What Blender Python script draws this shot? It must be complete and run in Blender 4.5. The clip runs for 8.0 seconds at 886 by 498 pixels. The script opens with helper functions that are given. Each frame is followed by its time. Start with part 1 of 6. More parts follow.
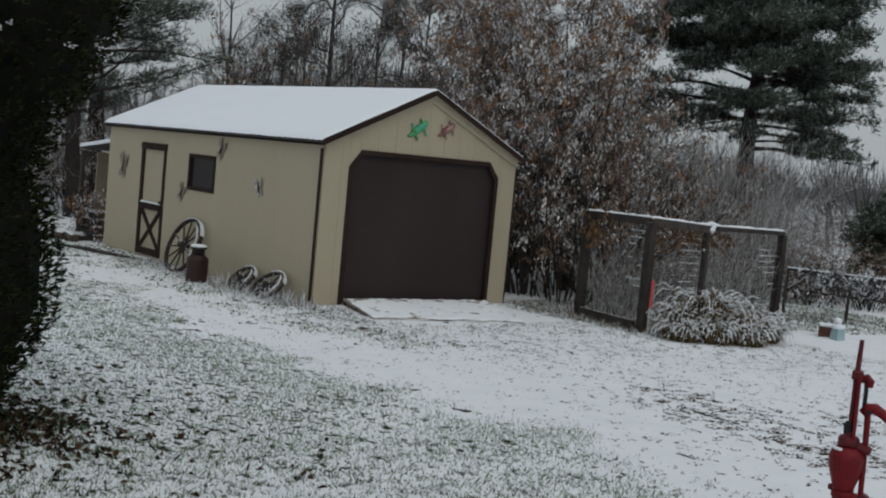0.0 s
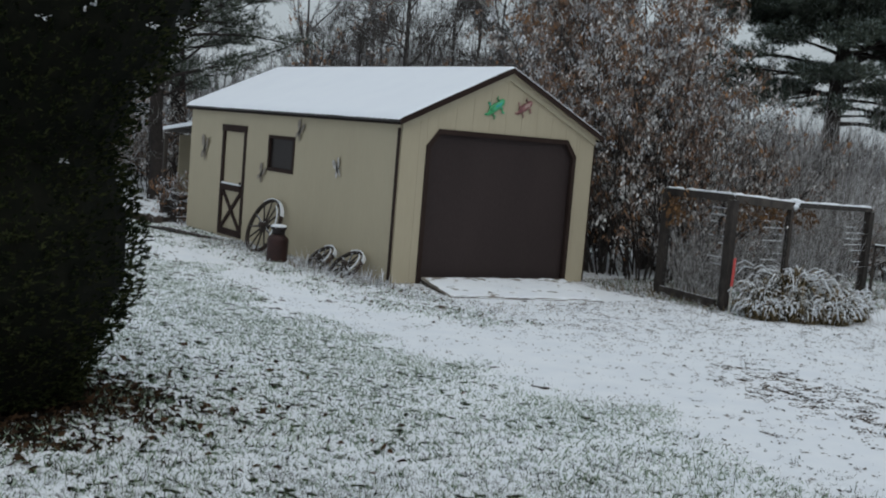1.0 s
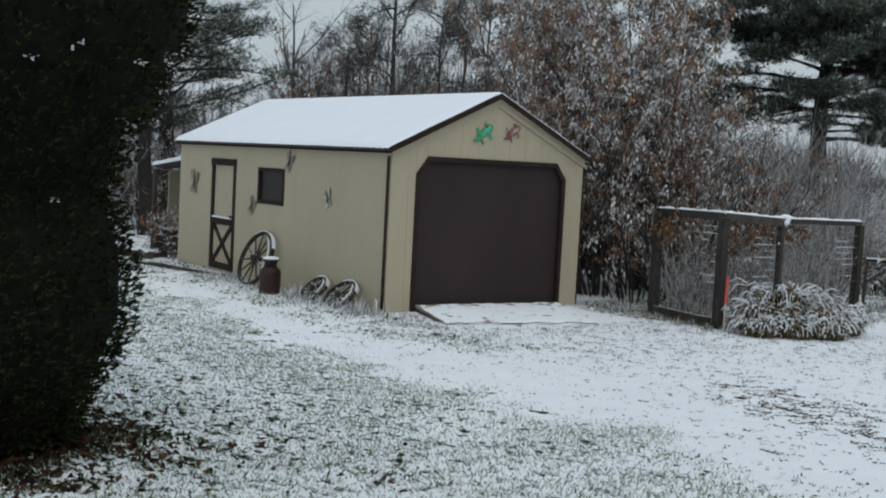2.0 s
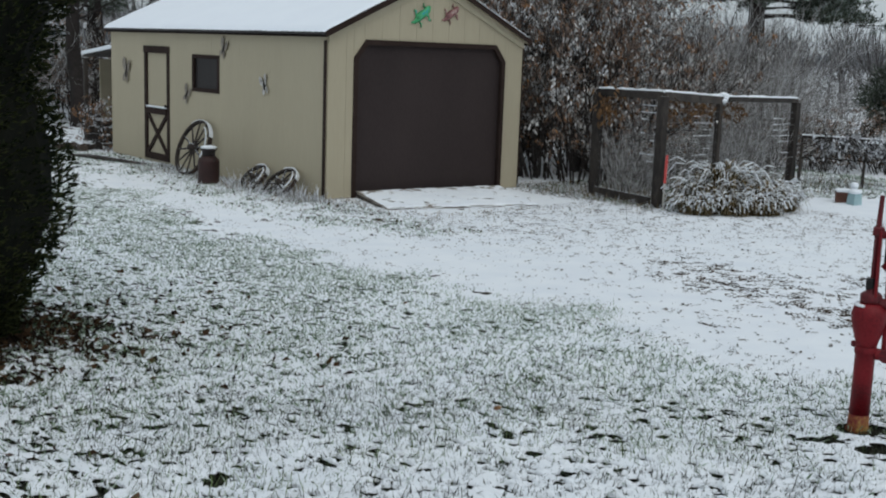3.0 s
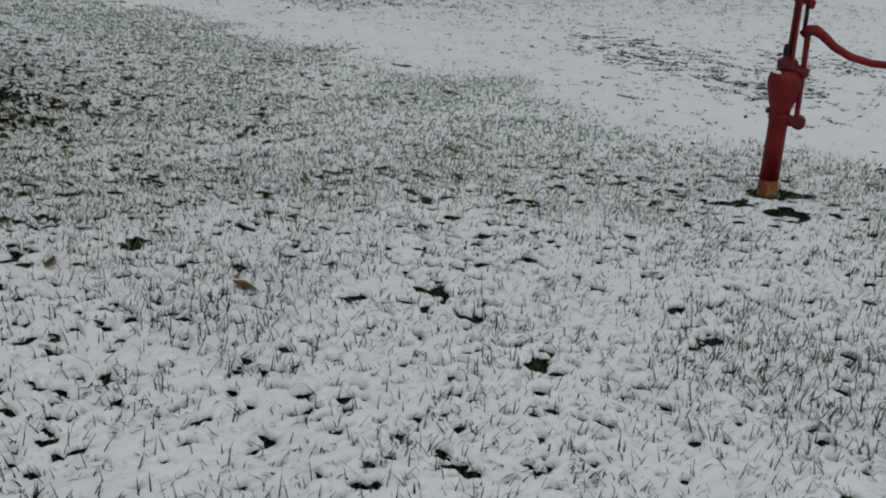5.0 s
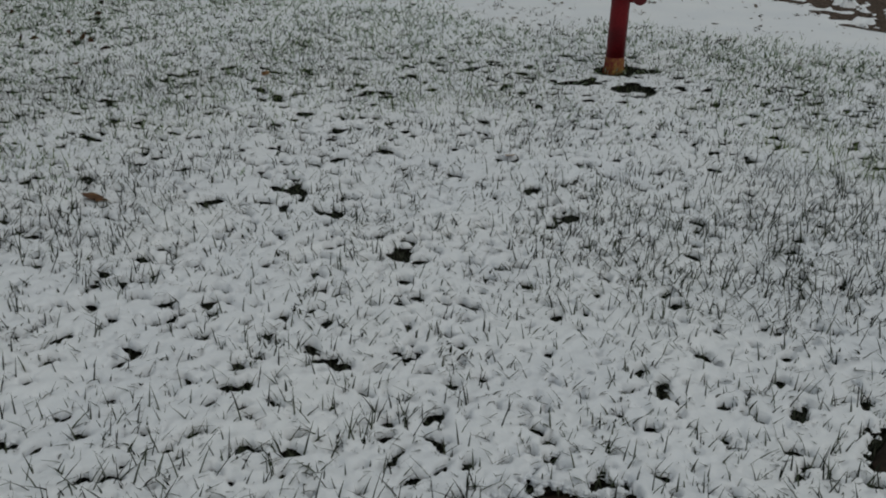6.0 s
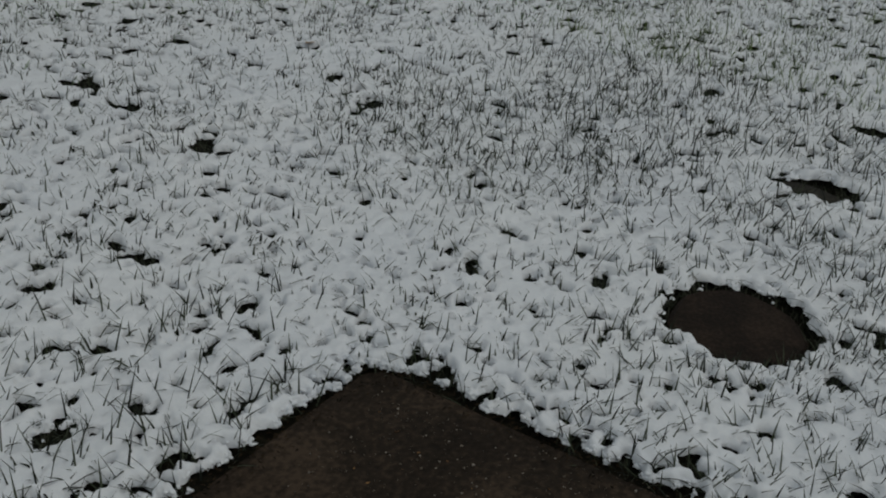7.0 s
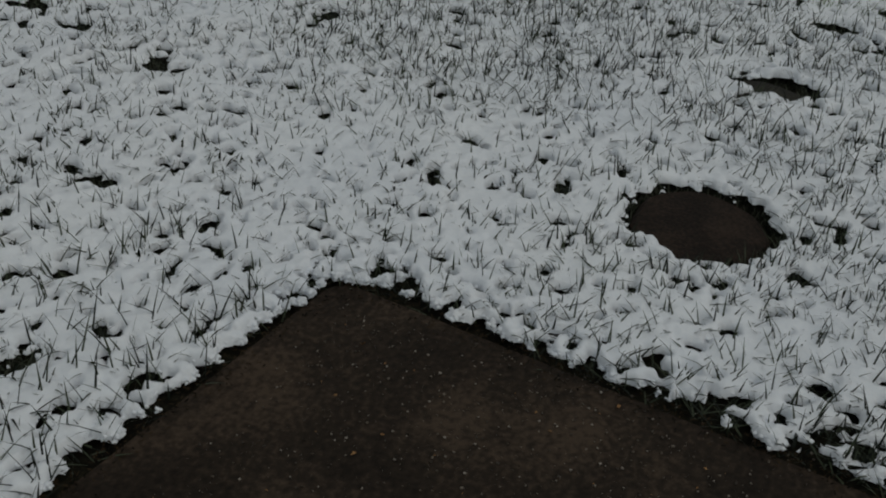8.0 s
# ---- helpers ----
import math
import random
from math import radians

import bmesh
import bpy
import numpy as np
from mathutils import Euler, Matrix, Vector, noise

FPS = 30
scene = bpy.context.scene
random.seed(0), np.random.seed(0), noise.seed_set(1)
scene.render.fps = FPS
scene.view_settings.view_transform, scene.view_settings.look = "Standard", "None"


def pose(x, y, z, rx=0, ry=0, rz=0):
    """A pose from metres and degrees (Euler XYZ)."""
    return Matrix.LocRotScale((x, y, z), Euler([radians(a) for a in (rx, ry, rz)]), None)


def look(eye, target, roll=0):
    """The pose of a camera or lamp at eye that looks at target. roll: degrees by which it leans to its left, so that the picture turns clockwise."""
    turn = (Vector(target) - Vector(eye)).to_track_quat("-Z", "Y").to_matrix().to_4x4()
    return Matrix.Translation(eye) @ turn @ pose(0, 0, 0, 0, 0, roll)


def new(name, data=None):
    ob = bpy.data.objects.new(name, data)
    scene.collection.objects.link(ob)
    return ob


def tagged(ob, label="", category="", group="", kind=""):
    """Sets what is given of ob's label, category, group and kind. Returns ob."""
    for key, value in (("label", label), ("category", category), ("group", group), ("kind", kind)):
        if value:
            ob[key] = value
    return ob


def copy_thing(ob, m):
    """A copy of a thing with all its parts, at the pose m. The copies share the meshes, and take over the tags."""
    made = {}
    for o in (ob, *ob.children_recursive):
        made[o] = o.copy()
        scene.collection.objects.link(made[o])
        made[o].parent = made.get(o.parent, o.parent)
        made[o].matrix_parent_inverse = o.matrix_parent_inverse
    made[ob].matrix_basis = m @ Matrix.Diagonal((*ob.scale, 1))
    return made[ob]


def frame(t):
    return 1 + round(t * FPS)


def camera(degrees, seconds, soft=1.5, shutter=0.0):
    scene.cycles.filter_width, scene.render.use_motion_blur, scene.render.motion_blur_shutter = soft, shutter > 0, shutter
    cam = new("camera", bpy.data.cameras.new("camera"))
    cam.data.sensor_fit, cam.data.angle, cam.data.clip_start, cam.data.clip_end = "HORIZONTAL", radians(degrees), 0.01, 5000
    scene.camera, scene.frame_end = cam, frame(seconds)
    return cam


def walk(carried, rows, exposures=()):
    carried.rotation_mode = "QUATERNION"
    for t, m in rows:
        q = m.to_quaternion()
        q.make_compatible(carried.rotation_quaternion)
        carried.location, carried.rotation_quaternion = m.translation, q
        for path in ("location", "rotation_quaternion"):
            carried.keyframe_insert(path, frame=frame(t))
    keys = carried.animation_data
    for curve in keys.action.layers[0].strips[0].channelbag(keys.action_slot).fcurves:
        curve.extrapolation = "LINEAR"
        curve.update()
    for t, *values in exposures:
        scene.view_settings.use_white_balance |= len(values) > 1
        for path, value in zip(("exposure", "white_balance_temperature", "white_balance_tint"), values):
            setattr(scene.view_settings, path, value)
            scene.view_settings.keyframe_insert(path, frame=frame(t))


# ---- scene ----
cam = camera(43.25, 8.0, soft=2.0)
PATH = [
    (0, (-8.653, -13.171, 2.203), (-7.377, -11.639, 2.047), 5.43),
    (0.5, (-8.64, -13.178, 2.192), (-7.442, -11.586, 2.019), 5.05),
    (1, (-8.65, -13.169, 2.17), (-7.483, -11.557, 1.968), 4.8),
    (1.2, (-8.658, -13.156, 2.17), (-7.512, -11.531, 1.955), 3.66),
    (2.3, (-8.655, -13.15, 2.173), (-7.461, -11.553, 2.028), 2.65),
    (2.5, (-8.642, -13.164, 2.158), (-7.436, -11.584, 1.938), 2.71),
    (3, (-8.638, -13.144, 2.146), (-7.386, -11.624, 1.796), 2.09),
    (3.5, (-8.633, -13.129, 2.128), (-7.351, -11.658, 1.691), 3.33),
    (4, (-8.638, -13.129, 2.093), (-7.36, -11.662, 1.629), 4.81),
    (4.5, (-8.616, -13.145, 2.063), (-7.355, -11.718, 1.452), 2.22),
    (4.7, (-8.617, -13.146, 2.056), (-7.341, -11.76, 1.385), 2.46),
    (5.8, (-8.621, -13.142, 2.059), (-7.23, -11.958, 1.244), 3.36),
    (6, (-8.613, -13.16, 2.052), (-7.195, -12.055, 1.176), 2.19),
    (6.5, (-8.602, -13.17, 2.054), (-7.106, -12.232, 1.114), 1.3),
    (7, (-8.633, -13.166, 2.027), (-7.091, -12.404, 1.007), 5.09),
    (7.5, (-8.641, -13.165, 2.004), (-7.163, -12.455, 0.859), 6.99),
    (8, (-8.62, -13.181, 2.019), (-7.124, -12.513, 0.872), 4.2),
]
EXPOSURES = [(0.0, -0.33, 6500, 8), (1.0, -0.15, 6250, 7), (2.5, 0.05, 6200, 6), (3.5, -0.05, 6350, 6), (4.5, -0.36, 6650, 7), (6.0, -0.79, 6750, 6), (8.0, -0.97, 6750, 6)]
walk(cam, [(t, look(eye, target, roll)) for t, eye, target, roll in PATH], EXPOSURES)

# ---- world and light ----
SUN_EL, SUN_AZ = 60.0, 188.0          # overcast: a wide, weak sun; azimuth clockwise from +y
world = bpy.data.worlds.new("overcast_sky")
scene.world = world
world.use_nodes = True
wn, wl = world.node_tree.nodes, world.node_tree.links
wn.clear()
sky = wn.new("ShaderNodeTexSky")
sky.sky_type, sky.sun_disc = "NISHITA", False
sky.sun_elevation, sky.sun_rotation = radians(SUN_EL), radians(SUN_AZ)
sky.dust_density, sky.air_density = 4.0, 1.5
cloud = wn.new("ShaderNodeMix")
cloud.data_type = "RGBA"
cloud.inputs[0].default_value = 0.86
cloud.inputs[7].default_value = (5.65, 6.15, 6.55, 1)
wl.new(sky.outputs[0], cloud.inputs[6])
bg = wn.new("ShaderNodeBackground")
bg.inputs["Strength"].default_value = 0.09
wl.new(cloud.outputs[2], bg.inputs["Color"])
wout = wn.new("ShaderNodeOutputWorld")
wl.new(bg.outputs[0], wout.inputs["Surface"])

sun_data = bpy.data.lights.new("sun", "SUN")
sun_data.energy, sun_data.angle, sun_data.color = 0.75, radians(60), (1.0, 0.97, 0.92)
sun = new("sun", sun_data)
az, el = radians(SUN_AZ), radians(SUN_EL)
sun.matrix_world = look((30 * math.sin(az) * math.cos(el), 30 * math.cos(az) * math.cos(el), 30 * math.sin(el)), (0, 0, 0))


# ---- materials ----
def mat(name, cols, scale=8.0, rough=0.8, bump=0.25, fine=60.0, metal=0.0, rand=0.0, snow=0.0, stretch=(1, 1, 1), spec=0.4, island=False, world_space=False, dist=0.01):
    """Two-scale noise over two or three colours; rand varies it by piece; snow lays a cap on what faces up."""
    m = bpy.data.materials.new(name)
    m.use_nodes = True
    n, l = m.node_tree.nodes, m.node_tree.links
    b = n["Principled BSDF"]
    if world_space:
        co = n.new("ShaderNodeNewGeometry").outputs["Position"]
    else:
        co = n.new("ShaderNodeTexCoord").outputs["Object"]
    mp = n.new("ShaderNodeMapping")
    mp.inputs["Scale"].default_value = stretch
    l.new(co, mp.inputs["Vector"])
    big, small = n.new("ShaderNodeTexNoise"), n.new("ShaderNodeTexNoise")
    big.inputs["Scale"].default_value, small.inputs["Scale"].default_value = scale, fine
    big.inputs["Detail"].default_value = small.inputs["Detail"].default_value = 4
    for t in (big, small):
        l.new(mp.outputs[0], t.inputs["Vector"])
    mixn = n.new("ShaderNodeMath")
    mixn.operation = "MULTIPLY_ADD"
    mixn.inputs[1].default_value = 0.45
    sm = n.new("ShaderNodeMath")
    sm.operation = "MULTIPLY"
    sm.inputs[1].default_value = 0.55
    l.new(big.outputs[0], sm.inputs[0])
    l.new(small.outputs[0], mixn.inputs[0])
    l.new(sm.outputs[0], mixn.inputs[2])
    fac = mixn.outputs[0]
    if rand:
        if island:
            r = n.new("ShaderNodeNewGeometry").outputs["Random Per Island"]
        else:
            r = n.new("ShaderNodeObjectInfo").outputs["Random"]
        ad = n.new("ShaderNodeMath")
        ad.operation = "MULTIPLY_ADD"
        ad.inputs[1].default_value = rand
        l.new(r, ad.inputs[0])
        sh = n.new("ShaderNodeMath")
        sh.operation = "SUBTRACT"
        sh.inputs[1].default_value = rand / 2
        l.new(fac, sh.inputs[0])
        l.new(sh.outputs[0], ad.inputs[2])
        fac = ad.outputs[0]
    ramp = n.new("ShaderNodeValToRGB")
    ramp.color_ramp.elements[0].position, ramp.color_ramp.elements[1].position = 0.37, 0.63
    ramp.color_ramp.elements[0].color, ramp.color_ramp.elements[1].color = (*cols[0], 1), (*cols[-1], 1)
    for k, c in enumerate(cols[1:-1]):
        ramp.color_ramp.elements.new(0.37 + 0.26 * (k + 1) / (len(cols) - 1)).color = (*c, 1)
    l.new(fac, ramp.inputs[0])
    col, rg = ramp.outputs[0], None
    if snow:
        g = n.new("ShaderNodeNewGeometry")
        sx = n.new("ShaderNodeSeparateXYZ")
        l.new(g.outputs["Normal"], sx.inputs[0])
        add = n.new("ShaderNodeMath")
        add.operation = "MULTIPLY_ADD"
        add.inputs[1].default_value = 1.2
        l.new(small.outputs[0], add.inputs[0])
        l.new(sx.outputs[2], add.inputs[2])
        mr = n.new("ShaderNodeMapRange")
        mr.inputs[1].default_value, mr.inputs[2].default_value = 1.75 - snow, 1.95 - snow
        l.new(add.outputs[0], mr.inputs[0])
        mx = n.new("ShaderNodeMix")
        mx.data_type = "RGBA"
        l.new(mr.outputs[0], mx.inputs[0])
        l.new(col, mx.inputs[6])
        mx.inputs[7].default_value = (0.8, 0.83, 0.87, 1)
        col = mx.outputs[2]
    l.new(col, b.inputs["Base Color"])
    b.inputs["Roughness"].default_value, b.inputs["Metallic"].default_value = rough, metal
    b.inputs["Specular IOR Level"].default_value = spec
    if bump:
        bp = n.new("ShaderNodeBump")
        bp.inputs["Strength"].default_value, bp.inputs["Distance"].default_value = bump, dist
        l.new(mixn.outputs[0], bp.inputs["Height"])
        l.new(bp.outputs[0], b.inputs["Normal"])
    return m


M = {}
M["snow"] = mat("snow", [(0.81, 0.84, 0.89), (0.89, 0.91, 0.94)], 3, 0.75, 0.55, 110, spec=0.25, world_space=True, dist=0.008)
M["roof_snow"] = mat("smooth_roof_snow", [(0.86, 0.89, 0.95), (0.89, 0.92, 0.97)], 2, 0.75, 0.12, 60, spec=0.25, dist=0.006)
M["soil"] = mat("soil", [(0.006, 0.0055, 0.004), (0.012, 0.011, 0.007), (0.03, 0.026, 0.016)], 4, 0.95, 0.6, 70, spec=0.12, world_space=True)


def brown_drive(m):
    """Turf gives way to brown gravel and leaf litter off the lawn."""
    n, l = m.node_tree.nodes, m.node_tree.links
    b = n["Principled BSDF"]
    old = b.inputs["Base Color"].links[0].from_socket
    sx = n.new("ShaderNodeSeparateXYZ")
    l.new(n.new("ShaderNodeNewGeometry").outputs["Position"], sx.inputs[0])
    mr = n.new("ShaderNodeMapRange")
    mr.inputs[1].default_value, mr.inputs[2].default_value = -3.0, -2.2
    l.new(sx.outputs[0], mr.inputs[0])
    tex = n.new("ShaderNodeTexNoise")
    tex.inputs["Scale"].default_value, tex.inputs["Detail"].default_value = 45, 5
    ramp = n.new("ShaderNodeValToRGB")
    ramp.color_ramp.elements[0].position, ramp.color_ramp.elements[1].position = 0.38, 0.64
    ramp.color_ramp.elements[0].color, ramp.color_ramp.elements[1].color = (0.035, 0.025, 0.019, 1), (0.13, 0.095, 0.074, 1)
    l.new(n.new("ShaderNodeNewGeometry").outputs["Position"], tex.inputs["Vector"])
    l.new(tex.outputs[0], ramp.inputs[0])
    mx = n.new("ShaderNodeMix")
    mx.data_type = "RGBA"
    l.new(mr.outputs[0], mx.inputs[0])
    l.new(old, mx.inputs[6])
    l.new(ramp.outputs[0], mx.inputs[7])
    l.new(mx.outputs[2], b.inputs["Base Color"])


brown_drive(M["soil"])
M["grass"] = mat("grass", [(0.006, 0.009, 0.005), (0.015, 0.021, 0.012), (0.05, 0.062, 0.036)], 1.2, 0.75, 0, 30, rand=0.5, island=True, spec=0.3)
M["olive_grass"] = mat("olive_grass", [(0.028, 0.044, 0.016), (0.075, 0.112, 0.04), (0.17, 0.225, 0.095)], 1.2, 0.75, 0, 30, rand=0.5, island=True, spec=0.3)
M["frost_grass"] = mat("frosted_grass", [(0.1, 0.145, 0.085), (0.23, 0.29, 0.205), (0.48, 0.55, 0.48)], 1.2, 0.8, 0, 30, rand=0.5, island=True, spec=0.2)
M["dry_grass"] = mat("dry_grass", [(0.04, 0.034, 0.018), (0.11, 0.085, 0.046), (0.24, 0.18, 0.1)], 2, 0.8, 0, 30, rand=0.5, island=True, spec=0.2)
M["siding"] = mat("tan_siding", [(0.405, 0.353, 0.253), (0.432, 0.378, 0.272)], 1.6, 0.75, 0.25, 40, stretch=(1, 1, 0.12), rand=0.02, spec=0.25)
M["tan_trim"] = mat("tan_trim", [(0.39, 0.345, 0.25), (0.45, 0.395, 0.29)], 3, 0.7, 0.15, 50, spec=0.25)
M["brown"] = mat("brown_paint", [(0.024, 0.0145, 0.012), (0.038, 0.025, 0.021)], 3, 0.8, 0.2, 60, spec=0.12)
M["brown_door"] = mat("brown_door_paint", [(0.03, 0.0215, 0.0208), (0.041, 0.0295, 0.0285)], 1.2, 0.7, 0.25, 50, stretch=(1, 1, 0.3), spec=0.18)
M["metal_roof"] = mat("roof_metal", [(0.03, 0.025, 0.023), (0.05, 0.042, 0.038)], 4, 0.5, 0.1, 40, metal=0.2)
M["glass"] = mat("window_glass", [(0.014, 0.011, 0.0105), (0.024, 0.019, 0.018)], 2, 0.4, 0, 20, spec=0.15)
M["plank"] = mat("weathered_plank", [(0.12, 0.1, 0.085), (0.2, 0.17, 0.145), (0.27, 0.24, 0.21)], 3, 0.85, 0.4, 40, stretch=(1, 1, 1), rand=0.25)
M["old_wood"] = mat("old_dark_wood", [(0.018, 0.015, 0.013), (0.038, 0.031, 0.027), (0.07, 0.058, 0.05)], 4, 0.9, 0.5, 35, stretch=(1, 1, 0.3), snow=0.25, rand=0.1)
M["wheel_wood"] = mat("wheel_wood", [(0.022, 0.017, 0.015), (0.055, 0.043, 0.037)], 6, 0.9, 0.4, 50, snow=0.36)
M["iron"] = mat("rusty_iron", [(0.03, 0.024, 0.022), (0.075, 0.045, 0.035)], 12, 0.75, 0.3, 90, metal=0.3, snow=0.25)
M["can"] = mat("red_brown_can", [(0.022, 0.01, 0.009), (0.044, 0.0165, 0.014)], 6, 0.6, 0.3, 60, metal=0.1)
M["can_dark"] = mat("dark_can_neck", [(0.014, 0.012, 0.012), (0.03, 0.022, 0.021)], 8, 0.6, 0.3, 60)
M["red"] = mat("red_pump_paint", [(0.1, 0.0025, 0.006), (0.165, 0.0045, 0.0095), (0.21, 0.009, 0.014)], 7, 0.55, 0.3, 90, spec=0.3)
M["dark_red"] = mat("dark_red_paint", [(0.07, 0.004, 0.008), (0.14, 0.008, 0.013)], 9, 0.5, 0.3, 80)
M["yellow_worn"] = mat("worn_yellow_paint", [(0.13, 0.006, 0.01), (0.2, 0.06, 0.014), (0.3, 0.19, 0.045)], 16, 0.65, 0.4, 60)
M["black_iron"] = mat("black_iron", [(0.012, 0.012, 0.013), (0.035, 0.03, 0.03)], 12, 0.6, 0.3, 80, metal=0.4)
M["paving"] = mat("wet_paving", [(0.012, 0.0085, 0.0058), (0.026, 0.0182, 0.0125), (0.064, 0.044, 0.03)], 3.4, 0.62, 0.8, 75, spec=0.1, world_space=True, dist=0.004)
M["stone"] = mat("stepping_stone", [(0.009, 0.006, 0.0043), (0.019, 0.0125, 0.0088), (0.038, 0.0245, 0.017)], 7, 0.65, 0.5, 110, spec=0.1, dist=0.004)
M["litter"] = mat("dark_litter", [(0.026, 0.02, 0.014), (0.062, 0.046, 0.033), (0.13, 0.092, 0.066)], 3, 0.85, 0, 30, rand=0.6, island=True, spec=0.15)
M["moss_stone"] = mat("mossy_stone", [(0.008, 0.007, 0.005), (0.016, 0.014, 0.009), (0.03, 0.027, 0.017)], 12, 0.85, 0.6, 80, dist=0.008)
M["brown_litter"] = mat("brown_litter", [(0.014, 0.009, 0.006), (0.032, 0.02, 0.013), (0.07, 0.04, 0.022)], 3, 0.9, 0, 30, rand=0.6, island=True, spec=0.1)
M["edge_litter"] = mat("soil_crumbs", [(0.006, 0.005, 0.0035), (0.014, 0.011, 0.007), (0.04, 0.027, 0.015)], 3, 0.9, 0, 30, rand=0.6, island=True, spec=0.1)
M["turf"] = mat("dark_turf", [(0.009, 0.011, 0.007), (0.023, 0.027, 0.017), (0.07, 0.075, 0.055)], 3, 0.9, 0, 30, rand=0.6, island=True, spec=0.1)
M["pebble"] = mat("pebble", [(0.04, 0.03, 0.022), (0.11, 0.085, 0.06), (0.26, 0.225, 0.19)], 30, 0.6, 0, 90, rand=0.6, island=True)
M["dead_leaf"] = mat("dead_leaf", [(0.09, 0.04, 0.016), (0.2, 0.095, 0.03), (0.3, 0.16, 0.06)], 20, 0.7, 0.2, 90, rand=0.4)
M["bark"] = mat("grey_bark", [(0.03, 0.026, 0.024), (0.06, 0.053, 0.05), (0.1, 0.092, 0.088)], 6, 0.95, 0.5, 30, snow=0.42)
M["pine_bark"] = mat("pine_bark", [(0.016, 0.0125, 0.011), (0.036, 0.028, 0.025)], 6, 0.95, 0.5, 24, snow=0.12)
M["twig"] = mat("pale_twig", [(0.14, 0.125, 0.115), (0.3, 0.28, 0.265), (0.55, 0.54, 0.54)], 5, 0.9, 0, 30, rand=0.6, island=True, snow=0.3)
M["needle"] = mat("pine_needle", [(0.032, 0.044, 0.031), (0.066, 0.084, 0.06), (0.13, 0.15, 0.118)], 1.2, 0.7, 0, 10, rand=0.45, island=True, spec=0.3)
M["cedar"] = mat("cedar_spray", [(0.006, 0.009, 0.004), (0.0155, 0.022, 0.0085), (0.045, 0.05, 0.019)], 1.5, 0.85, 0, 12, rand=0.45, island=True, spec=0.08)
M["rime"] = mat("rimed_needle", [(0.13, 0.165, 0.155), (0.27, 0.32, 0.31), (0.5, 0.56, 0.55)], 1.2, 0.8, 0, 10, rand=0.5, island=True, spec=0.2)
# bark paled as if seen through air: distance haze sits in this colour
M["hazed_twig"] = mat("hazed_twig", [(0.075, 0.068, 0.066), (0.13, 0.12, 0.118), (0.24, 0.235, 0.24)], 0.4, 0.95, 0, 3, rand=0.5, island=True, spec=0.1)
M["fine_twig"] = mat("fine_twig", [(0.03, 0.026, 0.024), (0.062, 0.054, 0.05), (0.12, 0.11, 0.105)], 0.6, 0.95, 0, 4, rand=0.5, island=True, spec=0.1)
# near-black so the hedge's inner shade is put into the colour
M["core"] = mat("dark_shade_core", [(0.006, 0.007, 0.005), (0.012, 0.012, 0.008)], 6, 0.95, 0.5, 30, spec=0.1)
M["rust_leaf"] = mat("russet_leaf", [(0.1, 0.074, 0.062), (0.185, 0.132, 0.106), (0.25, 0.165, 0.122), (0.34, 0.17, 0.075)], 1.3, 0.8, 0, 4, rand=0.22, island=True, spec=0.2)
M["orange_leaf"] = mat("orange_leaf", [(0.11, 0.062, 0.032), (0.2, 0.11, 0.05)], 2, 0.8, 0, 8, rand=0.5, island=True, spec=0.2)
M["frost_leaf"] = mat("half_snowy_leaf", [(0.22, 0.195, 0.18), (0.42, 0.395, 0.375), (0.72, 0.71, 0.7)], 1.5, 0.8, 0, 6, rand=0.4, island=True, spec=0.2)
M["snow_leaf"] = mat("snowy_leaf", [(0.5, 0.5, 0.52), (0.78, 0.8, 0.84)], 3, 0.75, 0, 20, rand=0.5, island=True, spec=0.2)
M["wire"] = mat("galvanised_wire", [(0.16, 0.16, 0.17), (0.3, 0.3, 0.31)], 9, 0.5, 0, 60, metal=0.6)
M["stake_red"] = mat("red_stake", [(0.5, 0.06, 0.055), (0.62, 0.1, 0.09)], 9, 0.5, 0.1, 60)
M["stake_rod"] = mat("pale_rod", [(0.5, 0.47, 0.42), (0.62, 0.6, 0.56)], 9, 0.6, 0.1, 60)
M["blue_box"] = mat("blue_painted_wood", [(0.3, 0.44, 0.47), (0.4, 0.53, 0.55)], 6, 0.6, 0.2, 60)
M["brown_box"] = mat("brown_painted_wood", [(0.09, 0.035, 0.022), (0.14, 0.06, 0.04)], 6, 0.7, 0.3, 60)
M["green_metal"] = mat("green_painted_metal", [(0.015, 0.07, 0.035), (0.05, 0.33, 0.12), (0.1, 0.42, 0.2), (0.02, 0.3, 0.36)], 13, 0.45, 0.2, 30)
M["pink_metal"] = mat("pink_painted_metal", [(0.05, 0.018, 0.02), (0.26, 0.1, 0.1), (0.42, 0.32, 0.28)], 14, 0.45, 0.2, 30)
M["pale_metal"] = mat("pale_butterfly_metal", [(0.2, 0.18, 0.16), (0.6, 0.58, 0.55)], 14, 0.5, 0.2, 40)
M["dull_metal"] = mat("dull_butterfly_metal", [(0.15, 0.125, 0.1), (0.29, 0.255, 0.21)], 12, 0.55, 0.2, 40)
M["log_end"] = mat("firewood", [(0.03, 0.023, 0.02), (0.08, 0.06, 0.048)], 9, 0.9, 0.4, 40, rand=0.4, snow=0.5)
# blue-grey of distance: aerial haze is put into the ridge's colour
M["hill"] = mat("hazed_hill_woods", [(0.09, 0.11, 0.13), (0.14, 0.165, 0.19)], 0.02, 0.95, 0, 0.3, spec=0.0)


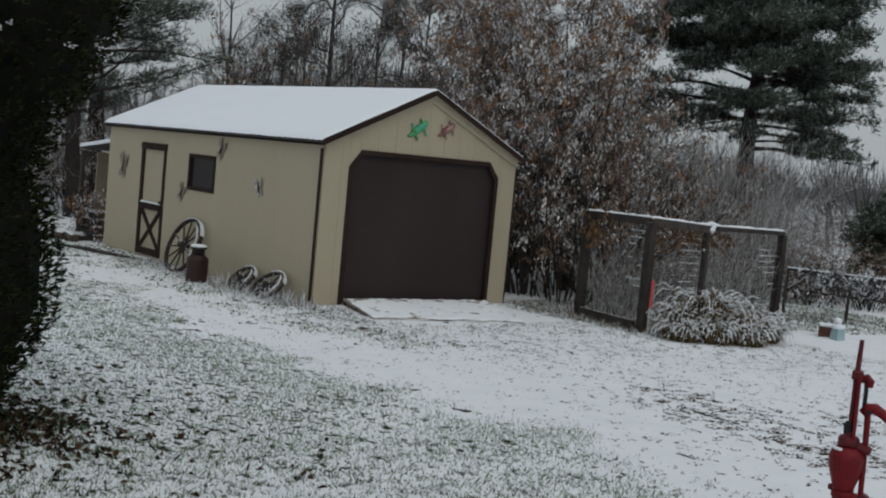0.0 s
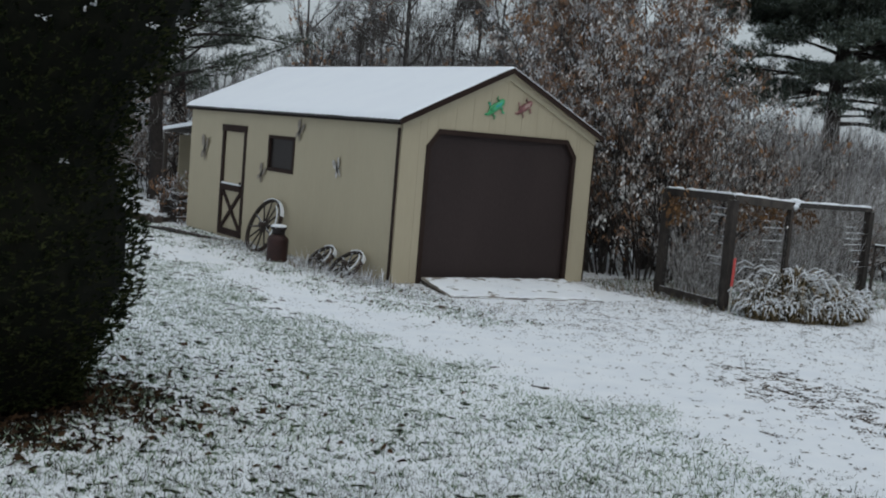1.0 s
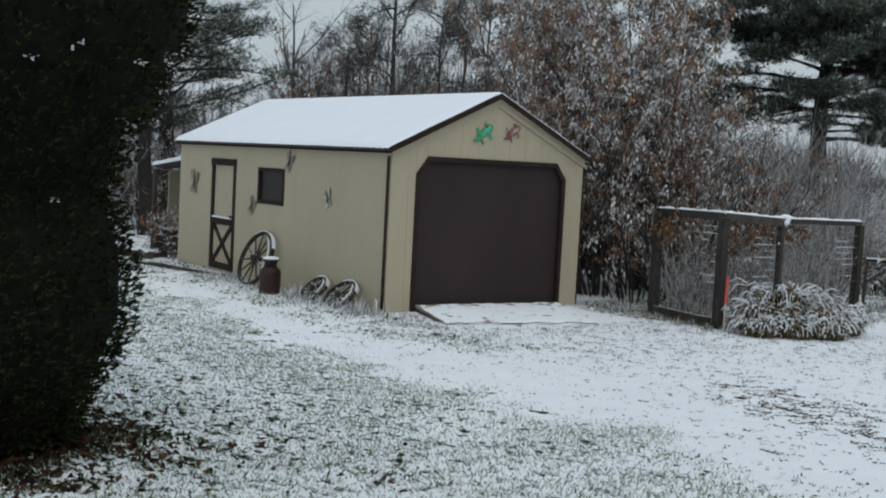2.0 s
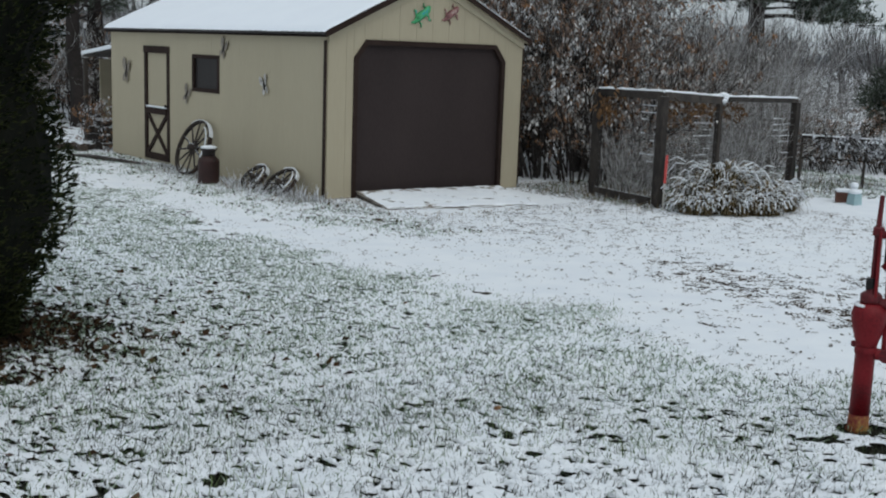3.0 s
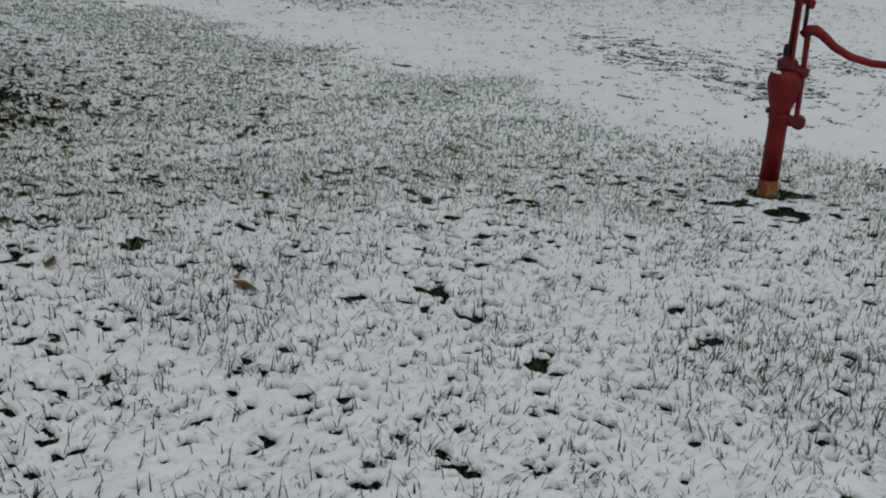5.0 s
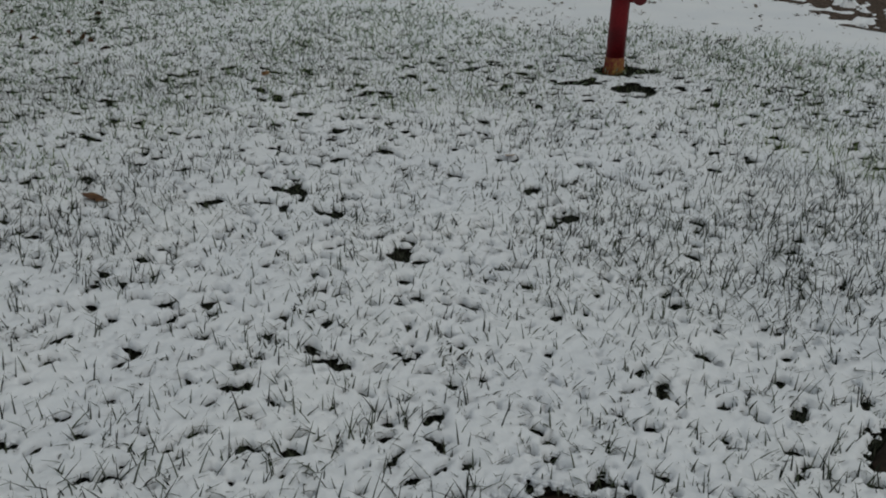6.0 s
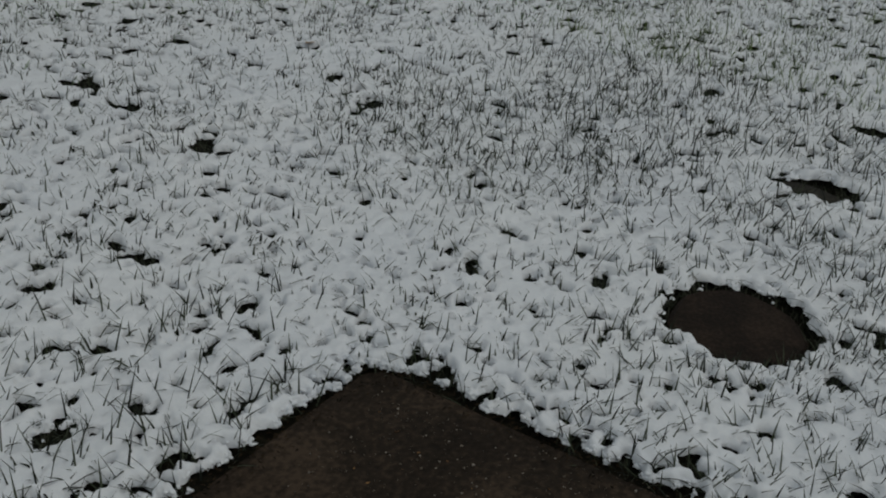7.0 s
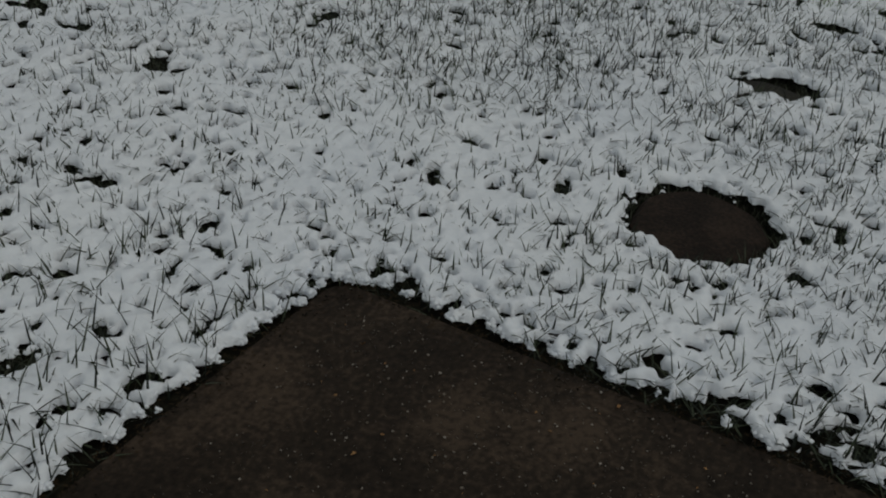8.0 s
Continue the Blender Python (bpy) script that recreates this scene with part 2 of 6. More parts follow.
# ---- small builders ----
def part(name, bm, material, parent, label=""):
    me = bpy.data.meshes.new(name)
    bmesh.ops.recalc_face_normals(bm, faces=bm.faces)
    bm.to_mesh(me)
    bm.free()
    return hang(name, me, material, parent, label)


def hang(name, me, material, parent, label=""):
    if material is not None and not me.materials:
        me.materials.append(material)
    ob = new(name, me)
    if parent is not None:
        ob.parent = parent
    return tagged(ob, label)


def thing(name, m, label, category, group="", kind=""):
    ob = new(name)
    ob.empty_display_size = 0.2
    ob.matrix_basis = m
    return tagged(ob, label, category, group, kind)


def smooth(ob):
    for p in ob.data.polygons:
        p.use_smooth = True
    return ob


def box(bm, x0, x1, y0, y1, z0, z1, bevel=0.0, m=None):
    r = bmesh.ops.create_cube(bm, size=1.0, matrix=Matrix.LocRotScale(((x0 + x1) / 2, (y0 + y1) / 2, (z0 + z1) / 2), None, (abs(x1 - x0), abs(y1 - y0), abs(z1 - z0))))
    vs = r["verts"]
    if bevel:
        es = {e for v in vs for e in v.link_edges}
        vs = bmesh.ops.bevel(bm, geom=list(es), offset=bevel, segments=1, affect="EDGES")["verts"]
    if m is not None:
        bmesh.ops.transform(bm, matrix=m, verts=list({v for v in vs if v.is_valid}))
    return bm


def beam(bm, p0, p1, w, h, bevel=0.004, up=(0, 0, 1)):
    """A bar of w across and h high from p0 to p1."""
    p0, p1 = Vector(p0), Vector(p1)
    d = p1 - p0
    y = d.normalized()
    x = y.cross(Vector(up)).normalized()
    z = x.cross(y)
    m = Matrix((x, y, z)).transposed().to_4x4()
    m.translation = (p0 + p1) / 2
    return box(bm, -w / 2, w / 2, -d.length / 2, d.length / 2, -h / 2, h / 2, bevel, m)


def tube(bm, pts, radii, sides=8, caps=True):
    """A swept round bar through pts."""
    pts = [Vector(p) for p in pts]
    rings = []
    up = Vector((0, 0, 1))
    for i, p in enumerate(pts):
        d = (pts[min(i + 1, len(pts) - 1)] - pts[max(i - 1, 0)]).normalized()
        a = d.cross(up if abs(d.z) < 0.95 else Vector((1, 0, 0))).normalized()
        b = d.cross(a)
        r = radii[i] if isinstance(radii, (list, tuple)) else radii
        rings.append([bm.verts.new(p + r * (math.cos(t) * a + math.sin(t) * b)) for t in (2 * math.pi * k / sides for k in range(sides))])
    for q, s in zip(rings, rings[1:]):
        for k in range(sides):
            bm.faces.new((q[k], q[(k + 1) % sides], s[(k + 1) % sides], s[k]))
    if caps:
        bm.faces.new(rings[0])
        bm.faces.new(rings[-1])
    return bm


def lathe(bm, profile, sides=20, m=None):
    """A turned body: profile of (radius, height)."""
    rings = []
    for r, z in profile:
        rings.append([bm.verts.new((r * math.cos(2 * math.pi * k / sides), r * math.sin(2 * math.pi * k / sides), z)) for k in range(sides)])
    for q, s in zip(rings, rings[1:]):
        for k in range(sides):
            bm.faces.new((q[k], q[(k + 1) % sides], s[(k + 1) % sides], s[k]))
    bm.faces.new(rings[0])
    bm.faces.new(rings[-1])
    if m is not None:
        bmesh.ops.transform(bm, matrix=m, verts=[v for ring in rings for v in ring])
    return bm


def prism(bm, outline, axis, a0, a1):
    """A flat outline pushed from a0 to a1 along an axis. outline: pairs in the two other axes, in order."""
    def at(p, a):
        return {"x": (a, p[0], p[1]), "y": (p[0], a, p[1]), "z": (p[0], p[1], a)}[axis]
    lo, hi = [bm.verts.new(at(p, a0)) for p in outline], [bm.verts.new(at(p, a1)) for p in outline]
    bm.faces.new(lo)
    bm.faces.new(hi)
    for k in range(len(outline)):
        j = (k + 1) % len(outline)
        bm.faces.new((lo[k], lo[j], hi[j], hi[k]))
    return bm


def raw_mesh(name, verts, faces):
    """A mesh from arrays; faces is n x 3 or n x 4."""
    verts, faces = np.asarray(verts, dtype=np.float32), np.asarray(faces, dtype=np.int32)
    me = bpy.data.meshes.new(name)
    me.vertices.add(len(verts))
    me.vertices.foreach_set("co", verts.ravel())
    k = faces.shape[1]
    me.loops.add(faces.size)
    me.loops.foreach_set("vertex_index", faces.ravel())
    me.polygons.add(len(faces))
    me.polygons.foreach_set("loop_start", np.arange(0, faces.size, k, dtype=np.int32))
    me.update(calc_edges=True)
    return me


def sticks(segs, sides=4):
    """Many tapered sticks as arrays. segs: rows of x0 y0 z0 x1 y1 z1 r0 r1."""
    s = np.asarray(segs, dtype=float)
    p0, p1, r0, r1 = s[:, :3], s[:, 3:6], s[:, 6], s[:, 7]
    d = p1 - p0
    d /= np.linalg.norm(d, axis=1)[:, None] + 1e-9
    ref = np.where(np.abs(d[:, 2:3]) < 0.9, [[0, 0, 1.0]], [[1.0, 0, 0]])
    a = np.cross(d, ref)
    a /= np.linalg.norm(a, axis=1)[:, None] + 1e-9
    b = np.cross(d, a)
    t = 2 * np.pi * np.arange(sides) / sides
    ring = np.cos(t)[None, :, None] * a[:, None] + np.sin(t)[None, :, None] * b[:, None]
    v = np.concatenate([p0[:, None] + ring * r0[:, None, None], p1[:, None] + ring * r1[:, None, None]], axis=1)
    k = np.arange(sides)
    f = np.stack([k, (k + 1) % sides, (k + 1) % sides + sides, k + sides], axis=1)
    return v.reshape(-1, 3), (f[None] + 2 * sides * np.arange(len(s))[:, None, None]).reshape(-1, 4)


def leaves(c, d, side, length, width, fold=0.25):
    """Many folded leaves as arrays: from c along d, widening along side."""
    c, d, side = np.asarray(c), np.asarray(d), np.asarray(side)
    d = d / (np.linalg.norm(d, axis=1)[:, None] + 1e-9)
    side = side - d * (side * d).sum(1)[:, None]
    side /= np.linalg.norm(side, axis=1)[:, None] + 1e-9
    nrm = np.cross(d, side)
    L, W = np.broadcast_to(length, len(c))[:, None], np.broadcast_to(width, len(c))[:, None]
    mid = c + d * L * 0.45
    v = np.stack([c, mid + side * W / 2 + nrm * W * fold, c + d * L, mid - side * W / 2 + nrm * W * fold], axis=1)
    return v.reshape(-1, 3), np.arange(4 * len(c)).reshape(-1, 4)


def unit(rng, n):
    v = rng.normal(size=(n, 3))
    return v / np.linalg.norm(v, axis=1)[:, None]


# ---- ground ----
FOOT = np.array([-8.646, -13.19])
FALL = np.array([0.548, 0.836])


def ground_z(x, y):
    """The yard falls gently from the paved corner to the shed and is level beyond."""
    u = (np.asarray(x, dtype=float) - FOOT[0]) * FALL[0] + (np.asarray(y, dtype=float) - FOOT[1]) * FALL[1]
    return 0.61 / 13.6 * 1.2 * np.logaddexp(0, np.minimum((13.6 - u) / 1.2, 16.0))


def gz(x, y):
    return float(ground_z(x, y))


def vnoise(x, y, wave, seed):
    """Smooth value noise in 0..1."""
    x, y = np.asarray(x, dtype=float) / wave + 57.3 * seed, np.asarray(y, dtype=float) / wave - 31.7 * seed
    xi, yi = np.floor(x), np.floor(y)
    fx, fy = x - xi, y - yi
    fx, fy = fx * fx * (3 - 2 * fx), fy * fy * (3 - 2 * fy)

    def h(a, b):
        s = np.sin(a * 127.1 + b * 311.7 + seed * 17.17) * 43758.5453
        return s - np.floor(s)
    return (h(xi, yi) * (1 - fx) + h(xi + 1, yi) * fx) * (1 - fy) + (h(xi, yi + 1) * (1 - fx) + h(xi + 1, yi + 1) * fx) * fy


def sstep(a, b, x):
    t = np.clip((x - a) / (b - a), 0, 1)
    return t * t * (3 - 2 * t)


def lawn_edge(y):
    return np.interp(y, [-14, -12, -10.2, -8.9, -7.5, -6, -3.7, -1.6, 1, 5, 9, 20], [-2.5, -2.6, -2.95, -2.88, -2.65, -2.6, -2.8, -2.5, -2.0, -1.7, 1.0, 6])


SLAB_X, SLAB_Y, SKEW = -6.92, -12.175, 0.1
# bare patches over the stepping stones: x, y, half width, half length
STONES = [(-6.277, -12.815, 0.168, 0.172), (-5.365, -12.79, 0.07, 0.1), (-4.77, -12.87, 0.035, 0.05)]
# trodden hollows in the lawn: x, y, size
HOLLOWS = [(-7.45, -11.78, 0.047), (-6.86, -11.41, 0.044), (-6.86, -11.22, 0.034), (-6.72, -11.72, 0.031), (-6.88, -11.79, 0.032), (-6.18, -11.09, 0.047), (-6.19, -11.43, 0.031), (-7.12, -11.71, 0.026), (-7.09, -11.85, 0.023), (-7.56, -11.95, 0.024), (-7.34, -11.95, 0.014), (-6.62, -12.19, 0.019), (-6.3, -12.46, 0.026), (-6.55, -12.84, 0.028), (-6.42, -13.08, 0.029), (-5.83, -12.31, 0.023), (-6.9, -13.05, 0.027), (-6.73, -11.98, 0.019), (-7.27, -11.7, 0.018), (-6.15, -9.35, 0.044), (-6.62, -9.33, 0.075), (-5.4, -10.07, 0.053), (-5.49, -10.39, 0.041), (-6.02, -10.45, 0.066), (-5.32, -9.8, 0.045), (-6.29, -10.32, 0.048), (-6.15, -9.98, 0.035), (-6.09, -10.7, 0.047), (-6.22, -11.14, 0.053), (-5.59, -11.34, 0.051), (-6.91, -10.65, 0.041), (-6.91, -10.85, 0.03)]


def pits(x, y, cell, share, r0, r1, seed, wobble):
    """Scattered hollows, one at most in a cell: 1 in the middle of each, 0 outside."""
    cx, cy = np.floor(x / cell), np.floor(y / cell)

    def h(a, b, k):
        v = np.sin(a * 91.7 + b * 263.3 + (seed * 7 + k) * 13.37) * 24634.6345
        return v - np.floor(v)
    best = np.zeros_like(x)
    for dx in (-1, 0, 1):
        for dy in (-1, 0, 1):
            a, b = cx + dx, cy + dy
            px, py = (a + h(a, b, 1)) * cell, (b + h(a, b, 2)) * cell
            r = (r0 + (r1 - r0) * h(a, b, 3)) * (h(a, b, 4) < share)
            st = 0.6 + 0.9 * h(a, b, 5)
            d = np.hypot((x - px) * st, (y - py) / st) + wobble
            best = np.maximum(best, np.clip((r * 1.5 - d) / (r + 1e-6), 0, 1) * (r > 0))
    return best


def slab_gap(x, y):
    """Distance outside the paving's rounded corner, whose sides run a little askew."""
    a, b = x - SLAB_X - SKEW * (y - SLAB_Y), y - SLAB_Y + SKEW * (x - SLAB_X)
    return 0.03 * np.logaddexp(a / 0.03, b / 0.03)


def worn_strip(ax, ay):
    """Where wheels and feet have worn the snow before the shed, along and across the track."""
    main = (0.55 * np.exp(-(((ay - 2.55) / 0.45) ** 2)) + 0.45 * np.exp(-(((ay - 2.7) / 1.3) ** 2))) * sstep(-10.0, -8.2, ax) * sstep(-4.2, -6.3, ax)
    side = np.exp(-(((ay - 3.9) / 0.6) ** 2)) * np.exp(-(((ax + 7.3) / 1.5) ** 2))
    edge = np.exp(-(((ay - 1.25) / 0.35) ** 2)) * np.exp(-(((ax + 8.6) / 1.0) ** 2))
    return np.clip(np.maximum(main, np.maximum(0.75 * side, 0.5 * edge)), 0, 1)


def snow_depth(x, y):
    """How far the snow's surface lies above the soil; below zero the soil shows."""
    x, y = np.asarray(x, dtype=float), np.asarray(y, dtype=float)
    n1 = vnoise(x, y, 0.1, 1) - 0.5
    n2 = vnoise(x, y, 0.047, 2) - 0.5
    n3 = vnoise(x, y, 0.33, 3) - 0.5
    n4 = vnoise(x, y, 1.3, 4) - 0.5
    r = np.hypot(x - SLAB_X, y - SLAB_Y)
    thin = sstep(2.0, 7.0, r)
    lawn = 1 - sstep(-0.35, 0.25, x - lawn_edge(y) + 0.5 * n4 + 0.4 * n3)
    n6 = vnoise(x, y, 0.024, 9) - 0.5
    shade = np.exp(-(np.hypot(x + 6.8, y + 6.6) / 2.6) ** 2)
    far = sstep(3.5, 7.5, r)
    wob = 0.022 * n2 + 0.02 * n6
    near = 1 - sstep(3.4, 6.0, r)
    n7 = vnoise(x, y, 0.016, 23) - 0.5
    far_pit = 0.085 * pits(x, y, 0.1, 0.72 + 0.5 * n4 + 0.9 * n3 + 0.1 * thin - 0.35 * far + 0.25 * shade, 0.012, 0.029, 1, wob)
    far_pit = np.maximum(far_pit, 0.08 * pits(x, y, 0.31, 0.45 + 0.5 * n4 - 0.1 * far, 0.026, 0.048, 2, 1.5 * wob))
    wob = 0.012 * n2 + 0.014 * n6 + 0.008 * n7
    # small shallow dimples, and deeper holes down to the turf
    dimple = 0.015 * pits(x, y, 0.07, 0.6 + 0.4 * n4 + 0.7 * n3, 0.006, 0.016, 4, wob)
    hole = 0.06 * pits(x, y, 0.076, 0.72 + 0.7 * n4 + 0.7 * n3, 0.005, 0.0165 * (1 + 0.22 * np.minimum(r, 4.5)), 5, 1.5 * wob)
    near_pit = np.maximum(dimple, hole)
    pit = far_pit * (1 - near) + near_pit * near
    fluff = 1 - np.abs(2 * vnoise(x, y, 0.045, 17) - 1)
    rough = 0.012 * n1 + 0.024 * n2 + 0.026 * n6 + 0.01 * n3
    n8 = vnoise(x, y, 0.0125, 29) - 0.5
    soft_lumps = 0.004 * n1 + 0.005 * n2 + 0.007 * n6 + 0.005 * n7 + 0.003 * n8 + 0.006 * n3 + 0.003 * (fluff - 0.5)
    s_lawn = 0.034 - 0.006 * near - 0.008 * thin - 0.006 * shade + rough * (1 - near) + soft_lumps * near + 0.008 * n4 - pit
    # tyre-worn strip in front of the shed
    ax, ay = x * 0.39 + y * 0.92, x * 0.92 - y * 0.39
    worn = worn_strip(ax, ay)
    patch = 0.5 * vnoise(x, y, 0.11, 6) + 0.5 * vnoise(x, y, 0.05, 7)
    s_drive = 0.026 + 0.012 * n1 + 0.008 * n2 + 0.012 * n3 - 0.13 * np.maximum(patch - 0.76 + 0.26 * worn + 0.06 * n4, 0)
    # weeds and thin snow in front of the shed and along its side
    weedy = np.exp(-((np.minimum(np.abs(x + 0.45), np.abs(y + 1.4) + 0.15) / 0.75) ** 2)) * (y < 7.5) * (y > -2.9) * (x < 4.5)
    wood = sstep(4.3, 5.5, x + 0.3 * n4) * sstep(-4.2, -2.6, y) + sstep(9, 11, y) * 0.6
    front = sstep(-5.4, -2.6, y + 0.8 * n4 + 0.25 * x) * sstep(-1.6, -0.6, x)
    s_drive = s_drive - 0.004 * weedy - front * (0.12 * np.maximum(vnoise(x, y, 0.045, 13) - 0.72 + 0.15 * n3, 0) + 0.002) + (0.03 * n1 + 0.022 * n3) * np.clip(weedy + 0.35 * np.clip(wood, 0, 1), 0, 1)
    s = s_drive * (1 - lawn) + s_lawn * lawn
    s = s * (1 - 0.72 * sstep(1.5, 6.5, r))
    # bare gravel of the drive
    bare = sstep(0.0, 0.16, x - np.interp(y, [-13, -11.8, -10.5], [-2.65, -2.6, -1.25]) + 0.4 * n3 + 0.4 * n1) * sstep(-9.6, -10.4, y + 0.5 * n3)
    s -= 0.07 * bare * (0.5 + 2.2 * n1 + 1.4 * n2)
    # under the evergreen
    d = np.hypot(x + 7.05, y + 6.0)
    s -= 0.035 * (1 - sstep(0.3, 1.35, d + 0.7 * n3 + 0.5 * n1 + 0.5 * n2))
    for k, (hx, hy, size) in enumerate(HOLLOWS):
        c, q = math.cos(2.4 * k), math.sin(2.4 * k)
        u, w = (x - hx) * c + (y - hy) * q + 0.04 * n2 + 0.02 * n6, -(x - hx) * q + (y - hy) * c + 0.04 * n6 + 0.03 * n7
        s -= (0.055 + 0.035 * near) * np.exp(-((u / size / 0.85) ** 2 + (w / size / 0.55) ** 2)) * (0.9 + 0.9 * n2)
    # thawed ground round the pump
    for hx, hy, a, b, turn in ((-4.02, -10.42, .1, .034, -.75), (-3.95, -10.65, .085, .06, -.75), (-3.62, -10.5, .085, .045, -.75), (-3.7, -10.41, .08, .07, 0)):
        c, q = math.cos(turn), math.sin(turn)
        u, w = (x - hx) * c + (y - hy) * q, -(x - hx) * q + (y - hy) * c
        s -= 0.075 * np.exp(-((u / a) ** 2 + (w / b) ** 2)) * (0.9 + 1.4 * n1 + 1.2 * n2)
    # ragged rim round the stones and along the paving
    for sx, sy, sa, sb in STONES:
        d = (np.hypot((x - sx) / sa, (y - sy) / sb) - 1) * sa + (0.02 * n1 + 0.035 * n2 + 0.04 * n6 + 0.03 * n7) * (1 if sa > 0.1 else 0.8 if sa > 0.05 else 0.3)
        s = np.where(d < 0.05, np.minimum(s, -0.04 + 0.075 * np.sqrt(np.clip((d + 0.012) / 0.06, 0, 1))), s)
    d = slab_gap(x, y) + 0.022 * n1 + 0.034 * n2 + 0.044 * n6 + 0.03 * n7 + 0.014 * n8 + 0.022 * n3 - 0.015 * (fluff - 0.5) - 0.006
    d = d - 0.022 * sstep(0.2, 0.5, SLAB_X - x) - 0.016 * sstep(0.45, 0.9, SLAB_Y - y)
    d = d - 0.018 * np.where(y - SLAB_Y < -0.02 - 0.5 * (x - SLAB_X), 1.0, 0.0) * sstep(0.0, 0.08, SLAB_Y - y)
    lip = np.clip((d + 0.01) / 0.035, 0, 1)
    # the long side's rim is riddled with dark pockets, the short side's less
    ragged = np.where(y - SLAB_Y < 0.1 - (x - SLAB_X), 1.0, 0.45) * (1 - sstep(0.06, 0.12, d))
    s = s + ragged * (0.01 * n6 + 0.006 * n7) - 0.06 * ragged * pits(x, y, 0.052, 0.72 + 0.6 * n3, 0.006, 0.016, 3, 1.7 * wob)
    s = np.where(d < 0.04, np.minimum(s, -0.06 + 0.095 * np.sqrt(lip)), s)
    # even snow beside and behind the paved corner
    beside = np.maximum(sstep(0.3, 1.2, -8.3 + 0.3 * (y + 12) - x), sstep(0.2, 0.8, -13.7 - y))
    return np.where(d > 0.04, s * (1 - beside) + 0.03 * beside, s)


def graded(lo, a, b, hi, step, grow):
    """Lines from lo to hi: even steps from a to b, ever wider outside."""
    mid = list(np.arange(a, b, step))
    up, w, p = [], step, b
    while p < hi:
        up.append(p)
        w *= 1 + grow[1] if p - b < 22 else 1.35
        p += w
    down, w, p = [], step, a
    while p > lo:
        w *= 1 + grow[0] if a - p < 22 else 1.35
        p -= w
        down.append(p)
    return np.array(down[::-1] + mid + up + [hi])


def sheet(name, xs, ys, z):
    X, Y = np.meshgrid(xs, ys)
    nx, ny = len(xs), len(ys)
    i = (np.arange(ny - 1)[:, None] * nx + np.arange(nx - 1)[None]).ravel()
    me = raw_mesh(name, np.stack([X.ravel(), Y.ravel(), z(X.ravel(), Y.ravel())], axis=1), np.stack([i, i + 1, i + nx + 1, i + nx], axis=1))
    me.polygons.foreach_set("use_smooth", np.ones(len(me.polygons), dtype=bool))
    return me


def soil_z(x, y):
    near = np.exp(-((np.hypot(x + 6, y + 10) / 12) ** 2))
    r = np.hypot(x - SLAB_X, y - SLAB_Y)
    return ground_z(x, y) + near * 0.004 * (vnoise(x, y, 0.18, 11) - 0.5) - 0.014 * (1 - sstep(3.4, 6.0, r)) - 0.12 * sstep(0.03, 0.12, -slab_gap(x, y))


ground = hang("ground", sheet("ground", graded(-1500, -8, -4, 1500, 0.07, (0.06, 0.045)), graded(-1500, -13.5, -9, 1500, 0.07, (0.08, 0.045)), soil_z), M["soil"], None)
tagged(ground, "dark earth and thin turf under the snow", "ground", kind="structure")


def snow_cut(x, y):
    """Where the snow is thinner than this it lies open on the turf."""
    near = 1 - sstep(3.4, 6.0, np.hypot(x - SLAB_X, y - SLAB_Y))
    return -0.04 + 0.05 * near + 0.008 * (1 - sstep(0.0, 0.05, slab_gap(x, y)))


def snow_sheet(xs, ys):
    """The snow lies as a crust on the grass tips; near the paving it breaks open over dark turf."""
    X, Y = np.meshgrid(xs, ys)
    d = snow_depth(X, Y)
    cut = snow_cut(X, Y)
    over = d - cut
    gy, gx = np.gradient(over, ys, xs)
    g2 = gx ** 2 + gy ** 2 + 1e-6
    # vertices under the cut move out to the hole's rim
    low = over < 0
    cell_x, cell_y = np.gradient(xs)[None, :], np.gradient(ys)[:, None]
    mx, my = np.clip(-over * gx / g2, -cell_x, cell_x), np.clip(-over * gy / g2, -cell_y, cell_y)
    Z = ground_z(X, Y) + np.maximum(d, cut - 0.003)
    X, Y = X + np.where(low, mx, 0), Y + np.where(low, my, 0)
    nx, ny = len(xs), len(ys)
    i = np.arange(ny - 1)[:, None] * nx + np.arange(nx - 1)[None]
    full = ~(low[:-1, :-1] & low[1:, :-1] & low[:-1, 1:] & low[1:, 1:])
    i = i[full]
    me = raw_mesh("snow_cover", np.stack([X.ravel(), Y.ravel(), Z.ravel()], axis=1), np.stack([i, i + 1, i + nx + 1, i + nx], axis=1))
    me.polygons.foreach_set("use_smooth", np.ones(len(me.polygons), dtype=bool))
    return me


snow_cover = hang("snow_cover", snow_sheet(graded(-1500, -7.75, -5.4, 1500, 0.0068, (0.06, 0.009)), graded(-1500, -13.2, -10.8, 1500, 0.0068, (0.08, 0.009))), M["snow"], None)
tagged(snow_cover, "thin patchy white snow over a short lawn", "snow", kind="stuff")


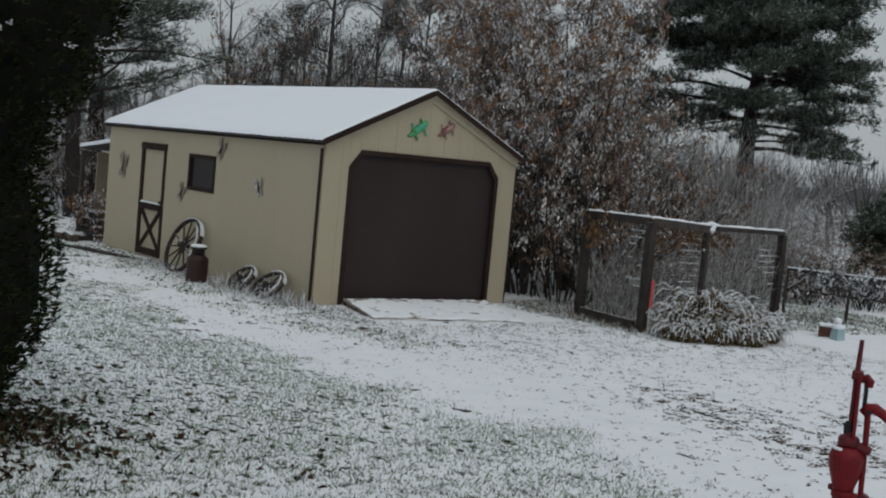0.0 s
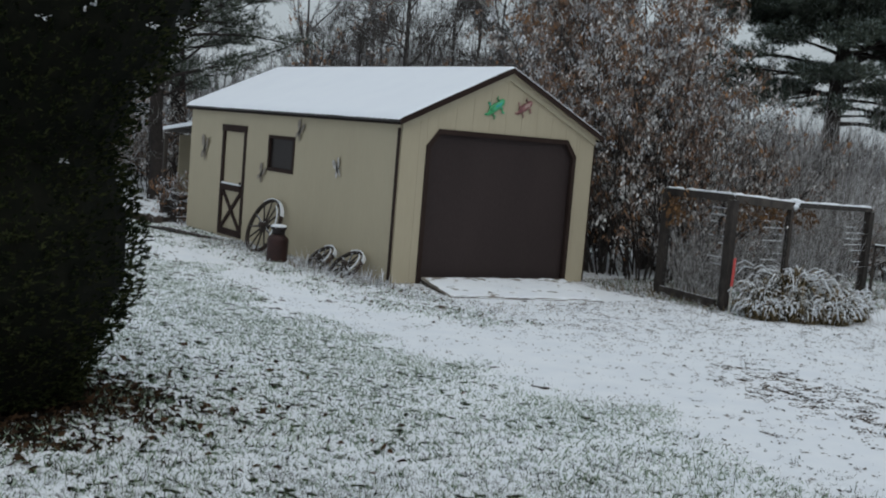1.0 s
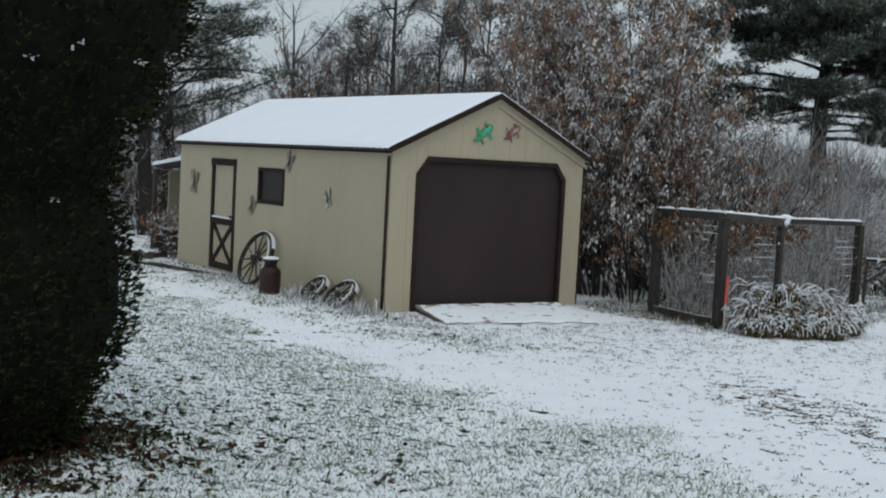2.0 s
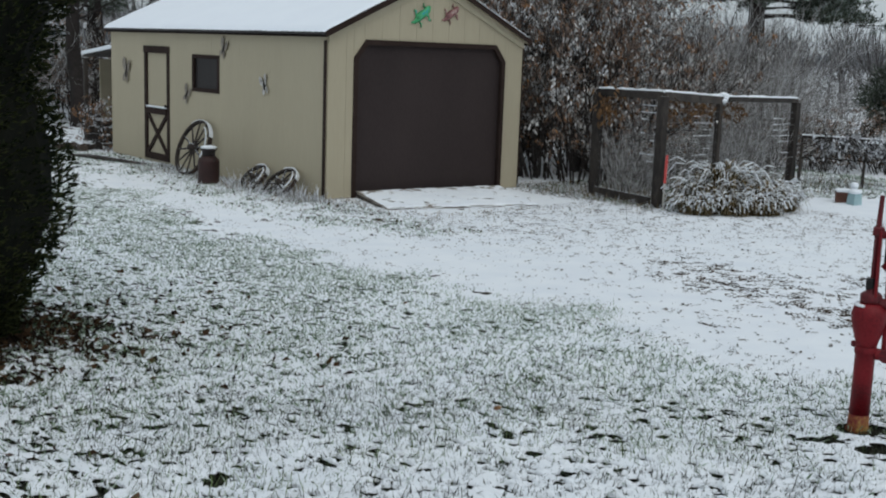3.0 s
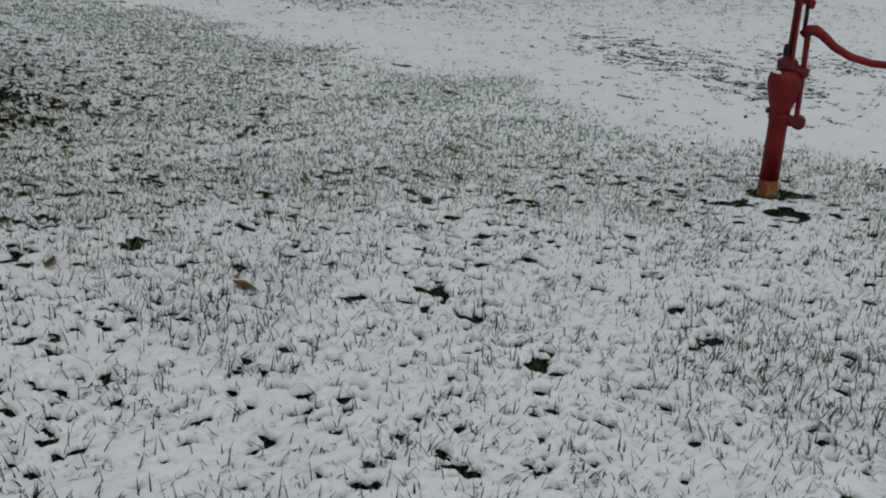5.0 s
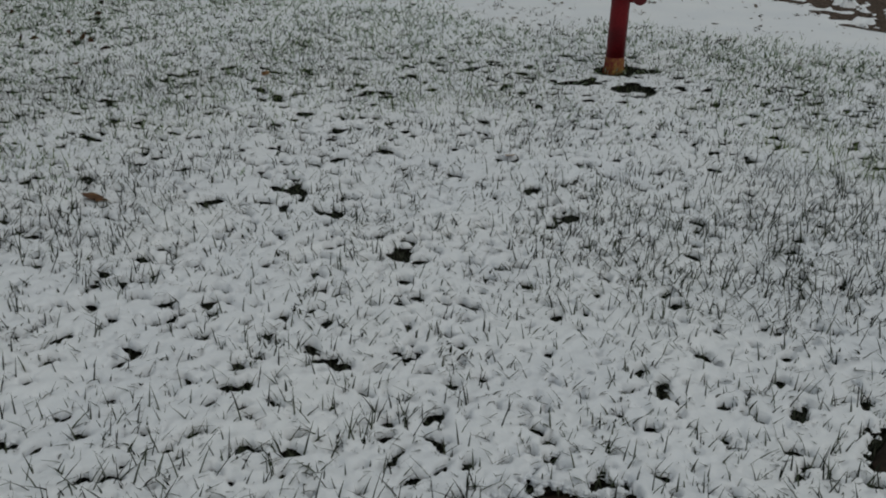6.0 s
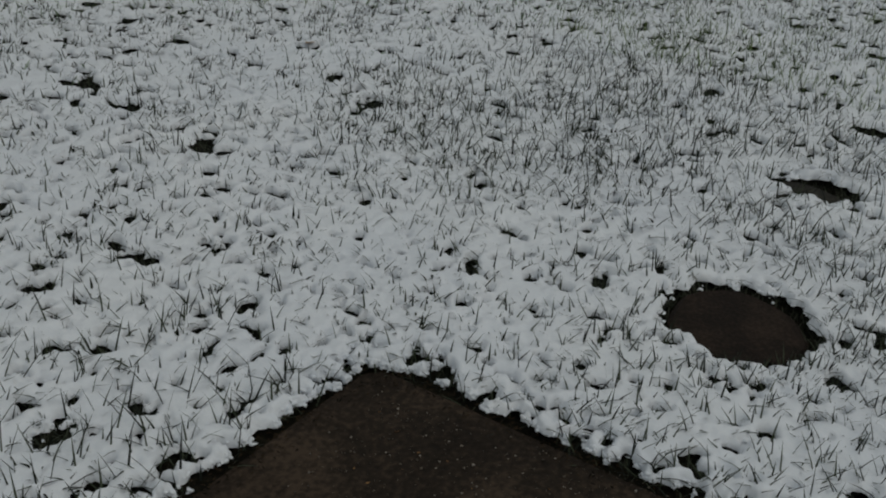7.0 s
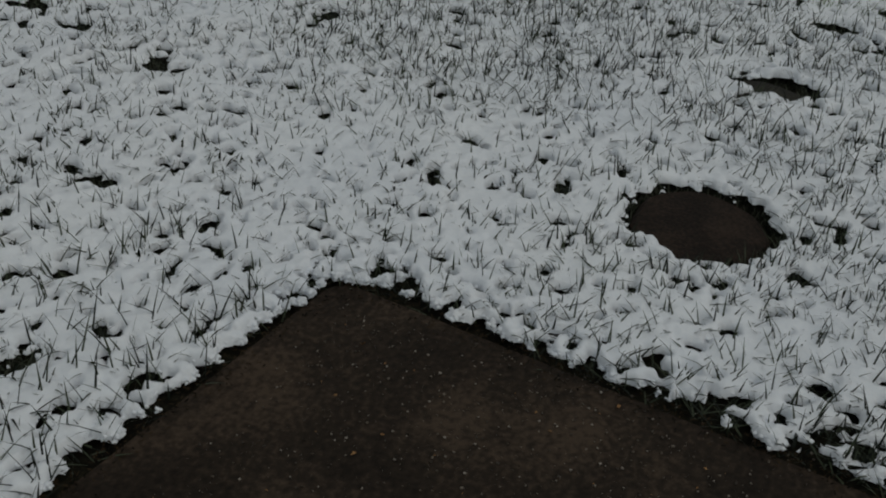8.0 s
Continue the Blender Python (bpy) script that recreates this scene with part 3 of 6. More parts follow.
def snow_crumbs():
    """Loose flakes and crumbs that fray the snow's rim along the paving, the stones and the hollows."""
    rng = np.random.default_rng(27)
    n = 400000
    r, a = 2.4 * rng.random(n) ** 0.75, rng.uniform(radians(-95), radians(185), n)
    x, y = SLAB_X + r * np.cos(a), SLAB_Y + r * np.sin(a)
    over = snow_depth(x, y) - snow_cut(x, y)
    rim = np.exp(-((slab_gap(x, y) - 0.02) / 0.05) ** 2)
    keep = (over > -0.001) & (over < 0.008 + 0.006 * rim) & (rng.random(n) < 0.3 + 0.7 * rim)
    x, y = x[keep], y[keep]
    m = len(x)
    size = 0.0018 + 0.0044 * rng.random(m) ** 1.5
    base = np.stack([x, y, ground_z(x, y) + np.maximum(snow_depth(x, y), snow_cut(x, y)) - 0.3 * size], axis=1)
    bm = bmesh.new()
    bmesh.ops.create_icosphere(bm, subdivisions=1, radius=1)
    bm.verts.ensure_lookup_table()
    ball = np.array([v.co[:] for v in bm.verts])
    tri = np.array([[v.index for v in f.verts] for f in bm.faces])
    bm.free()
    v = base[:, None] + ball[None] * rng.uniform(0.6, 1.35, (m, len(ball), 1)) * size[:, None, None] * [1.15, 1.15, 0.9]
    me = raw_mesh("snow_crumbs", v.reshape(-1, 3), (tri[None] + len(ball) * np.arange(m)[:, None, None]).reshape(-1, 3))
    me.polygons.foreach_set("use_smooth", np.ones(len(me.polygons), dtype=bool))
    tagged(hang("snow_crumbs", me, M["snow"], None), "loose crumbs of snow along the ragged rim", "snow", kind="stuff")


snow_crumbs()


# ---- paving and stepping stones ----
def paving():
    def at(a, b):
        """From distances past the long and the short side to the plan."""
        dx, dy = (a + SKEW * b) / (1 + SKEW ** 2), (b - SKEW * a) / (1 + SKEW ** 2)
        return (SLAB_X + dx, SLAB_Y + dy)
    out = [at(-50, 0)]
    for k in range(15):
        q = math.pi / 2 * k / 14
        out.append(at(-0.06 + 0.06 * math.sin(q), -0.06 + 0.06 * math.cos(q)))
    out += [at(0, -50), at(-50, -50)]
    bm = bmesh.new()
    prism(bm, out, "z", -0.3, 0.0)
    for k in range(12):
        for axis, at in (((1, 0, 0), -6.9 - 0.4 * 1.45 ** k), ((0, 1, 0), -12.1 - 0.4 * 1.45 ** k)):
            bmesh.ops.bisect_plane(bm, geom=bm.verts[:] + bm.edges[:] + bm.faces[:], plane_co=[at * a for a in axis], plane_no=axis)
    for v in bm.verts:
        v.co.z += gz(v.co.x, v.co.y) + 0.013
    ob = part("pavement", bm, M["paving"], None)
    tagged(ob, "wet dark brown paved corner cleared of snow", "pavement", kind="structure")
    rng = np.random.default_rng(3)
    c = []
    while len(c) < 3800:
        x, y = rng.uniform(-8.2, SLAB_X - 0.05), rng.uniform(-13.6, SLAB_Y - 0.05)
        if rng.random() > 0.12 + 0.88 * float(sstep(0.4, 0.75, 0.5 * vnoise(x, y, 0.3, 33) + 0.5 * vnoise(x, y, 0.06, 34))):
            continue
        c.append((x, y, gz(x, y) + 0.014))
    c = np.array(c)
    d = unit(rng, len(c)) * [1, 1, 0.25]
    r = 0.0005 + 0.0025 * rng.random(len(c)) ** 4
    v, f = sticks(np.c_[c - d * r[:, None], c + d * r[:, None], r, r * 0.6], 5)
    n = 90
    x, y = rng.uniform(-8.0, SLAB_X - 0.1, n), rng.uniform(-13.4, SLAB_Y - 0.05, n)
    p = np.stack([x, y, ground_z(x, y) + 0.016], axis=1)
    size = 0.004 + 0.012 * rng.random(n) ** 3
    tagged(hang("leaf_crumbs", raw_mesh("leaf_crumbs", *leaves(p, unit(rng, n) * [1, 1, 0.2], unit(rng, n) * [1, 1, 0.2], size, size * 0.5, 0.3)), M["dead_leaf"], None), "brown leaf crumbs on the wet paving", "litter", kind="stuff")
    tagged(hang("grit", raw_mesh("grit", v, f), M["pebble"], None), "pale grit and small pebbles on the paving", "grit", kind="stuff")


paving()
for k, (sx, sy, sa, sb) in enumerate(STONES[:2]):
    bm = bmesh.new()
    R, back = ((0.166, 0.012), (0.19, 0.17))[k]
    lathe(bm, [(R - 0.01, -0.05), (R, -0.03), (R, -0.004), (R - 0.012, 0.006), (0.02, 0.008)], 28)
    for v in bm.verts:
        a = math.atan2(v.co.y, v.co.x)
        v.co.xy *= 1 + 0.03 * math.sin(3 * a + k) + 0.02 * math.sin(7 * a)
    st = part("stepping_stone", bm, M[["stone", "moss_stone"][k]], None)
    st.location = (sx - back, sy, gz(sx, sy) + 0.004)
    tagged(st, ["round brown stepping stone melted clear of snow", "mossy round stepping stone half covered by snow"][k], "stepping stone", "stepping stones in the lawn")


# ---- shed ----
W, L, WALL = 3.66, 7.34, 2.325
PITCH = 0.464
shed = thing("shed", pose(0, 0, 0), "tan wooden garage shed with brown trim and snowy gable roof", "shed")
DOOR = (0.43, 3.29, 2.255)            # the big door's opening: two sides and head
CUT = 0.2                             # its cut corners


def gable(x):
    return WALL + PITCH * (W / 2 - abs(x - W / 2))


def head(x):
    return DOOR[2] - max(0.0, CUT * 1.25 * (1 - (min(x - DOOR[0], DOOR[1] - x)) / CUT))


def strip(bm, xs, low, high, axis, a0, a1):
    prism(bm, [(x, low(x)) for x in xs] + [(x, high(x)) for x in reversed(xs)], axis, a0, a1)


def spans(lo, hi, step, cuts):
    e = sorted({round(v, 4) for v in list(np.arange(lo, hi, step)) + [hi] + list(cuts)})
    e = [v for k, v in enumerate(e) if k == 0 or v - e[k - 1] > 0.03 or v in cuts or v == hi]
    return list(zip(e, e[1:]))


def front_wall():
    bm = bmesh.new()
    cuts = [DOOR[0], DOOR[0] + CUT, W / 2, DOOR[1] - CUT, DOOR[1]]
    for a, b in spans(0, W, 4, cuts):
        inside = DOOR[0] <= (a + b) / 2 <= DOOR[1]
        strip(bm, [a, b], head if inside else (lambda x: 0.0), gable, "y", 0.0, 0.09)
    wall = part("wall", bm, M["tan_trim"], shed)
    boards = spans(0, W, 0.305, [DOOR[0], DOOR[1]])
    for a, b in boards:
        inside = DOOR[0] <= (a + b) / 2 <= DOOR[1]
        g = 0.0016
        xs = [a + g] + [c for c in (DOOR[0] + CUT, W / 2, DOOR[1] - CUT) if a + g < c < b - g] + [b - g]
        bm = bmesh.new()
        strip(bm, xs, head if inside else (lambda x: 0.02), lambda x: gable(x) - 0.02, "y", -0.016, -0.001)
        part("siding_board", bm, M["siding"], wall)


def side_wall():
    holes = [(4.876, 5.875, 0.05, 2.02), (3.085, 4.02, 1.33, 1.935)]
    bm = bmesh.new()
    def pieces(a, b, lo, hi):
        m = (a + b) / 2
        for h in holes:
            if h[0] <= m <= h[1]:
                return [(lo, h[2]), (h[3], hi)]
        return [(lo, hi)]
    cuts = [v for h in holes for v in h[:2]]
    for a, b in spans(0.0, L, 20, cuts):
        for lo, hi in pieces(a, b, 0.0, WALL):
            box(bm, 0.0, 0.09, a + (0.09 if a == 0 else 0), b, lo, hi)
    wall = part("wall", bm, M["tan_trim"], shed)
    for a, b in spans(0.0, L, 0.305, cuts):
        for lo, hi in pieces(a, b, 0.02, WALL):
            if hi - lo < 0.04:
                continue
            bm = bmesh.new()
            box(bm, -0.016, -0.001, a + 0.0004, b - 0.0004, lo, hi)
            part("siding_board", bm, M["siding"], wall)


def plain_walls():
    bm = bmesh.new()
    box(bm, W - 0.09, W, 0.09, L, 0.0, WALL)
    part("wall", bm, M["siding"], shed)
    bm = bmesh.new()
    prism(bm, [(0.09, 0.0), (W - 0.09, 0.0), (W - 0.09, gable(0.09)), (W / 2, gable(W / 2) - 0.02), (0.09, gable(0.09))], "y", L - 0.09, L)
    part("wall", bm, M["siding"], shed)
    bm = bmesh.new()
    box(bm, 0.09, W - 0.09, 0.09, L - 0.09, 0.02, 0.1)
    part("floor_deck", bm, M["plank"], shed)
    bm = bmesh.new()
    for x in (0.25, W / 2, W - 0.25):
        box(bm, x - 0.06, x + 0.06, 0.05, L - 0.05, -0.06, 0.02)
    part("skid", bm, M["old_wood"], shed)


def roof():
    eave = 0.1
    t = 0.06
    for s in (-1, 1):
        bm = bmesh.new()
        def at(u, z):
            return (W / 2 + s * u, gable(W / 2 - min(u, W / 2)) - PITCH * max(0, u - W / 2) + z)
        half = W / 2 + eave
        prism(bm, [at(0, 0.0), at(half, 0.0), at(half, t), at(0, t)], "y", -0.1, L + 0.1)
        part("roof", bm, M["metal_roof"], shed)
        # rake trims on the gable
        bm = bmesh.new()
        prism(bm, [at(0, -0.012), at(half + 0.005, -0.012), at(half + 0.005, t + 0.008), at(0, t + 0.008)], "y", -0.128, -0.101)
        part("rake_trim", bm, M["brown"], shed, "dark brown rake trim")
        bm = bmesh.new()
        prism(bm, [at(0.0, -0.12), at(half - 0.1, -0.12), at(half - 0.1, -0.001), at(0.0, -0.001)], "y", -0.045, -0.017)
        part("barge_board", bm, M["tan_trim"], shed)
        bm = bmesh.new()
        prism(bm, [at(0.0, -0.004), at(half - 0.02, -0.004), at(half - 0.02, -0.001), at(0.0, -0.001)], "y", -0.1, -0.017)
        part("soffit", bm, M["tan_trim"], shed)
        bm = bmesh.new()
        x = W / 2 + s * (half - 0.012)
        box(bm, x - 0.012, x + 0.012, -0.1, L + 0.1, gable(0) - PITCH * eave - 0.012, gable(0) - PITCH * eave + 0.02)
        part("eave_trim", bm, M["brown"], shed)
        # snow on this slope
        bm = bmesh.new()
        nu, nv = 34, 150
        rng = np.random.default_rng(5 + s)
        rows = []
        for i in range(nu + 1):
            u = (half + 0.02) * i / nu
            row = []
            for j in range(nv + 1):
                v = -0.115 + (L + 0.23) * j / nv
                e = min(1.0, (half + 0.02 - u) / 0.06, (v + 0.115) / 0.05 + 0.1, (L + 0.115 - v) / 0.05 + 0.1)
                uu = u + (0.015 * math.sin(v * 2 * math.pi / 0.15) if i == nu else 0)
                x, z = at(uu, t + 0.006 + 0.045 * math.sqrt(max(e, 0)) + 0.004 * noise.noise((u * 2, v * 2, s)))
                if u < 0.12:
                    z -= 0.02 * (1 - u / 0.12) ** 2
                row.append(bm.verts.new((x, v, z)))
            rows.append(row)
        for a, b in zip(rows, rows[1:]):
            for j in range(nv):
                bm.faces.new((a[j], a[j + 1], b[j + 1], b[j]))
        ob = smooth(part("roof_snow", bm, M["roof_snow"], None))
        tagged(ob, "thin even blanket of white snow on the shed roof", "snow", "snow on the shed roof", kind="stuff")


def big_door():
    bm = bmesh.new()
    a, b, h = DOOR
    g = 0.012
    door = part("garage_door", prism(bm, [(a + g, 0.03), (b - g, 0.03), (b - g, h - CUT * 1.25), (b - CUT, h - g), (a + CUT, h - g), (a + g, h - CUT * 1.25)], "y", 0.035, 0.075), M["brown_door"], shed, "plain dark brown overhead door")
    # trim round the opening
    pts = [(a, 0.0), (a, h - CUT * 1.25), (a + CUT, h), (b - CUT, h), (b, h - CUT * 1.25), (b, 0.0)]
    inn = [(a + 0.07, 0.0), (a + 0.07, h - CUT * 1.25 - 0.03), (a + CUT + 0.03, h - 0.07), (b - CUT - 0.03, h - 0.07), (b - 0.07, h - CUT * 1.25 - 0.03), (b - 0.07, 0.0)]
    for k in range(5):
        bm = bmesh.new()
        prism(bm, [pts[k], pts[k + 1], inn[k + 1], inn[k]], "y", -0.034, 0.024)
        part("door_trim", bm, M["brown"], shed, "dark brown door trim")
    bm = bmesh.new()
    box(bm, a + 0.07, b - 0.07, -0.02, 0.09, -0.0, 0.028)
    part("sill", bm, M["old_wood"], shed)


def corner_trims():
    for x0, x1, y0, y1 in ((-0.03, -0.0165, -0.014, 0.055), (W + 0.001, W + 0.02, -0.03, 0.06)):
        bm = bmesh.new()
        box(bm, x0, x1, y0, y1, 0.0, WALL - 0.1, 0.003)
        part("corner_trim", bm, M["brown"], shed, "dark brown corner trim")


def walk_door():
    a, b, lo, hi = 4.876, 5.875, 0.05, 2.02
    bm = bmesh.new()
    box(bm, 0.004, 0.05, a + 0.005, b - 0.005, lo, hi)
    door = part("side_door", bm, M["siding"], shed, "narrow tan door with brown trim and cross brace")
    def bar(name, y0, y1, z0, z1, x=-0.03, m="brown"):
        bm = bmesh.new()
        box(bm, x, 0.004, y0, y1, z0, z1, 0.003)
        return part(name, bm, M[m], door)
    bar("stile", a, a + 0.1, lo, hi - 0.1)
    bar("stile", b - 0.1, b, lo, hi - 0.1)
    bar("head_board", a - 0.01, b + 0.01, hi - 0.1, hi + 0.02, -0.04)
    bar("rail", a + 0.1, b - 0.1, lo, lo + 0.12)
    bar("rail", a + 0.1, b - 0.1, 0.86, 0.97, -0.045)
    bm = bmesh.new()
    box(bm, -0.05, 0.0, a + 0.1, b - 0.1, 0.971, 1.0, 0.01)
    tagged(part("ledge_snow", bm, M["snow"], None), "thin line of snow on the side door's middle rail", "snow", kind="stuff")
    for p, q in (((a + 0.12, lo + 0.13), (b - 0.12, 0.85)), ((b - 0.12, lo + 0.13), (a + 0.12, 0.85))):
        bm = bmesh.new()
        beam(bm, (-0.012 - (0.004 if p[0] > q[0] else 0), p[0], p[1]), (-0.012 - (0.004 if p[0] > q[0] else 0), q[0], q[1]), 0.075, 0.024, 0.002, up=(1, 0, 0))
        part("brace", bm, M["brown"], door)
    bm = bmesh.new()
    lathe(bm, [(0.012, 0), (0.012, 0.03), (0.026, 0.04), (0.026, 0.06), (0.012, 0.066)], 10, pose(-0.03, a + 0.05, 1.02, 0, -90, 0))
    part("knob", bm, M["black_iron"], door)


def window():
    a, b, lo, hi = 3.085, 4.02, 1.33, 1.935
    bm = bmesh.new()
    for y0, y1, z0, z1 in ((a, b, lo, lo + 0.06), (a, b, hi - 0.06, hi), (a, a + 0.06, lo + 0.06, hi - 0.06), (b - 0.06, b, lo + 0.06, hi - 0.06)):
        box(bm, -0.032, 0.04, y0, y1, z0, z1, 0.003)
    win = part("window_frame", bm, M["brown"], shed, "dark brown window frame")
    bm = bmesh.new()
    box(bm, 0.005, 0.014, a + 0.06, b - 0.06, lo + 0.06, hi - 0.06)
    part("pane", bm, M["glass"], win, "dark glass pane")


front_wall()
side_wall()
plain_walls()
roof()
big_door()
corner_trims()
walk_door()
window()


# ---- ramp ----
def ramp_parts():
    """A skewed ramp: four corners, planks across it."""
    tl, tr, br, bl = Vector((0.5, -0.05, 0.115)), Vector((3.24, -0.05, 0.07)), Vector((2.42, -1.82, 0.04)), Vector((0.14, -1.28, 0.055))

    def at(u, v):
        return tl.lerp(tr, v).lerp(bl.lerp(br, v), u)
    ramp = thing("ramp", pose(0, 0, 0), "low snow-covered plank ramp before the shed door", "ramp")
    n = 9
    for k in range(n):
        u0, u1 = k / n + 0.006, (k + 1) / n - 0.006
        bm = bmesh.new()
        q = [at(u0, 0), at(u0, 1), at(u1, 1), at(u1, 0)]
        top, low = [bm.verts.new(p) for p in q], [bm.verts.new(p - Vector((0, 0, 0.035))) for p in q]
        bm.faces.new(top)
        bm.faces.new(low)
        for a in range(4):
            b = (a + 1) % 4
            bm.faces.new((top[a], top[b], low[b], low[a]))
        part("plank", bm, M["plank"], ramp)
    for v in (0.012, 0.5, 0.988):
        bm = bmesh.new()
        a, b = at(0, v), at(1, v)
        q = [a - Vector((0, 0, 0.036)), b - Vector((0, 0, 0.036)), Vector((b.x, b.y, -0.03)), Vector((a.x, a.y, -0.03))]
        r0, r1 = [bm.verts.new(p + Vector((-0.02, 0, 0))) for p in q], [bm.verts.new(p + Vector((0.02, 0, 0))) for p in q]
        bm.faces.new(r0)
        bm.faces.new(r1)
        for c in range(4):
            d = (c + 1) % 4
            bm.faces.new((r0[c], r0[d], r1[d], r1[c]))
        part("stringer", bm, M["old_wood"], ramp)
    bm = bmesh.new()
    nu, nv = 60, 90
    rows = []
    for i in range(nu + 1):
        row = []
        for j in range(nv + 1):
            u, v = i / nu, j / nv
            p = at(u, v)
            gap = abs((u * n) % 1 - 0.5) * 2
            e = min(1.0, u / 0.03 + 0.3, (1 - u) / 0.04, v / 0.02, (1 - v) / 0.02)
            d = 0.0145 * math.sqrt(max(e, 0)) - 0.011 * max(0, gap - 0.76) / 0.24 + 0.016 * noise.noise((p.x * 3, p.y * 3, 2)) + 0.02 * noise.noise((p.x * 9, p.y * 9, 5))
            if u < 0.25:
                d -= 0.01 * (1 - u / 0.25)
            row.append(bm.verts.new((p.x, p.y, p.z + d - 0.003)))
        rows.append(row)
    for a, b in zip(rows, rows[1:]):
        for j in range(nv):
            bm.faces.new((a[j], a[j + 1], b[j + 1], b[j]))
    tagged(smooth(part("ramp_snow", bm, M["snow"], None)), "patchy trodden snow on the ramp planks", "snow", kind="stuff")


ramp_parts()


# ---- wheels, can and ornaments by the shed ----
def wagon_wheel(m, R, spokes, label, snowy):
    """Standing in its own x-z plane, hub along y."""
    w = thing("wagon_wheel", m, label, "wagon wheel", "old wheels leaning on the shed")
    def ring(name, r0, r1, y0, y1, material, arc=(0, 2 * math.pi), lab="", parent=w):
        bm = bmesh.new()
        n = 48
        closed = arc[1] - arc[0] > 6.2
        k = n if closed else n // 3
        rows = []
        for i in range(k if closed else k + 1):
            t = arc[0] + (arc[1] - arc[0]) * i / k
            rows.append([bm.verts.new((r * math.cos(t), y, r * math.sin(t))) for r, y in ((r0, y0), (r1, y0), (r1, y1), (r0, y1))])
        for i in range(len(rows) if closed else len(rows) - 1):
            a, b = rows[i], rows[(i + 1) % len(rows)]
            for j in range(4):
                bm.faces.new((a[j], a[(j + 1) % 4], b[(j + 1) % 4], b[j]))
        if not closed:
            bm.faces.new(rows[0])
            bm.faces.new(rows[-1])
        return part(name, bm, M[material], parent, lab)
    t = 0.02 + 0.02 * R
    ring("rim", R - 0.05 * R - 0.01, R - 0.01, -t, t, "wheel_wood")
    ring("tyre", R - 0.01, R, -t - 0.004, t + 0.004, "iron", lab="rusty iron tyre")
    bm = bmesh.new()
    h = 0.1 * R + 0.02
    lathe(bm, [(h * 0.6, -0.09), (h * 0.9, -0.07), (h, -0.02), (h, 0.02), (h * 0.9, 0.07), (h * 0.55, 0.1)], 14, pose(0, 0, 0, 90, 0, 0))
    part("hub", bm, M["wheel_wood"], w)
    for k in range(spokes):
        t = 2 * math.pi * (k + 0.3) / spokes
        bm = bmesh.new()
        tube(bm, [(h * 0.8 * math.cos(t), 0, h * 0.8 * math.sin(t)), (0.5 * R * math.cos(t), 0, 0.5 * R * math.sin(t)), (0.94 * R * math.cos(t), 0, 0.94 * R * math.sin(t))], [0.02, 0.016, 0.013], 6)
        part("spoke", bm, M["wheel_wood"], w)
    ring("snow_line", R + 0.001, R + snowy, -0.035, 0.035, "snow", (math.radians(28), math.radians(125)), "snow on the rim")
    ring("snow_line", 0.93 * R - 0.024, 0.93 * R - 0.016, -0.07, -0.045, "snow", (math.radians(-20), math.radians(60)), "snow on the rim")
    return w


def leaning(y, R, lean, sink, turn=0, out=0.05):
    """A wheel's pose with its foot away from the wall, leaning on it; its face to -x, turned a little to -y."""
    x = -0.02 - R * math.sin(radians(lean)) - out
    z = R * math.cos(radians(lean)) - sink
    return Matrix.Translation((x, y, z)) @ pose(0, 0, 0, 0, lean, 0) @ pose(0, 0, 0, 0, 0, -90 + turn)


wagon_wheel(leaning(3.52, 0.47, 22, 0.0, 2, 0.06), 0.47, 12, "large old spoked wagon wheel leaning on the shed", 0.01)
wagon_wheel(leaning(1.56, 0.255, 46, 0.02, 2), 0.25, 10, "small spoked wheel leaning among frosty weeds", 0.016)
wagon_wheel(leaning(0.74, 0.295, 48, 0.03, 3), 0.29, 10, "small dark spoked wheel leaning beside the shed corner", 0.016)

can = thing("milk_can", pose(-0.6, 2.33, 0.0), "rusty red-brown milk can with snow on its lid", "milk can")
bm = bmesh.new()
lathe(bm, [(0.16, 0.0), (0.168, 0.012), (0.165, 0.03), (0.165, 0.33), (0.168, 0.34), (0.15, 0.385), (0.11, 0.42), (0.1, 0.43)], 24)
smooth(part("body", bm, M["can"], can))
bm = bmesh.new()
lathe(bm, [(0.1, 0.43), (0.098, 0.5), (0.125, 0.52), (0.128, 0.545), (0.09, 0.55)], 24)
smooth(part("neck", bm, M["can_dark"], can, "dark neck"))
for s in (-1, 1):
    bm = bmesh.new()
    tube(bm, [(0.0, s * 0.155, 0.36), (0.0, s * 0.205, 0.37), (0.0, s * 0.2, 0.45), (0.0, s * 0.1, 0.47)], 0.009, 6)
    part("handle", bm, M["can_dark"], can)
bm = bmesh.new()
lathe(bm, [(0.126, 0.547), (0.124, 0.565), (0.1, 0.58), (0.03, 0.588)], 20)
smooth(part("lid_snow", bm, M["snow"], can, "cap of snow"))


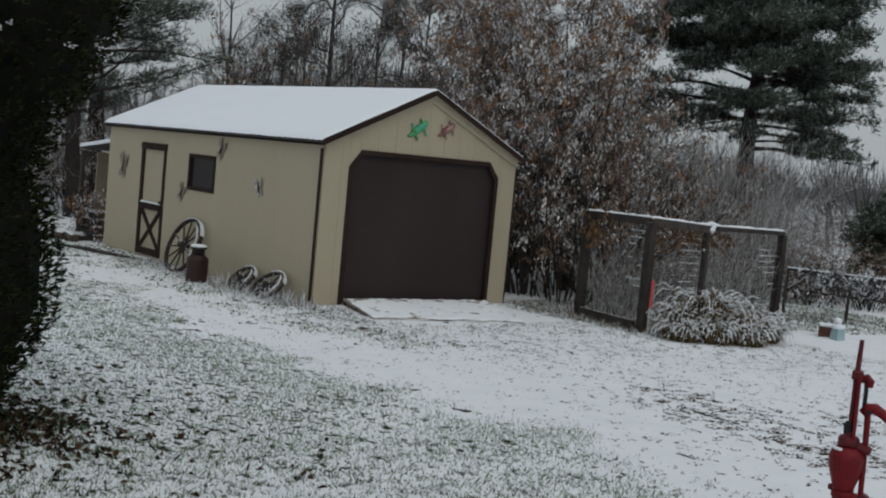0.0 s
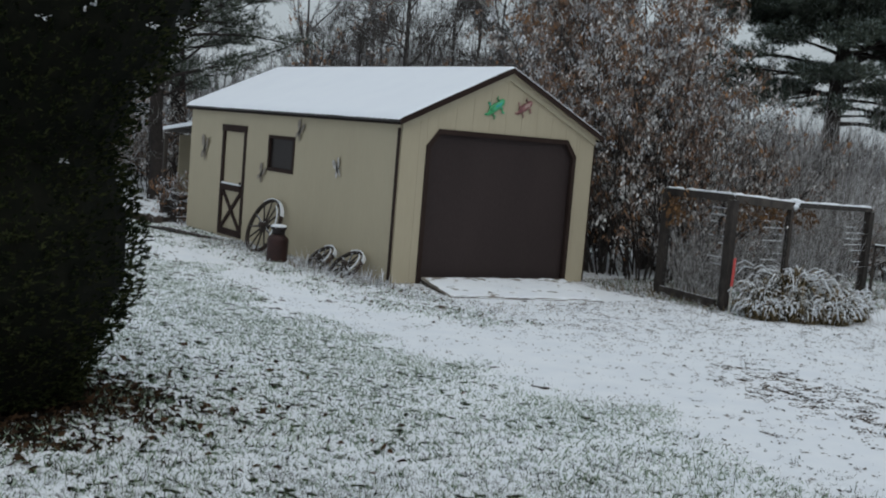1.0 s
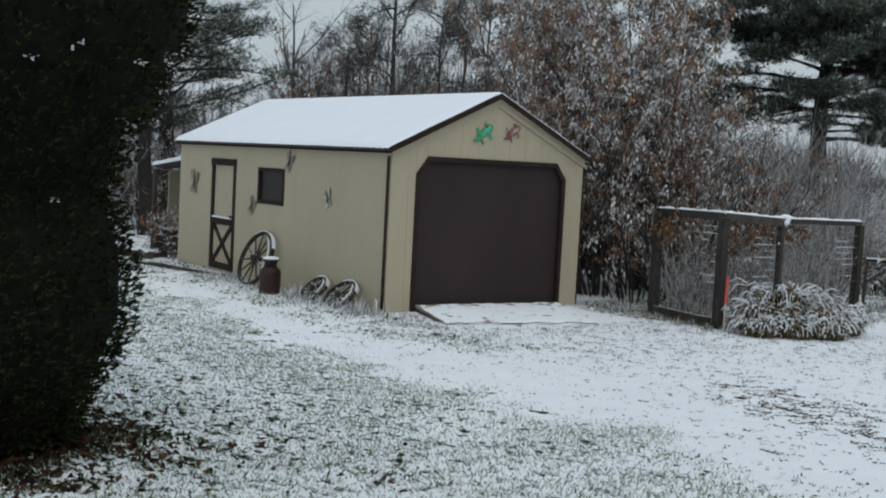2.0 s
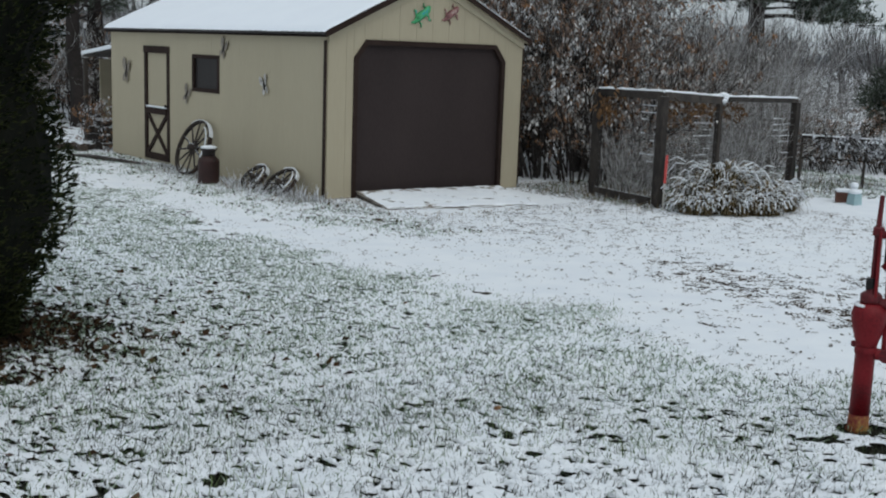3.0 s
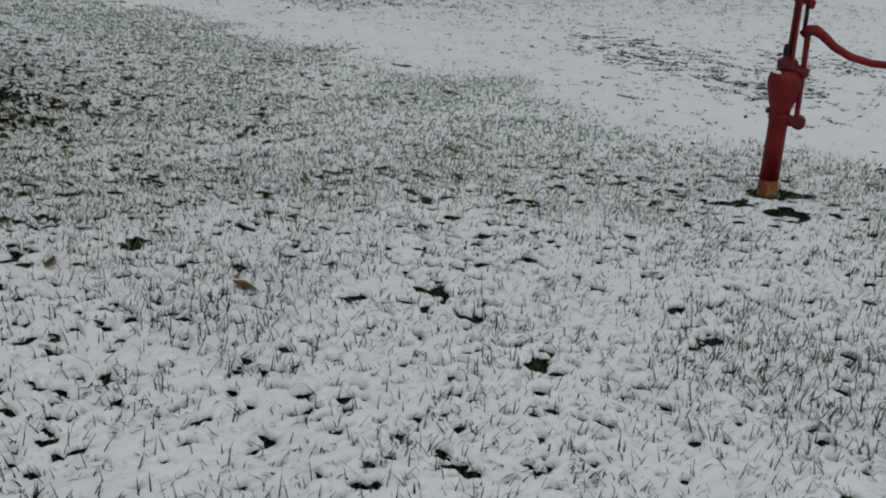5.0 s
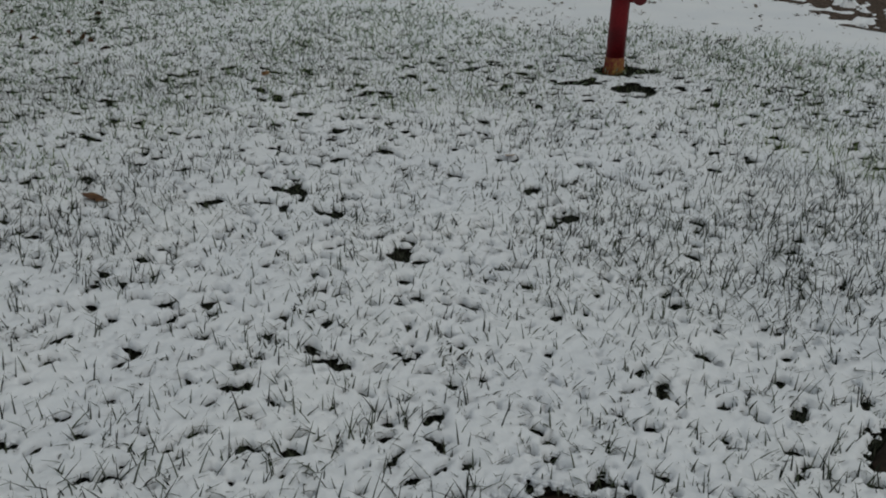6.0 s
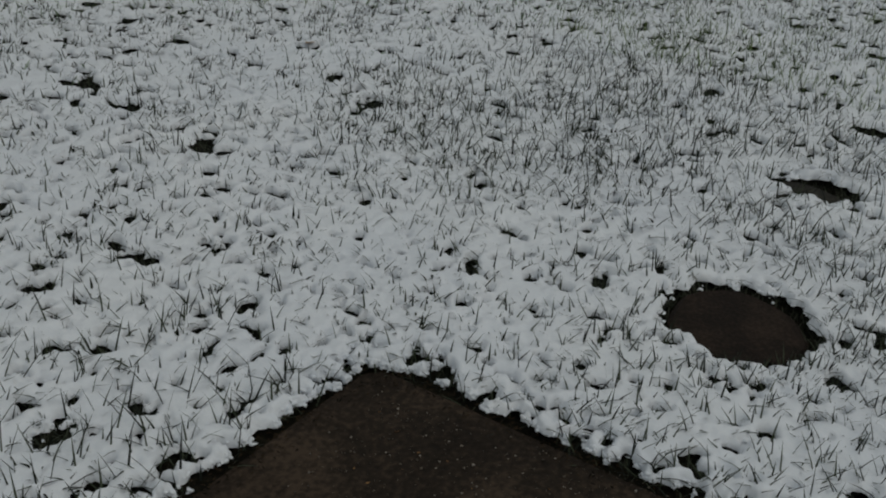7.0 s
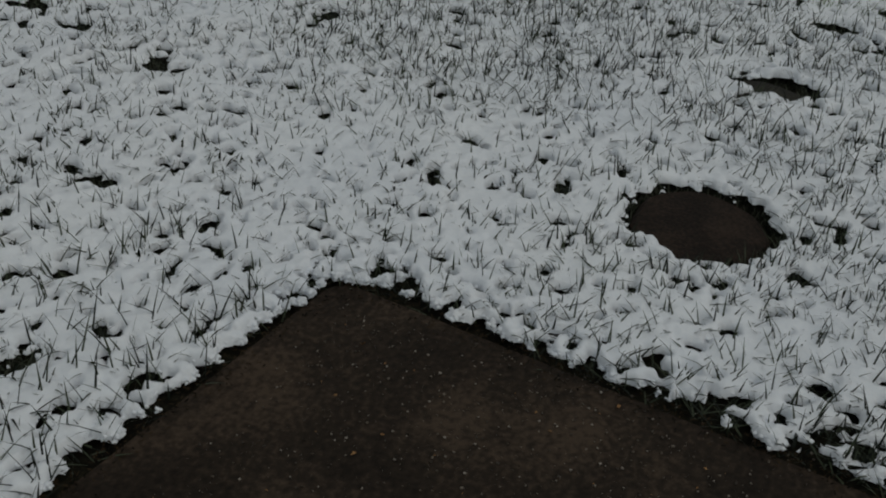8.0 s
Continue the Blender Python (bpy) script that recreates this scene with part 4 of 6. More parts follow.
def butterfly(y, z, size, turn, material, label):
    """A metal butterfly on the side wall."""
    b = thing("butterfly_ornament", pose(-0.03, y, z, turn, 0, 0), label, "wall ornament", "butterfly ornaments on the shed")
    for s in (-1, 1):
        for up, r in ((1, 1.0), (-1, 0.72)):
            bm = bmesh.new()
            out = [(0.0, 0.0), (0.3, 0.03), (0.52, 0.16), (0.62, 0.36), (0.56, 0.52), (0.4, 0.56), (0.22, 0.46), (0.06, 0.2)]
            prism(bm, [(s * p * size * r * 0.72, up * q * size * r * 1.3) for p, q in out], "x", -0.004, 0.0)
            w = part("wing", bm, M[material], b)
            w.matrix_basis = pose(0, 0, 0, 0, 0, s * 10)
    bm = bmesh.new()
    tube(bm, [(-0.012, 0, -0.25 * size), (-0.018, 0, 0), (-0.012, 0, 0.28 * size)], [0.006, 0.014, 0.008], 6)
    part("body", bm, M["black_iron"], b)
    bm = bmesh.new()
    box(bm, -0.006, 0.014, -0.01, 0.01, -0.02, 0.02)
    part("mount", bm, M["black_iron"], b)
    for s in (-1, 1):
        bm = bmesh.new()
        tube(bm, [(-0.012, 0, 0.28 * size), (-0.02, s * 0.1 * size, 0.48 * size)], 0.003, 4)
        part("feeler", bm, M["black_iron"], b)


butterfly(6.62, 1.54, 0.36, 12, "dull_metal", "dull brown metal butterfly on tan siding")
butterfly(1.64, 1.52, 0.24, -20, "pale_metal", "pale metal butterfly on tan siding")
butterfly(2.92, 2.03, 0.26, 25, "dull_metal", "small weathered metal butterfly beside the window")
butterfly(4.2, 1.25, 0.26, 30, "dull_metal", "small weathered metal butterfly below the window")


def lizard(x, z, size, turn, material, label):
    """A painted metal lizard shape on the gable, one plain mesh."""
    bm = bmesh.new()
    q = 1.0
    spine = [(-0.52, 0.02), (-0.38, -0.05), (-0.2, 0.0), (0.0, 0.03), (0.2, 0.02), (0.34, 0.06), (0.47, 0.1)]
    rad = [0.025, 0.06, 0.125, 0.15, 0.125, 0.135, 0.06]
    tube(bm, [(a * size, -0.03, b * size) for a, b in spine], [r * size for r in rad], 8)
    for a, s, k in ((-0.12, 1, -1), (-0.12, -1, -1), (0.18, 1, 1), (0.18, -1, 1)):
        tube(bm, [(a * size, -0.03, 0), ((a + k * 0.08) * size, -0.035, s * 0.17 * size), ((a + k * 0.02) * size, -0.035, s * 0.27 * size), ((a + k * 0.1) * size, -0.035, s * 0.31 * size)], [0.045 * size, 0.042 * size, 0.034 * size, 0.05 * size], 6)
    for v in bm.verts:
        v.co.y = -0.02 + (v.co.y + 0.03) * 0.35
    ob = smooth(part("lizard_ornament", bm, M[material], None))
    ob.matrix_basis = pose(x, -0.0165, z, 0, turn, 0)
    tagged(ob, label, "wall ornament", "lizard ornaments on the gable")


lizard(1.6, 2.63, 0.42, -30, "green_metal", "green and turquoise lizard shape on the gable")
lizard(2.15, 2.67, 0.37, -28, "pink_metal", "dull red and pink lizard shape on the gable")


# ---- lean-to, firewood and branch behind the shed ----
lean = thing("lean_to", pose(0.3, 0.0, 0), "small snowy-roofed lean-to behind the shed", "lean-to")
bm = bmesh.new()
prism(bm, [(7.5, 1.94), (9.3, 1.76), (9.3, 1.8), (7.5, 1.98)], "x", -0.08, 2.6)
part("roof", bm, M["old_wood"], lean)
bm = bmesh.new()
prism(bm, [(7.48, 1.986), (9.32, 1.804), (9.3, 1.87), (7.5, 2.06)], "x", -0.12, 2.62)
part("roof_snow", bm, M["snow"], lean, "white snow")
for x, y in ((-0.12, 9.1), (2.5, 9.1), (-0.12, 7.6)):
    bm = bmesh.new()
    box(bm, x - 0.04, x + 0.04, y - 0.04, y + 0.04, -0.02, 1.74 if y > 8 else 1.94)
    part("post", bm, M["old_wood"], lean)
bm = bmesh.new()
box(bm, 0.2, 2.5, 9.145, 9.175, 0.5, 1.72)
part("back_panel", bm, M["tan_trim"], lean, "tan back panel")
rng = np.random.default_rng(8)
for row in range(4):
    for col in range(5 - row // 2):
        r = 0.055 + 0.035 * rng.random()
        log = bmesh.new()
        y = 7.8 + 0.19 * col + (0.09 if row % 2 else 0) + 0.03 * rng.random()
        z = 0.07 + 0.145 * row
        x0 = -0.1 + 0.22 * rng.random()
        tube(log, [(x0, y, z), (x0 + 0.3, y + 0.05 * rng.normal(), z + 0.01), (x0 + 0.55, y, z)], [r, r * 1.05, r * 0.95], 7)
        o = part("firewood_log", log, M["log_end"], None)
        tagged(o, "split firewood log in a snowy stack", "firewood", "firewood beside the shed")
for k in range(9):
    x, y = -0.62 + 0.5 * rng.random(), 7.6 + 1.3 * rng.random()
    log = bmesh.new()
    a = rng.random() * 3
    r = 0.06 + 0.03 * rng.random()
    tube(log, [(-0.22 * math.cos(a), -0.22 * math.sin(a), r - 0.015), (0.22 * math.cos(a), 0.22 * math.sin(a), r)], r, 8)
    o = part("firewood_log", log, M["log_end"], None)
    o.location = (x, y, 0)
    tagged(o, "loose firewood log fallen on the snow", "firewood", "firewood beside the shed")
bm = bmesh.new()
tube(bm, [(-1.0, 6.9, 0.03), (-0.8, 6.2, 0.05), (-0.62, 5.6, 0.035), (-0.4, 5.0, 0.03)], [0.02, 0.045, 0.04, 0.02], 7)
tagged(part("fallen_branch", bm, M["old_wood"], None), "dark fallen branch on the snow", "branch")


# ---- pump ----
def pump_parts():
    px, py = -3.67, -10.38
    p = thing("hand_pump", pose(px, py, gz(px, py)) @ pose(0, 0, 0, 0, 0, -63) @ Matrix.Diagonal((1, 1, 0.965, 1)), "red cast-iron hand pump with worn yellow base", "hand pump")
    # own x points away across the view to the handle
    bm = bmesh.new()
    lathe(bm, [(0.058, -0.05), (0.058, 0.0), (0.052, 0.012), (0.048, 0.08)], 20)
    smooth(part("base_collar", bm, M["yellow_worn"], p, "worn yellow and red base"))
    bm = bmesh.new()
    lathe(bm, [(0.048, 0.08), (0.047, 0.3), (0.047, 0.395), (0.0525, 0.4), (0.0525, 0.43), (0.05, 0.435)], 20)
    smooth(part("standpipe", bm, M["red"], p))
    bm = bmesh.new()
    lathe(bm, [(0.05, 0.435), (0.052, 0.455), (0.066, 0.5), (0.08, 0.56), (0.083, 0.6), (0.074, 0.635), (0.05, 0.655), (0.042, 0.66)], 24)
    smooth(part("air_chamber", bm, M["red"], p))
    bm = bmesh.new()
    lathe(bm, [(0.042, 0.66), (0.05, 0.665), (0.05, 0.7), (0.04, 0.712), (0.03, 0.715), (0.02, 0.75)], 18)
    smooth(part("cap", bm, M["dark_red"], p, "dark red cap"))
    bm = bmesh.new()
    lathe(bm, [(0.022, 0.715), (0.026, 0.74), (0.026, 0.77), (0.018, 0.785)], 10, pose(-0.005, 0, 0))
    part("packing_nut", bm, M["black_iron"], p, "black iron nut")
    for s in (-1, 1):
        bm = bmesh.new()
        beam(bm, (0.02, s * 0.02, 0.69), (0.015, s * 0.02, 1.03), 0.014, 0.052, 0.003, up=(0, 1, 0))
        part("guide_bar", bm, M["red"], p)
    bm = bmesh.new()
    tube(bm, [(0.0, 0, 0.77), (0.0, 0, 1.0), (0.004, 0, 1.2)], [0.013, 0.014, 0.011], 10)
    part("pump_rod", bm, M["dark_red"], p, "dark red rod")
    bm = bmesh.new()
    box(bm, -0.022, 0.03, -0.03, 0.03, 1.0, 1.045, 0.006)
    part("crosshead", bm, M["dark_red"], p)
    bm = bmesh.new()
    tube(bm, [(0.045, 0, 1.01), (0.05, 0, 0.95), (0.05, 0, 0.87)], 0.01, 8)
    part("link", bm, M["black_iron"], p, "black iron link")
    bm = bmesh.new()
    tube(bm, [(0.02, 0, 1.0), (0.05, 0, 1.015), (0.062, 0, 1.0), (0.06, 0, 0.97)], [0.018, 0.022, 0.022, 0.018], 8)
    part("link_eye", bm, M["red"], p)
    # fulcrum arm from the side outlet up to the handle
    bm = bmesh.new()
    tube(bm, [(0.045, 0, 0.4), (0.1, 0, 0.4)], [0.03, 0.028], 14)
    part("side_outlet", bm, M["red"], p)
    bm = bmesh.new()
    tube(bm, [(0.095, -0.028, 0.398), (0.095, 0.028, 0.398)], 0.034, 16)
    part("outlet_plug", bm, M["dark_red"], p, "dark red plug")
    bm = bmesh.new()
    tube(bm, [(0.082, 0, 0.41), (0.078, 0, 0.62), (0.07, 0, 0.84)], [0.013, 0.013, 0.015], 8)
    part("fulcrum_bar", bm, M["red"], p)
    bm = bmesh.new()
    tube(bm, [(0.03, 0, 0.665), (0.085, 0, 0.655), (0.105, 0, 0.65)], [0.028, 0.026, 0.02], 10)
    part("bracket", bm, M["dark_red"], p)
    bm = bmesh.new()
    tube(bm, [(0.045, 0, 0.835), (0.07, 0, 0.862), (0.1, 0, 0.868), (0.14, 0, 0.845), (0.2, 0, 0.795), (0.28, 0, 0.755), (0.38, 0, 0.735), (0.52, 0, 0.735), (0.6, 0, 0.75)], [0.022, 0.03, 0.028, 0.024, 0.021, 0.02, 0.019, 0.018, 0.022], 10)
    smooth(part("handle", bm, M["red"], p, "curved red handle"))
    bm = bmesh.new()
    tube(bm, [(0.072, -0.032, 0.85), (0.072, 0.032, 0.85)], 0.012, 8)
    part("pivot_bolt", bm, M["black_iron"], p)
    bm = bmesh.new()
    lathe(bm, [(0.004, -0.025), (0.015, -0.022), (0.017, -0.01), (0.017, 0.02)], 10, pose(-0.045, 0.0, 0.44, 0, 90, 0))
    part("drain_plug", bm, M["dark_red"], p)
    bm = bmesh.new()
    for k in range(9):
        a = 1.9 + k * 0.28
        bmesh.ops.create_icosphere(bm, subdivisions=1, radius=0.016, matrix=pose(0.063 * math.cos(a), 0.063 * math.sin(a), 0.648) @ Matrix.Diagonal((1, 1, 0.6, 1)))
    smooth(part("snow_rim", bm, M["snow"], p, "snow on the chamber"))


pump_parts()


# ---- wire pen ----
POST_A, POST_B, POST_C, POST_D = (4.15, -1.25, 1.66), (3.93, -2.7, 1.68), (8.3, -1.98, 1.55), (5.6, -2.42, 1.6)
pen = thing("wire_pen", pose(0, 0, 0), "old wood-post pen with wire panels and snowy top rails", "pen")
for x, y, h in (POST_A, POST_B, POST_C, POST_D):
    w = 0.042 if (x, y, h) == POST_D else 0.062
    bm = bmesh.new()
    box(bm, x - w, x + w, y - w, y + w, -0.1, h - 0.07, 0.008)
    part("post", bm, M["old_wood"], pen)
rails = [(POST_A, POST_B, 0.11), (POST_B, POST_D, 0.12), (POST_D, POST_C, 0.075)]
for a, b, h in rails:
    bm = bmesh.new()
    beam(bm, (a[0], a[1], a[2] - h / 2), (b[0], b[1], b[2] - h / 2), 0.09, h, 0.006)
    part("top_rail", bm, M["old_wood"], pen)
    bm = bmesh.new()
    n = 40
    va, vb = Vector(a), Vector(b)
    tube(bm, [va.lerp(vb, k / n) + Vector((0, 0, 0.004 + 0.006 * noise.noise((k * 0.4, a[0], 3)))) for k in range(n + 1)], [0.018 + 0.014 * max(0, noise.noise((k * 0.31, a[1], 9)) + 0.5) for k in range(n + 1)], 7)
    part("rail_snow", bm, M["snow"], pen, "snow on the rail")
bm = bmesh.new()
for k in range(14):
    r = 0.03 + 0.04 * random.random()
    bmesh.ops.create_icosphere(bm, subdivisions=2, radius=r, matrix=pose(POST_D[0] + 0.12 * random.uniform(-1, 1), POST_D[1] + 0.05 * random.uniform(-1, 1), POST_D[2] - 0.02 + 0.05 * random.uniform(-1.5, 1)) @ Matrix.Diagonal((1.4, 1, 0.7, 1)))
smooth(part("snow_clump", bm, M["snow"], pen, "clump of snow"))
for a, b, z0, z1 in ((POST_A, POST_B, -0.02, 0.16), (POST_D, POST_C, 0.0, 0.12)):
    bm = bmesh.new()
    beam(bm, (a[0] - 0.05, a[1] - 0.05, (z0 + z1) / 2), (b[0] - 0.05, b[1] + 0.09, (z0 + z1) / 2), 0.04, z1 - z0, 0.005)
    part("bottom_board", bm, M["old_wood"], pen)

def wire_panel(a, b, lo, snowy, seed):
    """Welded wire between two posts; some strands carry snow."""
    va, vb = Vector((a[0], a[1], 0)), Vector((b[0], b[1], 0))
    rng = np.random.default_rng(seed)
    white = []
    top = min(a[2], b[2]) - 0.14
    span = (vb - va).length

    def wire(p, q, r):
        hang("wire", raw_mesh("wire", *sticks([(*p, *q, r, r)], 4)), M["wire"], pen)
    z = lo
    while z < top:
        p, q = va + Vector((0, 0, z)), vb + Vector((0, 0, z + (b[2] - a[2]) * z / top))
        wire(p, q, 0.002)
        u = snowy[0]
        while u < snowy[1]:
            e = min(snowy[1], u + rng.uniform(0.04, 0.16))
            if rng.random() < 0.6 and z > 0.6:
                m0, m1 = p.lerp(q, u), p.lerp(q, e - 0.01)
                white.append((m0.x, m0.y, m0.z + 0.005, m1.x, m1.y, m1.z + 0.005, 0.0065, 0.004))
            u = e
        z += 0.1
    for k in range(int(span / 0.15) + 1):
        p = va.lerp(vb, k * 0.15 / span)
        wire((p.x, p.y, lo), (p.x, p.y, top), 0.0016)
    tagged(hang("wire_snow", raw_mesh("wire_snow", *sticks(white, 5)), M["snow"], pen, "snow along the wires"), kind="stuff")


wire_panel(POST_A, POST_B, 0.15, (0.7, 0.97), 1)
wire_panel(POST_B, POST_D, 0.15, (0.55, 0.9), 2)
wire_panel(POST_D, POST_C, 0.15, (0.7, 0.95), 3)

stake = thing("marker_stake", pose(3.8, -2.92, 0) @ pose(0, 0, 0, 0, 2, 0), "pale rod with a red reflective tip beside the post", "marker stake")
bm = bmesh.new()
tube(bm, [(0, 0, -0.05), (0, 0, 0.55)], 0.009, 7)
part("rod", bm, M["stake_rod"], stake)
bm = bmesh.new()
tube(bm, [(0, 0, 0.4), (0, 0, 0.78), (0, 0, 0.8)], [0.019, 0.019, 0.012], 8)
part("red_sleeve", bm, M["stake_red"], stake, "red sleeve")


# ---- grasses ----
def blades(rng, base, length, lean, width, droop=0.0, bend=0.75):
    """Three-joint grass blades as arrays."""
    n = len(base)
    a = rng.uniform(0, 2 * np.pi, n)
    out = np.stack([np.cos(a), np.sin(a), np.zeros(n)], axis=1)
    up = np.array([[0, 0, 1.0]])
    s = np.stack([-np.sin(a), np.cos(a), np.zeros(n)], axis=1)
    ln, le, w = length[:, None], lean[:, None], np.broadcast_to(width, n)[:, None]
    mid = base + ln * 0.55 * (up * np.cos(le * bend) + out * np.sin(le * bend))
    tip = mid + ln * 0.5 * (up * (np.cos(le * 1.1) - droop) + out * np.sin(le * 1.1))
    v = np.stack([base - s * w / 2, base + s * w / 2, mid + s * w * 0.4, mid - s * w * 0.4, tip + s * w * 0.06, tip - s * w * 0.06], axis=1)
    f = np.array([[0, 1, 2, 3], [3, 2, 4, 5]])
    return v.reshape(-1, 3), (f[None] + 6 * np.arange(n)[:, None, None]).reshape(-1, 4)


def mound(x, y):
    """Where an unbroken cushion of snow lies before the pump."""
    return np.hypot((x + 4.0) / 0.38, (y + 10.72) / 0.3) < 0.75 + 0.5 * vnoise(x, y, 0.12, 41)


def lawn():
    rng = np.random.default_rng(21)
    n = 560000
    # denser towards the paving
    r = 0.25 + 19.5 * rng.random(n) ** 1.25
    a = rng.uniform(radians(-12), radians(112), n)
    x, y = SLAB_X - 1.2 + r * np.cos(a), SLAB_Y - 1.2 + r * np.sin(a)
    n4 = vnoise(x, y, 0.9, 14)
    n5 = vnoise(x, y, 0.22, 15)
    keep = (x < lawn_edge(y) + 0.9 * (n4 - 0.5) - 0.6 * rng.random(n) ** 2 + 0.2) & (slab_gap(x, y) > 0.01) & (np.hypot(x + 7.05, y + 6.0) > 1.35) & (~mound(x, y) | (rng.random(n) < 0.12))
    for sx, sy, sa, sb in STONES:
        keep &= np.hypot((x - sx) / (sa + 0.02), (y - sy) / (sb + 0.02)) > 1
    dist = np.hypot(x - SLAB_X, y - SLAB_Y)
    keep &= rng.random(n) < (0.38 + 0.5 * sstep(0.35, 0.68, 0.4 * n4 + 0.6 * n5)) * np.interp(dist, [0.4, 1.5, 3.0, 5.0, 8.0], [0.38, 0.56, 0.68, 0.52, 0.24]) * np.where(x < -7.0, 0.42, 1.0)
    x, y, dist, n4 = x[keep], y[keep], dist[keep], n4[keep]
    m = len(x)
    base = np.stack([x, y, ground_z(x, y) + np.maximum(snow_depth(x, y) - 0.012, -0.002)], axis=1)
    close = 1 - sstep(1.5, 4.5, dist)
    length = (0.022 + 0.04 * rng.random(m) ** 1.3) * (0.75 + 0.6 * n4) * (1 + 0.2 * close)
    v, f = blades(rng, base, length, 0.15 + 1.15 * rng.random(m) ** 0.7, rng.uniform(0.0019, 0.0036, m) * (1 + 0.035 * np.minimum(dist, 12) + 0.4 * close), 0.0, 0.95)
    near = np.repeat(dist + 0.5 * (n4 - 0.5) < 2.6, 2)
    for name, pick, material, label in (("lawn_grass", near, "grass", "short dark grass blades poking through snow"), ("olive_lawn_grass", ~near, "olive_grass", "short olive-green grass poking through thin snow")):
        used = np.unique(f[pick])
        index = np.zeros(len(v), dtype=int)
        index[used] = np.arange(len(used))
        tagged(hang(name, raw_mesh(name, v[used], index[f[pick]]), M[material], None), label, "grass", kind="stuff")


lawn()


def bare_turf():
    """Flattened dark grass where the snow has opened, and a fringe of it hanging out along the paving."""
    rng = np.random.default_rng(26)
    n = 620000
    r, a = 0.1 + 6.2 * rng.random(n) ** 0.7, rng.uniform(radians(-75), radians(150), n)
    x, y = SLAB_X + r * np.cos(a), SLAB_Y + r * np.sin(a)
    gap = slab_gap(x, y)
    keep = (gap > -0.028 * rng.random(n) ** 2) & (x < lawn_edge(y))
    for (sx, sy, sa, sb), (R, back) in zip(STONES[:2], ((0.163, 0.012), (0.19, 0.17))):
        keep &= (np.hypot((x - sx) / sa, (y - sy) / sb) > 0.97) | (np.hypot(x - sx + back, y - sy) > R)
    x, y, gap = x[keep], y[keep], gap[keep]
    over = snow_depth(x, y) - snow_cut(x, y)
    pick = (over < 0.003) & (rng.random(len(x)) < 0.95)
    edge = ~pick & (over < 0.012) & (rng.random(len(x)) < 0.55)
    ex, ey = x[edge], y[edge]
    k = len(ex)
    v, f = blades(rng, np.stack([ex, ey, ground_z(ex, ey) + snow_depth(ex, ey) - 0.008], axis=1), rng.uniform(0.014, 0.036, k), rng.uniform(0.2, 1.3, k), rng.uniform(0.0018, 0.0034, k), 0.0, 0.95)
    tagged(hang("rim_grass", raw_mesh("rim_grass", v, f), M["grass"], None), "short dark grass standing round the snow's hollows", "grass", kind="stuff")
    x, y, gap = x[pick], y[pick], gap[pick]
    m = len(x)
    base = np.stack([x, y, ground_z(x, y) - 0.016 + 0.014 * (gap < 0.03)], axis=1)
    v, f = blades(rng, base, np.where(gap < 0.03, 1.35, 1.0) * rng.uniform(0.016, 0.044, m), rng.uniform(0.15, 1.35, m), rng.uniform(0.002, 0.0048, m))
    tagged(hang("bare_turf", raw_mesh("bare_turf", v, f), M["turf"], None), "flattened dark grass in the snow's hollows and rim", "turf", kind="stuff")


bare_turf()


def frosted_lawn():
    """Short rimed grass that greys the lawn farther from the paving."""
    rng = np.random.default_rng(22)
    n = 460000
    x, y = rng.uniform(-9.5, -0.3, n), rng.uniform(-11.5, 13.0, n)
    dist = np.hypot(x - SLAB_X, y - SLAB_Y)
    n4, n5 = vnoise(x, y, 0.9, 14), vnoise(x, y, 0.25, 16)
    keep = (x < lawn_edge(y) + 1.0 * (n4 - 0.5) + 0.5 * (n5 - 0.5) - 0.5 * rng.random(n) ** 2) & (np.hypot(x + 7.05, y + 6.0) > 0.8) & (x > -8.9 + 0.35 * (y + 12)) & ~mound(x, y)
    keep &= rng.random(n) < sstep(1.8, 5.5, dist) * (0.34 + 0.36 * sstep(0.3, 0.7, 0.4 * n4 + 0.6 * n5))
    x, y = x[keep], y[keep]
    m = len(x)
    c = np.stack([x, y, ground_z(x, y) + np.maximum(snow_depth(x, y) - 0.008, -0.002)], axis=1)
    d = unit(rng, m) * [1, 1, 0.5] + [0, 0, 0.85]
    v, f = leaves(c, d, unit(rng, m), rng.uniform(0.02, 0.055, m), rng.uniform(0.005, 0.011, m), 0.15)
    tagged(hang("frosted_grass", raw_mesh("frosted_grass", v, f), M["frost_grass"], None), "short rimed grey-green grass in thin snow", "grass", kind="stuff")


frosted_lawn()


def litter(name, x, y, size, material, label, seed, flat=False):
    """Small scraps of leaf, stalk and gravel lying on the snow."""
    rng = np.random.default_rng(seed)
    m = len(x)
    c = np.stack([x, y, ground_z(x, y) + np.maximum(snow_depth(x, y), 0) + 0.006], axis=1)
    d = unit(rng, m) * [1, 1, 0.06 if flat else 0.35] + [0, 0, 0.0 if flat else 0.12]
    side = np.cross(d, [0, 0, 1]) + unit(rng, m) * 0.25 if flat else unit(rng, m) + [0, 0, 0.2]
    v, f = leaves(c, d, side, size * rng.uniform(0.5, 1.5, m), size * rng.uniform(0.3, 0.8, m), 0.15 if flat else 0.3)
    tagged(hang(name, raw_mesh(name, v, f), M[material], None), label, "litter", kind="stuff")


